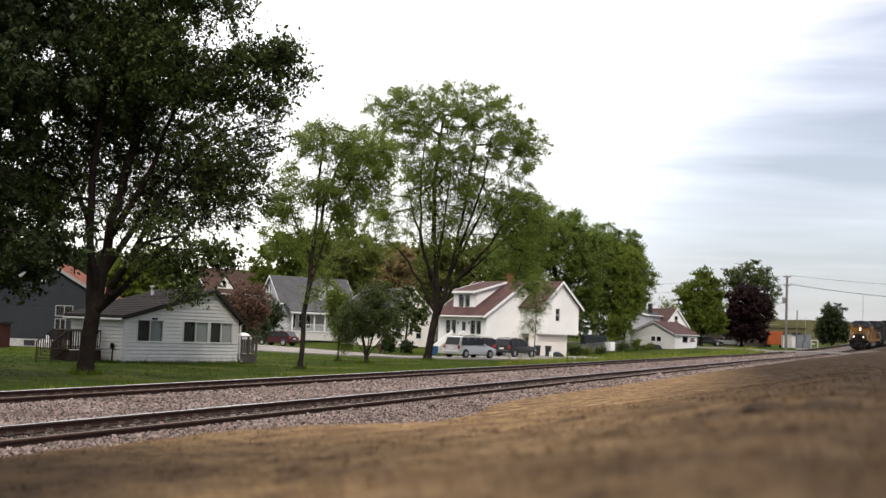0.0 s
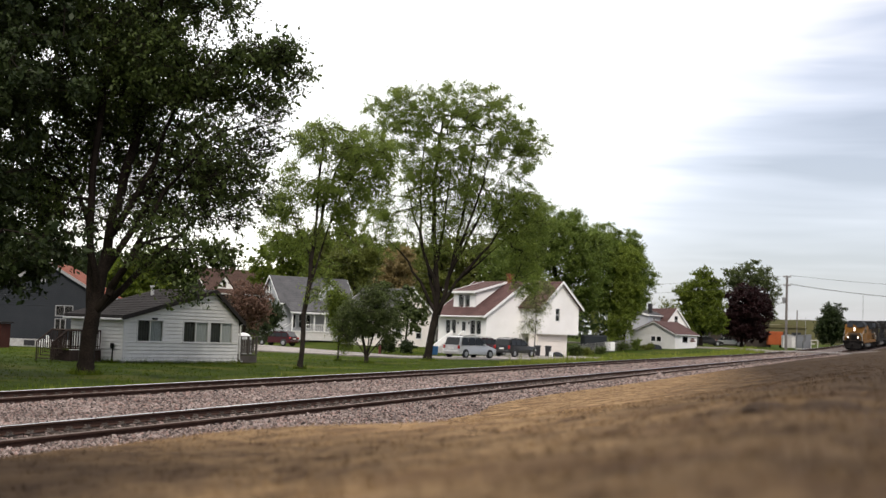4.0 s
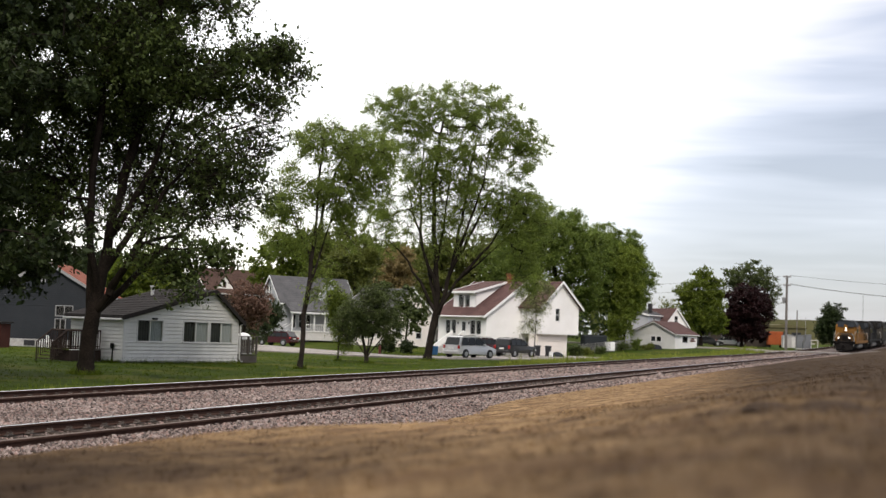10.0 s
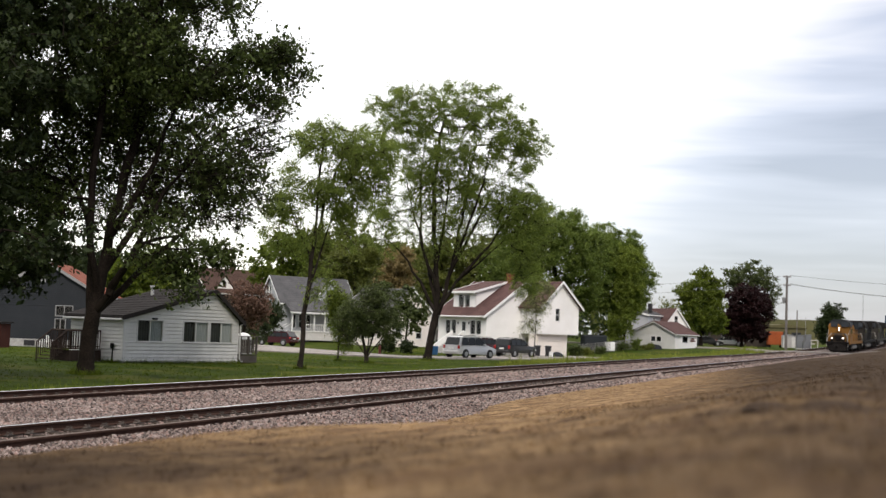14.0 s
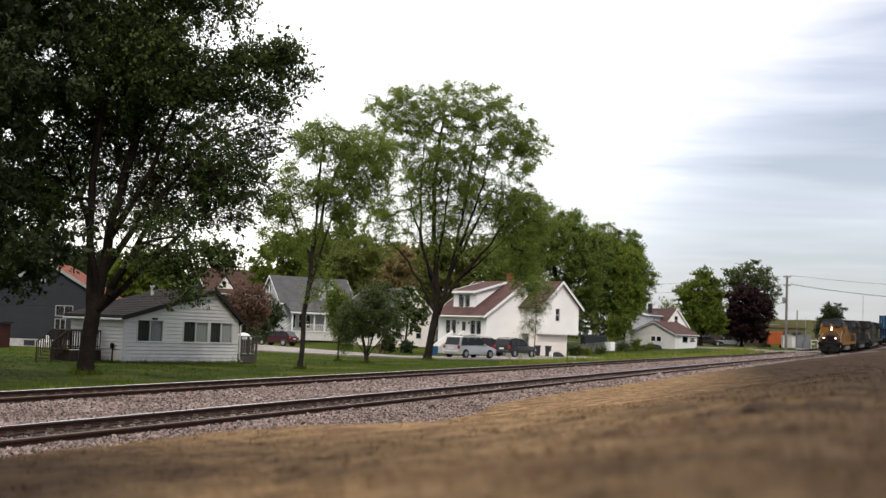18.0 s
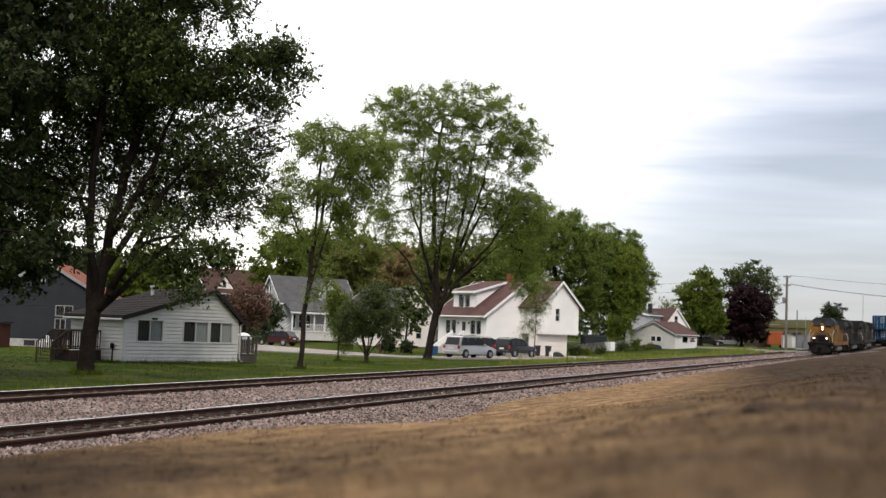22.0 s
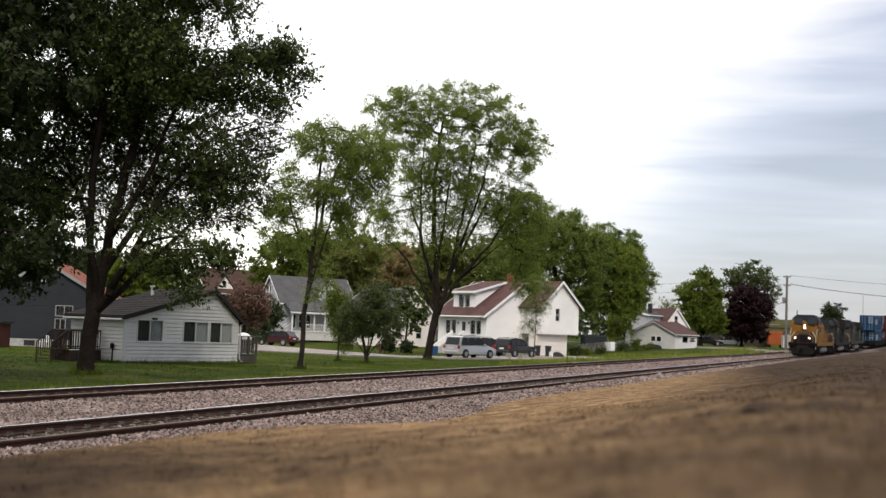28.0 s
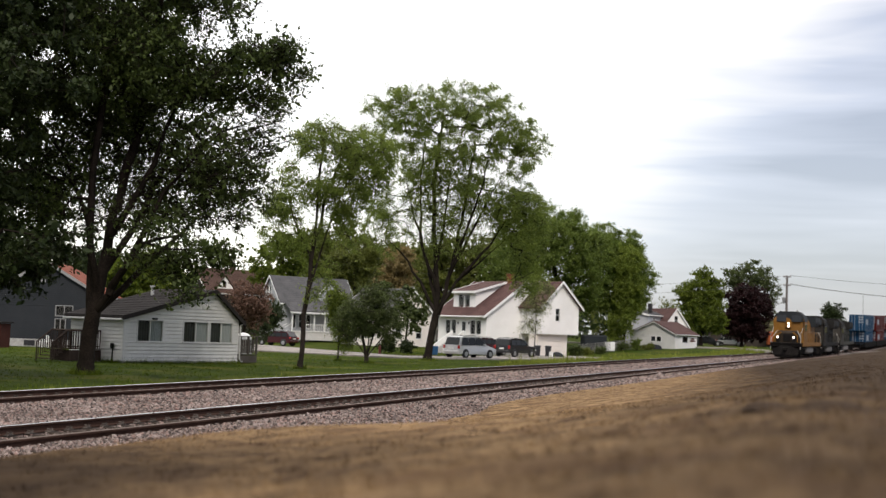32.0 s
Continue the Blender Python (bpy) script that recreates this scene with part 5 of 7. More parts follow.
def gable_house(name, m, label, W, D, eave, ridge, rpos, wall, roof, over=0.35, front=(), left=(), right=(), back=(), base=0.0, lap=0.2, found=0.0, trim=None, curtains=0, panes=2, across=True, courses=14, category="house", fascia=None, groove=0.0, fh=0.15):
    """A house whose gable is its front (local x along the front, y to the back). Openings: (a0, z0, a1, z1)."""
    h = thing(name, m, label, category)
    fascia = fascia or M_TRIM
    walls = (("front", 0, 0, 0, W, True, front), ("right", W, 0, 90, D, False, right), ("back", W, D, 180, W, True, back), ("left", 0, D, 270, D, False, left))
    for wn_, ox, oy, ang, width, gab, ops in walls:
        g = Geo()
        rp = rpos if wn_ == "front" else W - rpos
        lap_wall(g, ox, oy, ang, width, base + found, eave, ridge if gab else None, rp, ops, lap, groove=groove)
        wl = part("wall", g, wall, h)
        for k, o in enumerate(ops):
            window(h, ox, oy, ang, o, panes, curtains, trim, across=across)
    if found:
        part("foundation", Geo().box(-0.03, -0.03, -0.8, W + 0.03, D + 0.03, found, 0.02), M_STONEW, h)
    # added dark box that imitates the unlit interior
    part("unlit_room_box", Geo().box(0.3, 0.3, base - 0.3, W - 0.3, D - 0.3, eave), M_ROOM, h, "added near-black box for the unlit room behind the windows")
    sl, sr = (ridge - eave) / rpos, (ridge - eave) / (W - rpos)
    g = Geo()
    shingle_courses(g, -over, rpos, -over, eave - over * sl, D + over, ridge, courses)
    part("roof", g, roof, h)
    g = Geo()
    shingle_courses(g, W + over, rpos, -over, eave - over * sr, D + over, ridge, courses)
    part("roof", g, roof, h)
    for y in (-over - 0.03, D + over):
        for xa, za in ((-over, eave - over * sl), (W + over, eave - over * sr)):
            g = Geo()
            g.add([(xa, y, za - 0.1), (rpos, y, ridge - 0.1), (rpos, y, ridge + fh), (xa, y, za + fh), (xa, y + 0.03, za - 0.1), (rpos, y + 0.03, ridge - 0.1), (rpos, y + 0.03, ridge + fh), (xa, y + 0.03, za + fh)],
                  [(0, 1, 2, 3), (5, 4, 7, 6), (4, 5, 1, 0), (3, 2, 6, 7), (4, 0, 3, 7), (1, 5, 6, 2)])
            part("fascia", g, fascia, h)
    for x, s in ((-over, sl), (W + over, sr)):
        z = eave - over * s
        part("gutter", Geo().box(x - 0.05, -over, z - 0.04, x + 0.06, D + over, z + 0.1, 0.02), fascia, h)
    return h


def build_houses():
    # white cottage: low gable with an off-centre ridge, seen by its front and one side
    W1, D1 = 8.7, 4.2
    h = gable_house("cottage", pose(-37.9, 59.9, 0.0, 0, 0, 73.7), "low white weathered clapboard cottage with a dark shingle roof", W1, D1, 2.45, 4.05, 6.55, M_PALE, M_SHING, 0.28,
                    front=[(1.0, 1.2, 2.75, 2.3), (4.35, 1.2, 6.2, 2.3), (6.42, 1.2, 8.15, 2.3)], lap=0.2, found=0.12, curtains=1, courses=16, fascia=M_SHING, trim=M_CTRIM, groove=0.045)
    part("eaves_gutter", Geo().box(-0.42, -0.25, 2.26, -0.30, D1 + 0.25, 2.37, 0.02), M_CTRIM, h)
    for x in (-0.06, W1 + 0.06):
        part("downspout", Geo().tube([(x + (-0.28 if x < 0 else 0.24), -0.16, 2.34), (x, -0.10, 2.18), (x, -0.10, 0.25), (x, -0.34, 0.10)], 0.05, 6), M_CTRIM, h, smooth=True)
    part("vent", Geo().box(5.7, -0.06, 3.05, 6.35, 0.0, 3.3, 0.01).box(5.75, -0.075, 3.1, 6.3, -0.05, 3.14).box(5.75, -0.075, 3.18, 6.3, -0.05, 3.22), M_PALE, h)
    part("wall_lamp", Geo().box(1.95, -0.16, 2.36, 2.3, -0.02, 2.46, 0.02), M_BLACK, h)
    part("flue_pipe", Geo().tube([(4.85, 3.2, 3.1), (4.85, 3.2, 4.22), (4.85, 3.2, 4.24), (4.85, 3.2, 4.32)], [0.1, 0.1, 0.15, 0.13], 10), M_CTRIM, h, smooth=True)
    part("meter_pipe", Geo().tube([(-0.06, 0.7, 0.1), (-0.06, 0.7, 0.75)], 0.03, 6).box(-0.16, 0.6, 0.75, -0.03, 0.8, 1.05, 0.02), M_UNDER, h)
    # slate-blue house with an orange-red roof
    h = gable_house("blue_house", pose(-63.9, 82.6, 0.0, 0, 0, 24.0), "slate-blue clapboard house with an orange-red shingle roof", 8.0, 10, 4.1, 6.45, 4.0, M_BLUE, M_OSHING, 0.3,
                    front=[(4.85, 2.45, 6.05, 3.15), (4.85, 1.4, 5.55, 2.15)], lap=0.16, found=0.6, courses=14, trim=M_BTRIM, fascia=M_BTRIM, groove=0.02)
    part("round_vent", Geo().wheel(3.8, -0.06, 5.05, 0.2, 0.08, 20), M_BTRIM, h)
    for x in (0.5, 2.6):
        part("cellar_window", Geo().box(x, -0.09, 0.1, x + 0.8, -0.03, 0.5, 0.01), M_BLACK, h)
    # main white house
    build_white_house()
    build_far_houses()


def build_white_house():
    """Storey-and-a-half house: dormer over the entrance front, a tall rear wing with a garage under it."""
    m = pose(-39.9, 133.7, 0.0, 0, 0, 55.7)
    h = thing("white_house", m, "large white clapboard house with a maroon shingle roof and dormer", "house")
    W, D = 7.6, 8.6           # local x along the side that faces the tracks, y to the back; entrance on the x = 0 side
    eave, ridge = 4.45, 8.0
    rp = 5.2
    g = Geo()
    lap_wall(g, 0, 0, 0, W + 2.4, 0.0, eave, ridge, rp, [], 0.22)
    part("wall", g, M_WHITE, h)
    g = Geo()
    wins = [(D - 7.2, 2.15, D - 6.35, 3.6), (D - 6.2, 2.15, D - 5.35, 3.6), (D - 2.8, 2.15, D - 1.95, 3.6), (D - 1.8, 2.15, D - 0.95, 3.6)]
    lap_wall(g, 0, D, 270, D, 0.0, eave, None, None, wins + [(D - 4.4, 1.7, D - 3.5, 3.65)], 0.22)
    part("wall", g, M_WHITE, h)
    for o in wins:
        window(h, 0, D, 270, o, 1, 0)
    dm = Matrix.Translation((0, D, 0)) @ pose(0, 0, 0, 0, 0, 270) @ Matrix.Translation((D - 4.4, 0, 1.7))
    dr = part("door", Geo().box(0, 0.0, 0, 0.9, 0.06, 1.95, 0.01), M_TRIM, h, "white half-glazed front door", m=dm)
    for y in (3.0, 4.9):
        part("porch_lamp", Geo().box(-0.14, y - 0.07, 3.2, -0.02, y + 0.07, 3.45, 0.02), M_BLACK, h)
    part("pane", Geo().box(0.15, -0.012, 0.75, 0.75, 0.002, 1.75), M_DGLASS, dr)
    part("handle", Geo().tube([(0.8, -0.06, 0.9), (0.8, -0.06, 1.05)], 0.015, 5), M_STEEL, dr)
    for w_, ox, oy, ang, ln in (("b", W + 2.4, 0, 90, D), ("c", W + 2.4, D, 180, W + 2.4)):
        g = Geo()
        lap_wall(g, ox, oy, ang, ln, 0, eave, None if ln == D else ridge, None if ln == D else W + 2.4 - rp, [], 0.22)
        part("wall", g, M_WHITE, h)
    ov = 0.4
    s = (ridge - eave) / rp
    s2 = (ridge - eave) / (W + 2.4 - rp)
    g = Geo()
    shingle_courses(g, -0.7, rp, -ov, eave - 0.7 * s, D + ov, ridge, 20)
    part("roof", g, M_RSHING, h)
    g = Geo()
    shingle_courses(g, W + 2.8, rp, -ov, eave - 0.4 * s2, D + ov, ridge, 20)
    part("roof", g, M_RSHING, h)
    for y in (-ov - 0.04, D + ov):
        for xa, za in ((-0.7, eave - 0.7 * s), (W + 2.8, eave - 0.4 * s2)):
            g = Geo()
            g.prism([(xa, za - 0.12), (rp, ridge - 0.12), (rp, ridge + 0.18), (xa, za + 0.18)], y, y + 0.04, "y")
            part("fascia", g, M_TRIM, h)
    part("gutter", Geo().box(-0.78, -ov, eave - 0.7 * s - 0.02, -0.66, D + ov, eave - 0.7 * s + 0.14, 0.02), M_TRIM, h)
    # shed dormer over the entrance front
    d0, d1 = 3.0, 6.9
    dx = 0.75
    g = Geo()
    zb = eave + dx * s
    dw = [(0.95, 5.1, 1.85, 6.45), (2.02, 5.1, 2.92, 6.45)]
    lap_wall(g, dx, d1, 270, d1 - d0, zb, 6.75, None, None, dw, 0.22)
    part("dormer", g, M_WHITE, h, "white dormer with two sash windows")
    for o in dw:
        window(h, dx, d1, 270, o, 1, 0)
    for y in (d0, d1 - 0.1):
        g = Geo()
        g.prism([(dx, zb), (dx, 6.75), (rp - 0.2, 7.85), (rp - 0.2, 7.8)], y, y + 0.1, "y")
        part("dormer_cheek", g, M_WHITE, h)
    g = Geo()
    shingle_courses(g, dx - 0.45, rp + 0.1, d0 - 0.35, 6.68, d1 + 0.35, 8.05, 8, 0.12)
    part("dormer_roof", g, M_RSHING, h)
    part("dormer_fascia", Geo().box(dx - 0.52, d0 - 0.38, 6.6, dx - 0.44, d1 + 0.38, 6.86, 0.01), M_TRIM, h)
    for y in (d0 - 0.39, d1 + 0.35):
        g = Geo()
        g.prism([(dx - 0.5, 6.6), (rp + 0.1, 7.98), (rp + 0.1, 8.22), (dx - 0.5, 6.84)], y, y + 0.04, "y")
        part("dormer_fascia", g, M_TRIM, h)
    part("chimney", Geo().box(rp - 0.3, 2.2, 7.4, rp + 0.3, 2.8, 8.9, 0.03).box(rp - 0.36, 2.14, 8.8, rp + 0.36, 2.86, 8.98, 0.02), M_OSHING, h, "red brick chimney")
    # entrance steps with solid white sides
    for i in range(9):
        part("step", Geo().box(-0.7 - 0.28 * (9 - i), 3.3, -0.2, -0.7 - 0.28 * (8 - i), 5.1, 0.185 * (i + 1), 0.01), M_CONC, h)
    part("landing", Geo().box(-0.7, 3.0, -0.2, 0.0, 5.4, 1.68, 0.01), M_CONC, h)
    for y in (3.15, 5.1):
        g = Geo()
        g.prism([(-3.3, -0.2), (-0.6, -0.2), (-0.6, 2.5), (-3.3, 0.75)], y, y + 0.12, "y")
        part("stair_side", g, M_TRIM, h)
    # added dark boxes imitate the unlit rooms of house and dormer
    part("unlit_room_box", Geo().box(0.3, 0.3, 0.0, W + 2.0, D - 0.3, eave), M_ROOM, h, "added near-black box for the unlit room behind the windows")
    part("unlit_room_box", Geo().box(1.15, 3.3, 4.95, 3.0, 6.6, 6.6), M_ROOM, h, "added near-black box for the unlit room behind the windows")
    part("base_band", Geo().box(-0.04, -0.04, -0.3, W + 2.4, D + 0.04, 0.35, 0.02), M_CONC, h)
    # tall rear wing, garage below and a room above that overhangs it
    x0, x1, y0 = 4.75, 10.2, -3.4
    g = Geo()
    lap_wall(g, x0, y0, 0, x1 - x0, 2.55, 5.5, 8.05, 2.7, [(2.05, 3.9, 2.6, 5.2)], 0.22)
    wg = part("wing_wall", g, M_WHITE, h)
    window(h, x0, y0, 0, (2.05, 3.9, 2.6, 5.2), 2, 0, across=False)
    for ox, oy, ang, ln in ((x0, y0 + 6.0, 270, 6.0), (x1, y0, 90, 6.0)):
        g = Geo()
        lap_wall(g, ox, oy, ang, ln, 2.55, 5.5, None, None, [], 0.22)
        part("wing_wall", g, M_WHITE, h)
    # the same added dark box for the wing's unlit room
    part("unlit_room_box", Geo().box(x0 + 0.3, y0 + 0.3, 2.6, x1 - 0.3, y0 + 5.5, 5.5), M_ROOM, h, "added near-black box for the unlit room behind the windows")
    part("wing_floor", Geo().box(x0, y0, 2.42, x1, y0 + 6, 2.55, 0.01), M_TRIM, h)
    g = Geo()
    lap_wall(g, x0 - 0.9, y0 + 0.8, 0, x1 - x0 - 0.0, 0, 2.42, None, None, [], 0.4)
    part("garage_wall", g, M_WHITE2, h)
    g = Geo()
    lap_wall(g, x1 - 0.9, y0 + 0.8, 90, 5, 0, 2.42, None, None, [], 0.4)
    part("garage_wall", g, M_WHITE2, h)
    gd = part("garage_door", Geo().box(x0 + 0.2, y0 + 0.70, 0, x1 - 1.7, y0 + 0.76, 2.2, 0.01), M_WHITE2, h, "cream sectional garage door")
    for i in range(4):
        part("door_panel", Geo().box(x0 + 0.25, y0 + 0.67, 0.05 + 0.54 * i, x1 - 1.75, y0 + 0.7, 0.53 + 0.54 * i, 0.012), M_WHITE2, gd)
    for xa, xb in ((x0 - 0.4, x0 + 2.7), (x1 + 0.4, x0 + 2.7)):
        g = Geo()
        sgn = 2.55 / 2.7
        shingle_courses(g, xa, xb, y0 - 0.4, 5.5 - 0.4 * sgn, y0 + 9, 8.05, 14)
        part("wing_roof", g, M_RSHING, h)
        g = Geo()
        g.prism([(xa, 5.5 - 0.4 * sgn - 0.12), (xb, 7.93), (xb, 8.24), (xa, 5.5 - 0.4 * sgn + 0.18)], y0 - 0.45, y0 - 0.41, "y")
        part("fascia", g, M_TRIM, h)


def build_far_houses():
    # pale house beside the white one
    h = gable_house("pale_house", pose(-57.5, 150.0, 0.1, 0, 0, 62.0), "pale clapboard house with a grey shingle roof", 7.5, 9, 4.2, 7.3, 3.75, M_WHITE2, M_GSHING, 0.4, front=[(1.4, 1.2, 2.3, 2.6), (4.8, 1.2, 5.7, 2.6), (3.3, 4.5, 4.1, 5.8)], left=[(2, 1.2, 3, 2.6), (5.5, 1.2, 6.5, 2.6)], lap=0.22, across=False)
    gable_house("pale_house", pose(-66.0, 172.0, 0.3, 0, 0, 30.0), "pale house with a white gable behind the lane", 8, 9, 5.2, 8.2, 4.0, M_WHITE2, M_GSHING, 0.4, front=[(1.6, 1.2, 2.5, 2.6), (5.4, 1.2, 6.3, 2.6), (3.5, 5.3, 4.4, 6.5)], lap=0.22, across=False)
    # grey house with a porch and steps: gable end to one side, porch along the long side
    gx, gy = -74.2, 154.4
    m = pose(gx, gy, 0.5, 0, 0, 322.0) @ Matrix.Translation((-6.2, 0, 0))
    h = gable_house("grey_house", m, "grey and white house with a steep grey roof and porch", 6.2, 11.0, 5.0, 8.3, 3.1, M_GREYSIDE, M_GSHING, 0.35, front=[(1.7, 5.6, 2.3, 7.0), (2.6, 5.6, 3.2, 7.0), (3.9, 1.6, 4.6, 3.2)],
                    right=[(1.6, 1.6, 2.2, 3.3), (2.7, 1.6, 3.3, 3.3), (3.8, 1.6, 4.4, 3.3), (7.0, 1.6, 7.9, 3.3)], lap=0.2, across=False, found=0.6)
    part("porch_floor", Geo().box(6.25, 0.6, 1.08, 8.2, 9.5, 1.2, 0.02), M_TRIM, h)
    part("porch_skirt", Geo().box(6.3, 0.7, 0.0, 8.1, 9.4, 1.08, 0.02), M_CTRIM, h)
    g = Geo()
    shingle_courses(g, 8.6, 6.25, 0.3, 3.65, 9.8, 4.9, 8, 0.12)
    part("porch_roof", g, M_GSHING, h)
    part("porch_fascia", Geo().box(8.5, 0.3, 3.45, 8.6, 9.8, 3.68, 0.01), M_TRIM, h)
    for y in (0.8, 2.4, 4.0, 5.6, 7.2, 9.3):
        part("porch_post", Geo().box(8.0, y - 0.08, 1.2, 8.16, y + 0.08, 3.55, 0.015), M_TRIM, h)
    part("porch_rail", Geo().box(8.03, 2.4, 2.0, 8.13, 9.3, 2.1, 0.01), M_TRIM, h)
    for i in range(24):
        y = 2.6 + i * 0.28
        part("baluster", Geo().box(8.05, y - 0.025, 1.2, 8.1, y + 0.025, 2.0), M_TRIM, h)
    for i in range(7):
        part("step", Geo().box(6.9, 0.6 - 0.28 * (7 - i), -0.2, 8.1, 0.6 - 0.28 * (6 - i), 0.17 * (i + 1), 0.01), M_TRIM, h)
    for x in (6.9, 8.1):
        part("stair_rail", Geo().tube([(x, -1.3, 0.95), (x, 0.6, 2.1)], 0.05, 5).tube([(x, -1.3, 0), (x, -1.3, 1.0)], 0.05, 5).tube([(x, -0.4, 0.5), (x, -0.4, 1.5)], 0.03, 5), M_TRIM, h)
    for y0, w in ((5.6, 3.2),):
        g = Geo()
        lap_wall(g, 6.0, y0, 90, w, 5.2, 6.2, 7.9, w / 2, [(w / 2 - 0.45, 5.5, w / 2 + 0.45, 6.7)], 0.2)
        part("dormer", g, M_GREYSIDE, h, "pale gabled dormer with white edges")
        for a, b in ((y0 - 0.25, y0 + w / 2), (y0 + w + 0.25, y0 + w / 2)):
            g = Geo()
            shingle_courses(g, a, b, 3.4, 5.95, 6.3, 8.0, 6, 0.1, axis="x")
            part("dormer_roof", g, M_GSHING, h)
            g = Geo()
            g.prism([(a, 5.87), (b, 7.92), (b, 8.18), (a, 6.13)], 6.31, 6.37, "x")
            part("fascia", g, M_TRIM, h)
    # brown-roofed house far behind
    h = gable_house("brown_roofed_house", pose(-92.16, 167.40, 0.3, 0, 0, 325.0) @ Matrix.Translation((-8, 0, 0)), "far house with a broad brown roof and small white gable", 8, 10, 6.6, 10.0, 4.0, M_BSIDE, M_BSHING, 0.4, front=[(3.5, 7.4, 4.4, 8.7)], lap=0.3, across=False)
    part("chimney", Geo().box(3.7, 5.4, 9.4, 4.3, 6.0, 11.3, 0.03), M_BSHING, h)
    g = Geo()
    lap_wall(g, 7.6, 1.4, 90, 2.8, 6.9, 7.2, 8.9, 1.4, [(1.1, 7.2, 1.7, 8.1)], 0.25)
    part("dormer", g, M_WHITE, h, "small white gable on the roof")
    for a, b in ((1.2, 2.8), (4.4, 2.8)):
        g = Geo()
        shingle_courses(g, a, b, 4.6, 6.95, 7.9, 9.0, 5, 0.1, axis="x")
        part("dormer_roof", g, M_BSHING, h)
    # garage and the house behind it
    h = gable_house("garage", pose(-33.17, 181.94, 0.85, 0, 0, -14.0), "small white garage with a maroon shingle roof, siding toned darker for shade", 6.7, 8.0, 2.3, 3.9, 3.6, M_GARAGE, M_RSHING, 0.3, front=[(3.1, 1.2, 3.75, 1.85), (3.95, 1.2, 4.6, 1.85)], right=[(2.6, 1.15, 4.6, 2.0)], lap=0.2, panes=1, fascia=M_GARAGE, groove=0.02, fh=0.04)
    # right wall whiter than the rest: its stronger light is put into the colour
    [c for c in h.children if c.name.startswith("wall")][1].data.materials[0] = M_WHITE
    part("wall_sign", Geo().box(6.74, 5.4, 1.30, 6.77, 7.2, 1.52).box(6.74, 5.6, 1.62, 6.77, 6.9, 1.78), M_HYD, h, "faded red lettering bars")
    h = gable_house("grey_house", pose(-30.8, 197.3, 1.3, 0, 0, 38.0), "white-gabled wing of a house with a maroon shingle roof", 3.9, 7.5, 3.2, 5.7, 1.95, M_WHITE, M_RSHING, 0.3, front=[(1.65, 3.4, 2.2, 4.6)], lap=0.22, across=False)
    h = gable_house("grey_house", pose(-38.2, 196.0, 1.3, 0, 0, -14.0), "pale grey two-storey house behind the white garage", 5.4, 7, 4.6, 5.3, 2.7, M_GREYSIDE, M_GSHING, 0.3, front=[(2.2, 3.0, 2.8, 4.2), (3.9, 1.0, 4.6, 2.2)], right=[(2, 3, 2.7, 4.2)], lap=0.22, across=False)
    part("chimney", Geo().box(4.25, 2.5, 4.4, 4.8, 3.1, 6.4, 0.03), M_BLACK, h)
    h = gable_house("brown_bungalow", pose(-28.5, 235.0, 1.7, 0, 0, 10.0), "low brown house seen under the street trees", 10, 8, 2.6, 4.4, 5.0, M_BSIDE, M_SHING, 0.4, front=[(2, 1, 3.2, 2.1), (6, 1, 7.2, 2.1)], lap=0.25, fascia=M_BSIDE, trim=M_BTRIM)


build_houses()

# ---- train ----
HEAD_S = (225.53, -2.1911, 0.008016, -0.00087646)


def head_s(t):
    a, b, c, d = HEAD_S
    return a + b * t + c * t * t + d * t ** 3


def bogie(parent, x, wheel_r, axles, gap, length):
    """A truck frame under a vehicle; its wheelsets turn."""
    tr = part("truck", Geo().box(x - length / 2, -1.18, 0.45, x + length / 2, -0.98, 0.95, 0.06).box(x - length / 2, 0.98, 0.45, x + length / 2, 1.18, 0.95, 0.06).box(x - 0.35, -1.0, 0.5, x + 0.35, 1.0, 0.95, 0.05), M_UNDER, parent)
    out = []
    for i in range(axles):
        ax = x + (i - (axles - 1) / 2) * gap
        g = Geo()
        for y in (-0.76, 0.76):
            g.wheel(0, y, 0, wheel_r, 0.13, 18)
            g.wheel(0, y * 0.93, 0, wheel_r + 0.03, 0.03, 18)
        g.tube([(0, -1.1, 0), (0, 1.1, 0)], 0.09, 8)
        g.box(-0.12, -1.24, -0.12, 0.12, -1.17, 0.12, 0.02).box(-0.12, 1.17, -0.12, 0.12, 1.24, 0.12, 0.02)
        w = part("wheelset", g, M_UNDER, parent)
        w.location = (ax, 0, wheel_r)
        out.append((w, wheel_r))
    return out


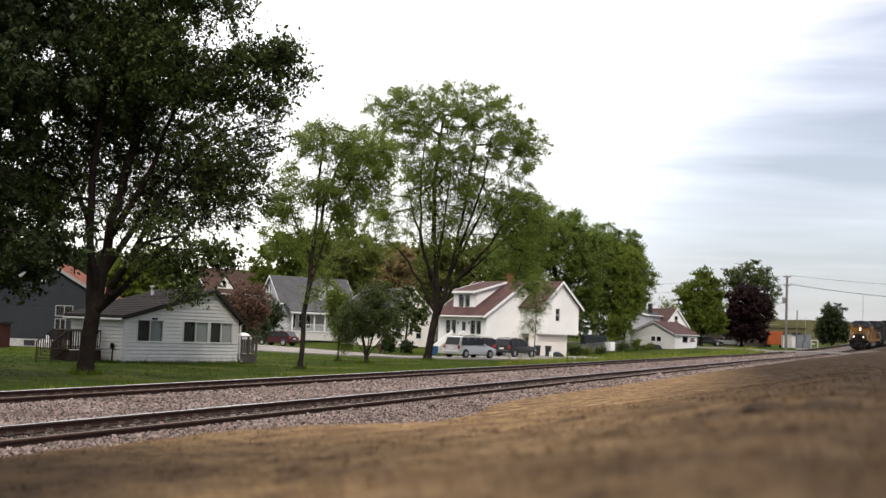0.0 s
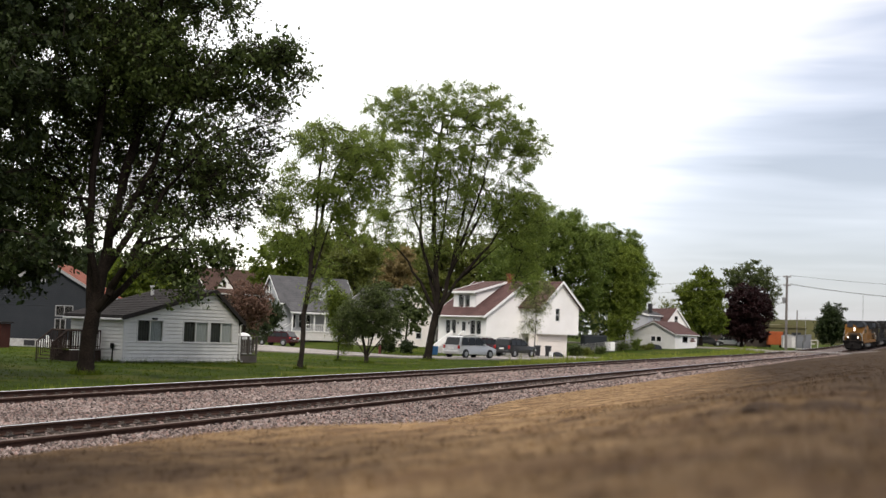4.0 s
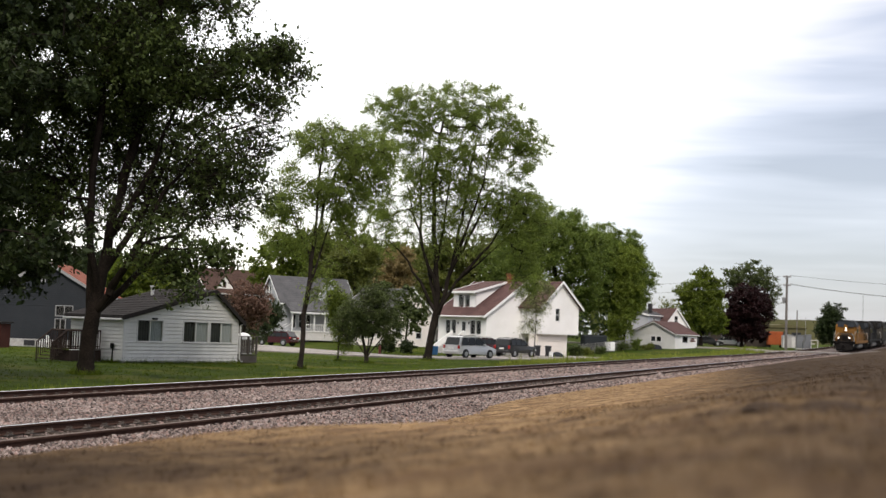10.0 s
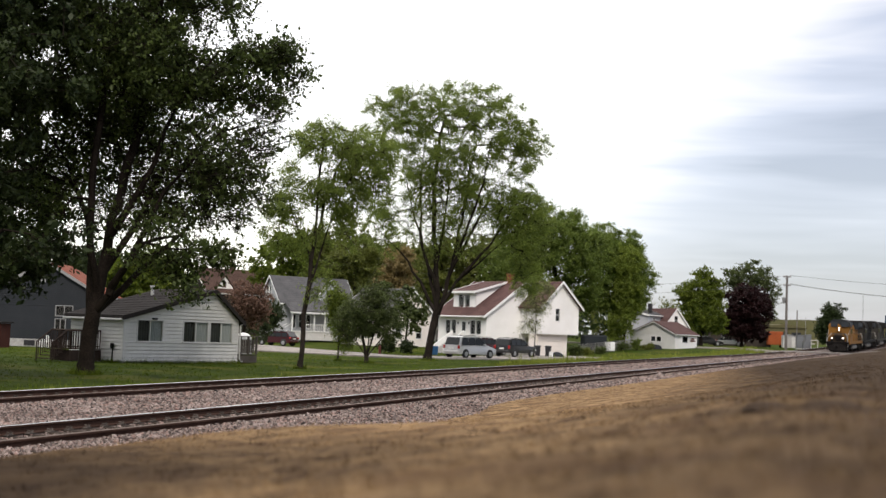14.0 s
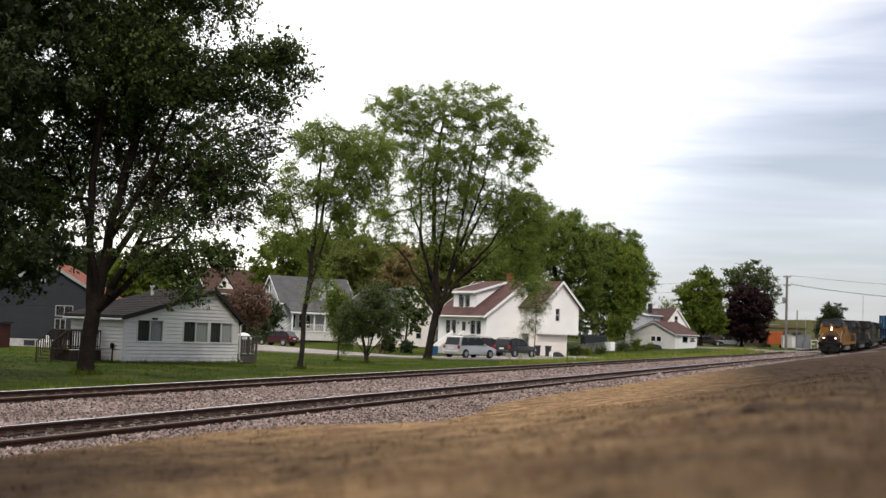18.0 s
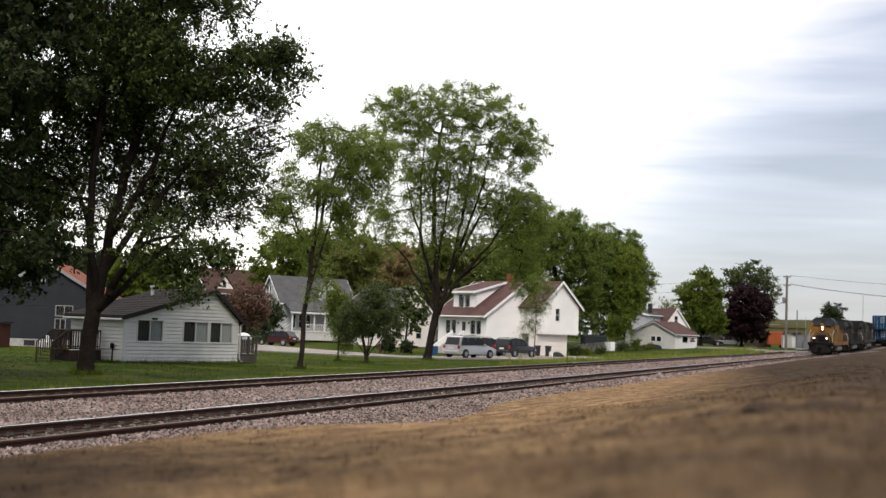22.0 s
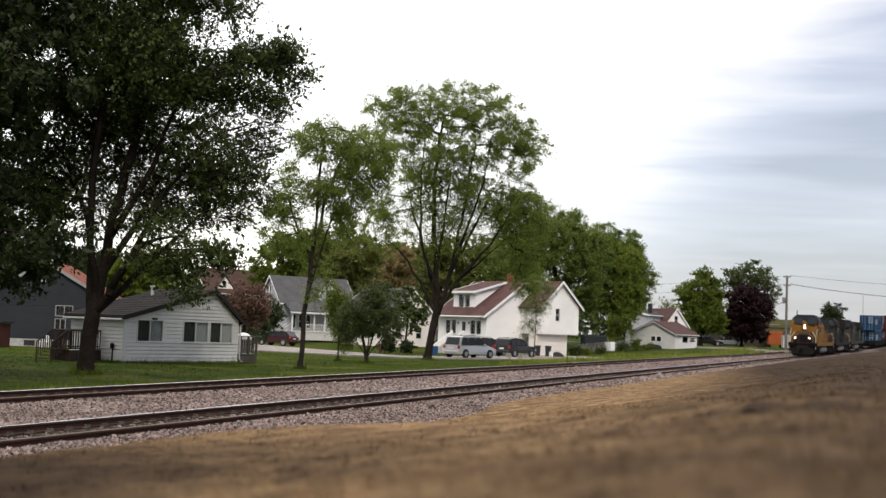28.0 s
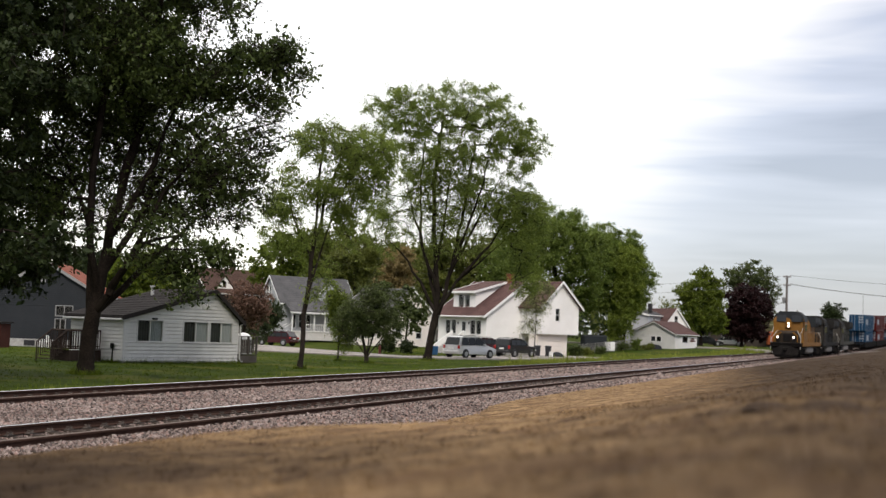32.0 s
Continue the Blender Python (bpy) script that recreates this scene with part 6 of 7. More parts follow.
def locomotive(lead, old=None):
    """A six-axle hood locomotive, front towards +x, z from the rail head."""
    body, top = (M_YEL, M_LGREY) if lead else (old, M_OLDLOCO)
    lo = thing("locomotive", Matrix.Identity(4), "yellow and grey six-axle diesel locomotive with lit headlights" if lead else "dark weathered second diesel locomotive coupled behind the first", "locomotive", group="train")
    wheels = []
    part("frame", Geo().box(-10.9, -1.5, 1.15, 10.9, 1.5, 1.55, 0.04), M_UNDER, lo)
    part("side_sill", Geo().box(-10.4, -1.56, 1.2, 9.6, -1.5, 1.62, 0.01).box(-10.4, 1.5, 1.2, 9.6, 1.56, 1.62, 0.01), body, lo)
    part("fuel_tank", Geo().box(-3.2, -1.4, 0.42, 3.0, 1.4, 1.15, 0.18), M_FTANK, lo, "grey fuel tank")
    hood = [(-0.9, 1.55), (0.9, 1.55), (0.9, 3.55), (0.7, 3.95), (-0.7, 3.95), (-0.9, 3.55)]
    part("engine_hood", Geo().prism(hood, -9.6, 5.2, "x"), body, lo)
    for i in range(9):
        for y in (-0.93, 0.9):
            part("hood_door", Geo().box(-8.6 + 1.5 * i, y, 1.75, -7.3 + 1.5 * i, y + 0.03, 3.4, 0.01), body, lo)
    part("roof_walk", Geo().box(-9.4, -0.72, 3.95, 5.1, 0.72, 4.08, 0.03), top, lo)
    part("radiator", Geo().prism([(-1.35, 3.3), (1.35, 3.3), (1.5, 3.7), (1.45, 4.35), (-1.45, 4.35), (-1.5, 3.7)], -9.4, -4.6, "x"), top, lo)
    for x in (-8.2, -6.4):
        part("roof_fan", Geo().wheel(x, 0, 4.40, 0.68, 0.14, 22, "z"), M_UNDER, lo)
    part("dynamic_brake_hatch", Geo().box(1.6, -1.2, 3.5, 5.0, 1.2, 4.3, 0.1), top, lo)
    part("exhaust_stack", Geo().box(-1.6, -0.35, 4.05, -0.4, 0.35, 4.45, 0.06), M_UNDER, lo)
    # cab and nose
    cabz = [(-1.52, 1.55), (1.52, 1.55), (1.52, 3.72), (1.36, 4.25), (0.9, 4.62), (-0.9, 4.62), (-1.36, 4.25), (-1.52, 3.72)]
    g = Geo()
    rings = []
    for x, k in ((5.2, 0.0), (7.9, 0.0), (8.3, 0.14)):
        rings.append([(x - (0.35 if q > 4 and k else 0), p * (1 - 0.12 * k), q) for p, q in cabz])
    g.loft(rings)
    cab = part("cab", g, body, lo, "yellow cab" if lead else "dark cab")
    part("cab_roof", Geo().prism([(-1.55, 3.68), (-1.39, 4.27), (-0.92, 4.67), (0.92, 4.67), (1.39, 4.27), (1.55, 3.68), (1.5, 3.66), (-1.5, 3.66)], 5.15, 8.12, "x"), top, cab)
    for y0, y1 in ((-1.2, -0.25), (0.25, 1.2)):
        part("windscreen", Geo().prism([(8.335, 3.62), (8.06, 4.34), (8.10, 4.36), (8.375, 3.64)], y0, y1, "y"), M_DGLASS, cab)
    for y in (-1.55, 1.52):
        part("side_window", Geo().box(5.8, y, 2.75, 6.7, y + 0.03, 3.4, 0.01), M_DGLASS, cab)
        part("side_window", Geo().box(6.9, y, 2.75, 7.8, y + 0.03, 3.4, 0.01), M_DGLASS, cab)
    g = Geo()
    nz = []
    for x, w, t in ((8.25, 1.15, 2.75), (9.3, 1.1, 2.68), (9.75, 0.92, 2.5)):
        nz.append([(x, -w, 1.55), (x, w, 1.55), (x, w, t - 0.35), (x, w * 0.75, t), (x, -w * 0.75, t), (x, -w, t - 0.35)])
    g.loft(nz)
    nose = part("nose", g, M_NOSE if lead else body, lo)
    if lead:
        for k in (-1, 1):
            part("nose_wing", Geo().prism([(k * 0.62, 2.62), (k * 1.08, 2.25), (k * 1.08, 1.6), (k * 0.98, 1.6), (k * 0.95, 2.15), (k * 0.5, 2.52)], 9.70, 9.79, "x"), body, nose, "yellow nose edge")
    part("nose_door", Geo().box(9.74, -0.36, 1.65, 9.8, 0.36, 2.4, 0.02), M_UNDER if lead else body, nose)
    # headlights above the windscreen and ditch lights on the front platform
    hl = part("headlight_housing", Geo().box(8.25, -0.28, 3.02, 8.52, 0.28, 3.62, 0.03), body, cab)
    if lead:
        for z in (3.18, 3.46):
            part("headlight", Geo().wheel(8.54, 0, z, 0.10, 0.05, 14, "x"), M_LAMP, cab, "lit twin headlight")
    part("front_platform", Geo().box(9.6, -1.5, 1.2, 10.9, 1.5, 1.5, 0.03), M_UNDER, lo)
    plough = []
    for z, w, x in ((0.10, 0.95, 11.15), (0.35, 1.15, 11.22), (0.8, 1.32, 11.05), (1.25, 1.42, 10.92)):
        plough.append([(9.95, -w, z), (x - 0.45, -w, z), (x, -w * 0.35, z), (x, w * 0.35, z), (x - 0.45, w, z), (9.95, w, z)])
    part("pilot", Geo().loft(plough), M_UNDER, lo, "black snow plough")
    part("coupler", Geo().box(10.9, -0.18, 0.75, 11.75, 0.18, 1.05, 0.04), M_UNDER, lo)
    part("coupler", Geo().box(-11.75, -0.18, 0.75, -10.9, 0.18, 1.05, 0.04), M_UNDER, lo)
    if lead:
        for y in (-0.76, 0.76):
            part("ditch_light_box", Geo().box(10.55, y - 0.18, 1.46, 10.85, y + 0.18, 2.24, 0.03), M_UNDER, lo)
            part("ditch_light", Geo().wheel(10.87, y, 2.06, 0.10, 0.05, 14, "x"), M_DITCH, lo, "lit ditch light")
    for y in (-1.44, 1.44):
        g = Geo()
        g.tube([(10.85, y, 1.5), (10.85, y, 2.5), (9.9, y * 0.97, 2.55), (8.6, y, 3.1)], 0.028, 5)
        part("handrail", g, M_PRAIL if lead else M_UNDER, lo)
        part("stair_rail", Geo().tube([(9.2, y * 0.66, 2.75), (10.3, y * 0.97, 2.0), (10.95, y, 0.9)], 0.035, 5), M_PRAIL, lo, "pale grab rail")
        part("stair_rail", Geo().tube([(-10.2, y, 2.7), (-11.0, y, 1.2)], 0.035, 5), M_PRAIL, lo, "pale grab rail")
        g = Geo()
        g.tube([(5.0, y, 2.65), (-10.4, y, 2.65)], 0.025, 5)
        for i in range(8):
            g.tube([(4.6 - 2.1 * i, y, 1.5), (4.6 - 2.1 * i, y, 2.65)], 0.022, 5)
        part("handrail", g, M_YEL if lead else M_UNDER, lo)
        for x in (9.7, -10.6):
            g = Geo()
            for k in range(4):
                g.box(x, y - 0.25 if y > 0 else y - 0.05, 0.35 + 0.28 * k, x + 0.55, y + 0.05 if y > 0 else y + 0.25, 0.39 + 0.28 * k)
            g.box(x, y - 0.02, 0.3, x + 0.04, y + 0.02, 1.5).box(x + 0.52, y - 0.02, 0.3, x + 0.56, y + 0.02, 1.5)
            part("steps", g, M_UNDER, lo)
    part("horn", Geo().tube([(7.0, 0.4, 4.6), (7.7, 0.4, 4.6)], [0.05, 0.11], 8).tube([(7.1, 0.1, 4.6), (7.7, 0.1, 4.6)], [0.05, 0.11], 8), M_STEEL, cab)
    part("antenna", Geo().box(5.8, -0.4, 4.48, 6.3, 0.4, 4.6, 0.03), M_STEEL, cab)
    wheels += bogie(lo, 6.6, 0.53, 3, 1.85, 5.2) + bogie(lo, -6.8, 0.53, 3, 1.85, 5.2)
    return lo, wheels


def container(parent, x0, x1, z0, z1, material, name="container", marks=True):
    """A corrugated steel box with corner posts, doors and plain mark bars."""
    g = Geo()
    g.box(x0, -1.2, z0, x1, 1.2, z1, 0.03)
    c = part(name, g, material, parent)
    n = 36
    gs = Geo()
    for y, k in ((-1.2, -1), (1.2, 1)):
        for i in range(n):
            a = x0 + 0.25 + (x1 - x0 - 0.5) * i / n
            gs.box(a, y if k > 0 else y - 0.03, z0 + 0.15, a + (x1 - x0) / n * 0.5, y + 0.03 if k > 0 else y, z1 - 0.15)
    part("corrugation", gs, material, c)["kind"] = "stuff"
    for x in (x0, x1 - 0.16):
        for y in (-1.235, 1.075):
            part("corner_post", Geo().box(x, y, z0, x + 0.16, y + 0.16, z1, 0.01), material, c)
    ge = Geo()
    for y in (-0.8, -0.35, 0.35, 0.8):
        ge.tube([(x1 + 0.04, y, z0 + 0.1), (x1 + 0.04, y, z1 - 0.1)], 0.03, 5)
    part("door_bars", ge, M_STEEL, c)
    if marks:
        for y in (-1.245, 1.235):
            part("mark", Geo().box(x1 - 4.6, y, z1 - 1.6, x1 - 1.4, y + 0.01, z1 - 0.7), M_CWHT, c, "plain white mark")
        for i in range(3):
            part("mark", Geo().box(x1 + 0.002, 0.2, z1 - 0.5 - 0.42 * i, x1 + 0.02, 1.0, z1 - 0.28 - 0.42 * i), M_CWHT, c, "plain white lettering bars")
    return c


def well_car(lower, upper, long_top):
    w = thing("well_car", Matrix.Identity(4), "low container well wagon carrying two stacked containers", "rail wagon", group="train")
    L = 9.0
    part("side_beam", Geo().box(-L, -1.5, 0.45, L, -1.38, 1.25, 0.03).box(-L, 1.38, 0.45, L, 1.5, 1.25, 0.03), M_UNDER, w)
    part("floor", Geo().box(-L + 1.6, -1.38, 0.3, L - 1.6, 1.38, 0.42, 0.02), M_UNDER, w)
    for x in (-L, L - 1.6):
        part("end_platform", Geo().box(x, -1.45, 1.0, x + 1.6, 1.45, 1.3, 0.04), M_UNDER, w)
    for x in (-L - 0.7, L):
        part("coupler", Geo().box(x, -0.15, 0.75, x + 0.7, 0.15, 1.0, 0.03), M_UNDER, w)
    wheels = bogie(w, L - 0.8, 0.46, 2, 1.7, 2.9) + bogie(w, -L + 0.8, 0.46, 2, 1.7, 2.9)
    return w, wheels


def build_train():
    out = []
    l1, w1 = locomotive(True)
    out.append((l1, 0.0 + 0.0, 6.7, w1))
    l2, w2 = locomotive(False, M_OLDLOCO)
    out.append((l2, 22.9, 6.7, w2))
    l3, w3 = locomotive(False, M_OLDLOCO2)
    out.append((l3, 45.8, 6.7, w3))
    pos = 45.8 + 11.5 + 27.0
    loads = [(M_CBLUE, M_CBLUE), (M_CRED, M_CRED), (M_CBLUE, M_CRED), (M_CWHT, M_CBLUE), (M_CRED, M_CBLUE), (M_CBLUE, M_CBLUE)]
    labs = {M_CBLUE: "blue corrugated steel shipping container", M_CRED: "red corrugated steel shipping container", M_CWHT: "white corrugated steel shipping container"}
    for lo, up in loads:
        wc, ww = well_car(lo, up, False)
        out.append((wc, pos, 8.2, ww))
        for mt, z0, z1, x0, x1 in ((lo, 0.44, 3.04, -6.1, 6.1), (up, 3.06, 5.66, -7.3, 7.3)):
            c = thing("shipping_container", Matrix.Identity(4), labs[mt] + (" in a well wagon" if z0 < 1 else " stacked on another"), "container", group="containers on the train")
            container(c, x0, x1, z0, z1, mt, "box")
            out.append((c, pos, 8.2, []))
        pos += 19.5
    return out


M_PRAIL = mat("dusty_white_rail_paint", (0.34, 0.32, 0.29), (0.26, 0.245, 0.22), 0.6, scale=2, fine=20, bump=0.05, spec=0.1)
M_FTANK = mat("dusty_grey_tank", (0.13, 0.125, 0.12), (0.19, 0.18, 0.17), 0.7, scale=1.2, fine=14, bump=0.1)
TRAIN = build_train()


def train_pose(t, back, half):
    """The pose of a vehicle whose middle runs back metres behind the leading one's middle."""
    s = head_s(t) + 8.4 + back
    xa, ya, _ = line(s - half)
    xb, yb, _ = line(s + half)
    za, zb = rail_z(s - half), rail_z(s + half)
    yaw = math.degrees(math.atan2(ya - yb, xa - xb))
    pitch = -math.degrees(math.atan2(za - zb, 2 * half))
    return pose((xa + xb) / 2, (ya + yb) / 2, (za + zb) / 2, 0, pitch, yaw)


def motions():
    for ob, back, half, wheels in TRAIN:
        walk(ob, [(t, train_pose(t, back, half)) for t in range(0, 33, 2)])
        for w, r in wheels:
            rows = []
            base = w.location.copy()
            for k in range(241):
                t = min(32.0, k * 4 / 30)
                rows.append((t, Matrix.Translation(base) @ Matrix.Rotation((head_s(0) - head_s(t)) / r, 4, "Y")))
            walk(w, rows)
    # the near trees rock a little in the wind
    for i, th in enumerate(SWAY):
        for ob in th.children:
            if ob.name.startswith(("crown", "branchwork")):
                rows = []
                for t in range(0, 33):
                    a = 0.16 * math.sin(t * 1.15 + i * 1.7) + 0.10 * math.sin(t * 0.47 + i)
                    b = 0.08 * math.sin(t * 0.83 + i * 0.6)
                    rows.append((t, pose(0, 0, 0, b, a, 0)))
                walk(ob, rows)

# ---- vehicles, fences, poles and small things ----


def cam_xy(px, d):
    """Plan position d metres ahead of the standpoint on the bearing of a column."""
    X = (px - 784) / 2300 * d
    b = radians(18.66)
    return -math.sin(b) * d + math.cos(b) * X, math.cos(b) * d + math.sin(b) * X


def skin(profile, half, rounds=((1.0, 0.94), (0.97, 0.975), (0.88, 1.0))):
    """A car body: a side outline (x, z) carried across its width, drawn in towards the sides."""
    g = Geo()
    cx = sum(p[0] for p in profile) / len(profile)
    zs = [p[1] for p in profile]
    cz = (min(zs) + max(zs)) / 2
    rings = []
    for side in (-1, 1):
        seq = rounds if side < 0 else tuple(reversed(rounds))
        for w, k in seq:
            rings.append([(cx + (x - cx) * k, side * half * w, cz + (z - cz) * k) for x, z in profile])
    g.loft(rings)
    return g


def car(name, m, label, paint, L=4.8, Wd=1.85, H=1.7, style="van"):
    c = thing(name, m, label, "car")
    h = L / 2
    b = 0.30
    belt = {"van": 1.05, "suv": 1.08, "wagon": 0.95, "sedan": 0.92}[style]
    if style == "van":
        top = [(-h + 0.12, belt), (-h + 0.32, H - 0.1), (-h + 0.7, H), (h - 2.35, H - 0.02), (h - 1.15, belt + 0.04)]
        low = [(-h + 0.05, b), (-h, 0.55), (-h + 0.1, belt), (h - 1.15, belt + 0.04), (h - 0.35, belt - 0.17), (h - 0.03, 0.70), (h, 0.42), (h - 0.1, b - 0.04)]
    elif style == "suv":
        top = [(-h + 0.08, belt), (-h + 0.25, H - 0.1), (-h + 0.55, H), (h - 2.5, H - 0.02), (h - 1.6, belt + 0.02)]
        low = [(-h + 0.05, b + 0.08), (-h, 0.6), (-h + 0.06, belt), (h - 1.6, belt + 0.02), (h - 0.25, belt - 0.06), (h, 0.8), (h, 0.48), (h - 0.1, b + 0.05)]
    else:
        top = [(-h + 0.15, belt), (-h + 0.6, H - 0.06), (-h + 1.2, H), (h - 2.3, H - 0.03), (h - 1.45, belt + 0.02)] if style == "wagon" else [(-h + 0.75, belt), (-h + 1.35, H - 0.05), (-h + 1.9, H), (h - 2.3, H - 0.02), (h - 1.35, belt)]
        low = [(-h + 0.05, b), (-h, 0.5), (-h + 0.08, belt), (h - 1.45, belt), (h - 0.3, belt - 0.17), (h, 0.62), (h, 0.4), (h - 0.1, b)]
    body = part("body", skin(low, Wd / 2), paint, c, smooth=True)
    cabin = part("cabin", skin(top + [(h - 1.15, belt - 0.1), (-h + 0.3, belt - 0.1)], Wd / 2 * 0.93, ((0.86, 1.0), (0.95, 0.97), (0.7, 1.0))), paint, c, smooth=True)
    # side glass, three lights a side, and the screens
    x0, x1 = -h + 0.42, h - 1.75
    for y, k in ((-Wd / 2 * 0.9, -1), (Wd / 2 * 0.9, 1)):
        n = 3
        for i in range(n):
            a = x0 + (x1 - x0) * i / n + 0.04
            e = x0 + (x1 - x0) * (i + 1) / n - 0.04
            lean = 0.38 if i == n - 1 else 0.0
            g = Geo()
            ztop = H - 0.14
            yy = [y + k * 0.015, y - k * 0.10]
            g.add([(a, yy[0], belt + 0.05), (e + lean, yy[0], belt + 0.05), (e - lean * 0.3, yy[1], ztop), (a + (0.12 if i == 0 else 0), yy[1], ztop),
                   (a, yy[0] - k * 0.03, belt + 0.05), (e + lean, yy[0] - k * 0.03, belt + 0.05), (e - lean * 0.3, yy[1] - k * 0.03, ztop), (a + (0.12 if i == 0 else 0), yy[1] - k * 0.03, ztop)],
                  [(0, 1, 2, 3), (7, 6, 5, 4), (0, 4, 5, 1), (1, 5, 6, 2), (2, 6, 7, 3), (3, 7, 4, 0)])
            part("side_window", g, M_DGLASS, c)
    rx0, rz0, rx1, rz1 = top[0][0], belt + 0.06, top[1][0], top[1][1] - 0.03
    g = Geo()
    w0, w1 = Wd * 0.40, Wd * 0.36
    g.add([(rx0 - 0.03, -w0, rz0), (rx0 - 0.03, w0, rz0), (rx1 - 0.03, w1, rz1), (rx1 - 0.03, -w1, rz1), (rx0 + 0.05, -w0, rz0), (rx0 + 0.05, w0, rz0), (rx1 + 0.05, w1, rz1), (rx1 + 0.05, -w1, rz1)],
          [(0, 1, 2, 3), (7, 6, 5, 4), (0, 4, 5, 1), (1, 5, 6, 2), (2, 6, 7, 3), (3, 7, 4, 0)])
    part("rear_window", g, M_DGLASS, c)
    fx0, fz0, fx1, fz1 = top[-1][0], belt + 0.08, top[-2][0], H - 0.1
    g = Geo()
    g.add([(fx0 + 0.03, -w0, fz0), (fx0 + 0.03, w0, fz0), (fx1 + 0.05, w1, fz1), (fx1 + 0.05, -w1, fz1), (fx0 - 0.06, -w0, fz0), (fx0 - 0.06, w0, fz0), (fx1 - 0.04, w1, fz1), (fx1 - 0.04, -w1, fz1)],
          [(0, 1, 2, 3), (7, 6, 5, 4), (0, 4, 5, 1), (1, 5, 6, 2), (2, 6, 7, 3), (3, 7, 4, 0)])
    part("windscreen", g, M_DGLASS, c)
    part("rear_bumper", Geo().box(-h - 0.06, -Wd * 0.46, 0.38, -h + 0.12, Wd * 0.46, 0.62, 0.05), paint, c)
    part("front_bumper", Geo().box(h - 0.14, -Wd * 0.46, 0.34, h + 0.05, Wd * 0.46, 0.58, 0.05), paint, c)
    part("number_plate", Geo().box(-h - 0.03, -0.26, 0.72, -h + 0.02, 0.26, 0.86), M_CURT, c)
    for y in (-Wd * 0.43, Wd * 0.43):
        part("tail_lamp", Geo().box(-h - 0.02, y - 0.09, 0.78, -h + 0.16, y + 0.09, belt + 0.02, 0.02), M_TAIL, c, "red tail lamp")
        part("head_lamp", Geo().box(h - 0.3, y - 0.14, 0.62, h - 0.02, y + 0.1, 0.78, 0.03), M_GLASSL, c)
        part("door_mirror", Geo().box(h - 1.75, y * 1.16 - 0.1, belt + 0.02, h - 1.6, y * 1.16 + 0.1, belt + 0.18, 0.03), paint, c)
    for x in (-h + 0.85, h - 0.92):
        for y in (-Wd / 2 + 0.05, Wd / 2 - 0.05):
            part("wheel_arch", Geo().wheel(x, y, 0.36, 0.40, 0.20, 22), M_BLACK, c)
            w = part("wheel", Geo().wheel(0, 0, 0, 0.335, 0.22, 22), M_TYRE, c, smooth=True, m=pose(x, y, 0.335))
            k = -1 if y < 0 else 1
            part("rim", Geo().wheel(0, k * 0.11, 0, 0.21, 0.05, 16), M_RIM, w, "alloy rim")
    for y in (-Wd * 0.33, Wd * 0.33):
        part("roof_rail", Geo().tube([(-h + 0.7, y, H + 0.05), (h - 2.5, y, H + 0.05)], 0.02, 5), M_BLACK, c)
    return c


M_GLASSL = mat("clear_lamp_lens", (0.55, 0.56, 0.57), (0.48, 0.49, 0.50), 0.15, 0.3, scale=3, fine=20, bump=0)


def build_cars():
    g = 0.09
    x, y = cam_xy(838, 115)
    car("minivan", pose(x, y, g, 0, 0, 66.0), "silver minivan parked on the pale lane by the white house", M_SILVER, 5.0, 1.98, 1.88, "van")
    x, y = cam_xy(869, 133)
    car("estate_car", pose(x, y, g, 0, 0, 66.0), "dark plum sport utility car parked behind the silver minivan", M_PLUM, 4.7, 1.85, 1.75, "suv")
    x, y = cam_xy(918, 128)
    car("utility_car", pose(x, y, g, 0, 0, 72.0), "black sport utility car parked in front of the garage", M_BLKCAR, 4.8, 1.9, 1.80, "suv")
    x, y = cam_xy(497, 144)
    car("minivan", pose(x, y, g, 0, 0, 172.0), "dark red minivan parked on the lane by the grey house", M_MAROON, 4.6, 1.85, 1.6, "wagon")
    x, y = cam_xy(1258, 212)
    car("saloon_car", pose(x, y, lawn_z(y) + 0.02, 0, 0, 20.0), "black car parked under the street trees", M_BLKCAR, 4.6, 1.85, 1.5, "sedan")
    x, y = cam_xy(1296, 222)
    car("saloon_car", pose(x, y, lawn_z(y) + 0.02, 0, 0, 12.0), "pale car parked under the street trees", M_SILVER, 4.6, 1.85, 1.5, "sedan")


build_cars()


def railing(parent, p, q, z0, h, step, material, cap=True):
    p, q = Vector(p), Vector(q)
    n = max(1, int((q - p).length / step))
    for i in range(n + 1):
        a = p + (q - p) * i / n
        r = 0.05 if i % 5 == 0 else 0.022
        part("post" if r > 0.03 else "baluster", Geo().box(a.x - r, a.y - r, a.z + z0, a.x + r, a.y + r, a.z + z0 + h), material, parent)
    part("handrail", Geo().tube([(p.x, p.y, p.z + z0 + h), (q.x, q.y, q.z + z0 + h)], 0.05, 4), material, parent)
    part("bottom_rail", Geo().tube([(p.x, p.y, p.z + z0 + 0.12), (q.x, q.y, q.z + z0 + 0.12)], 0.03, 4), material, parent)


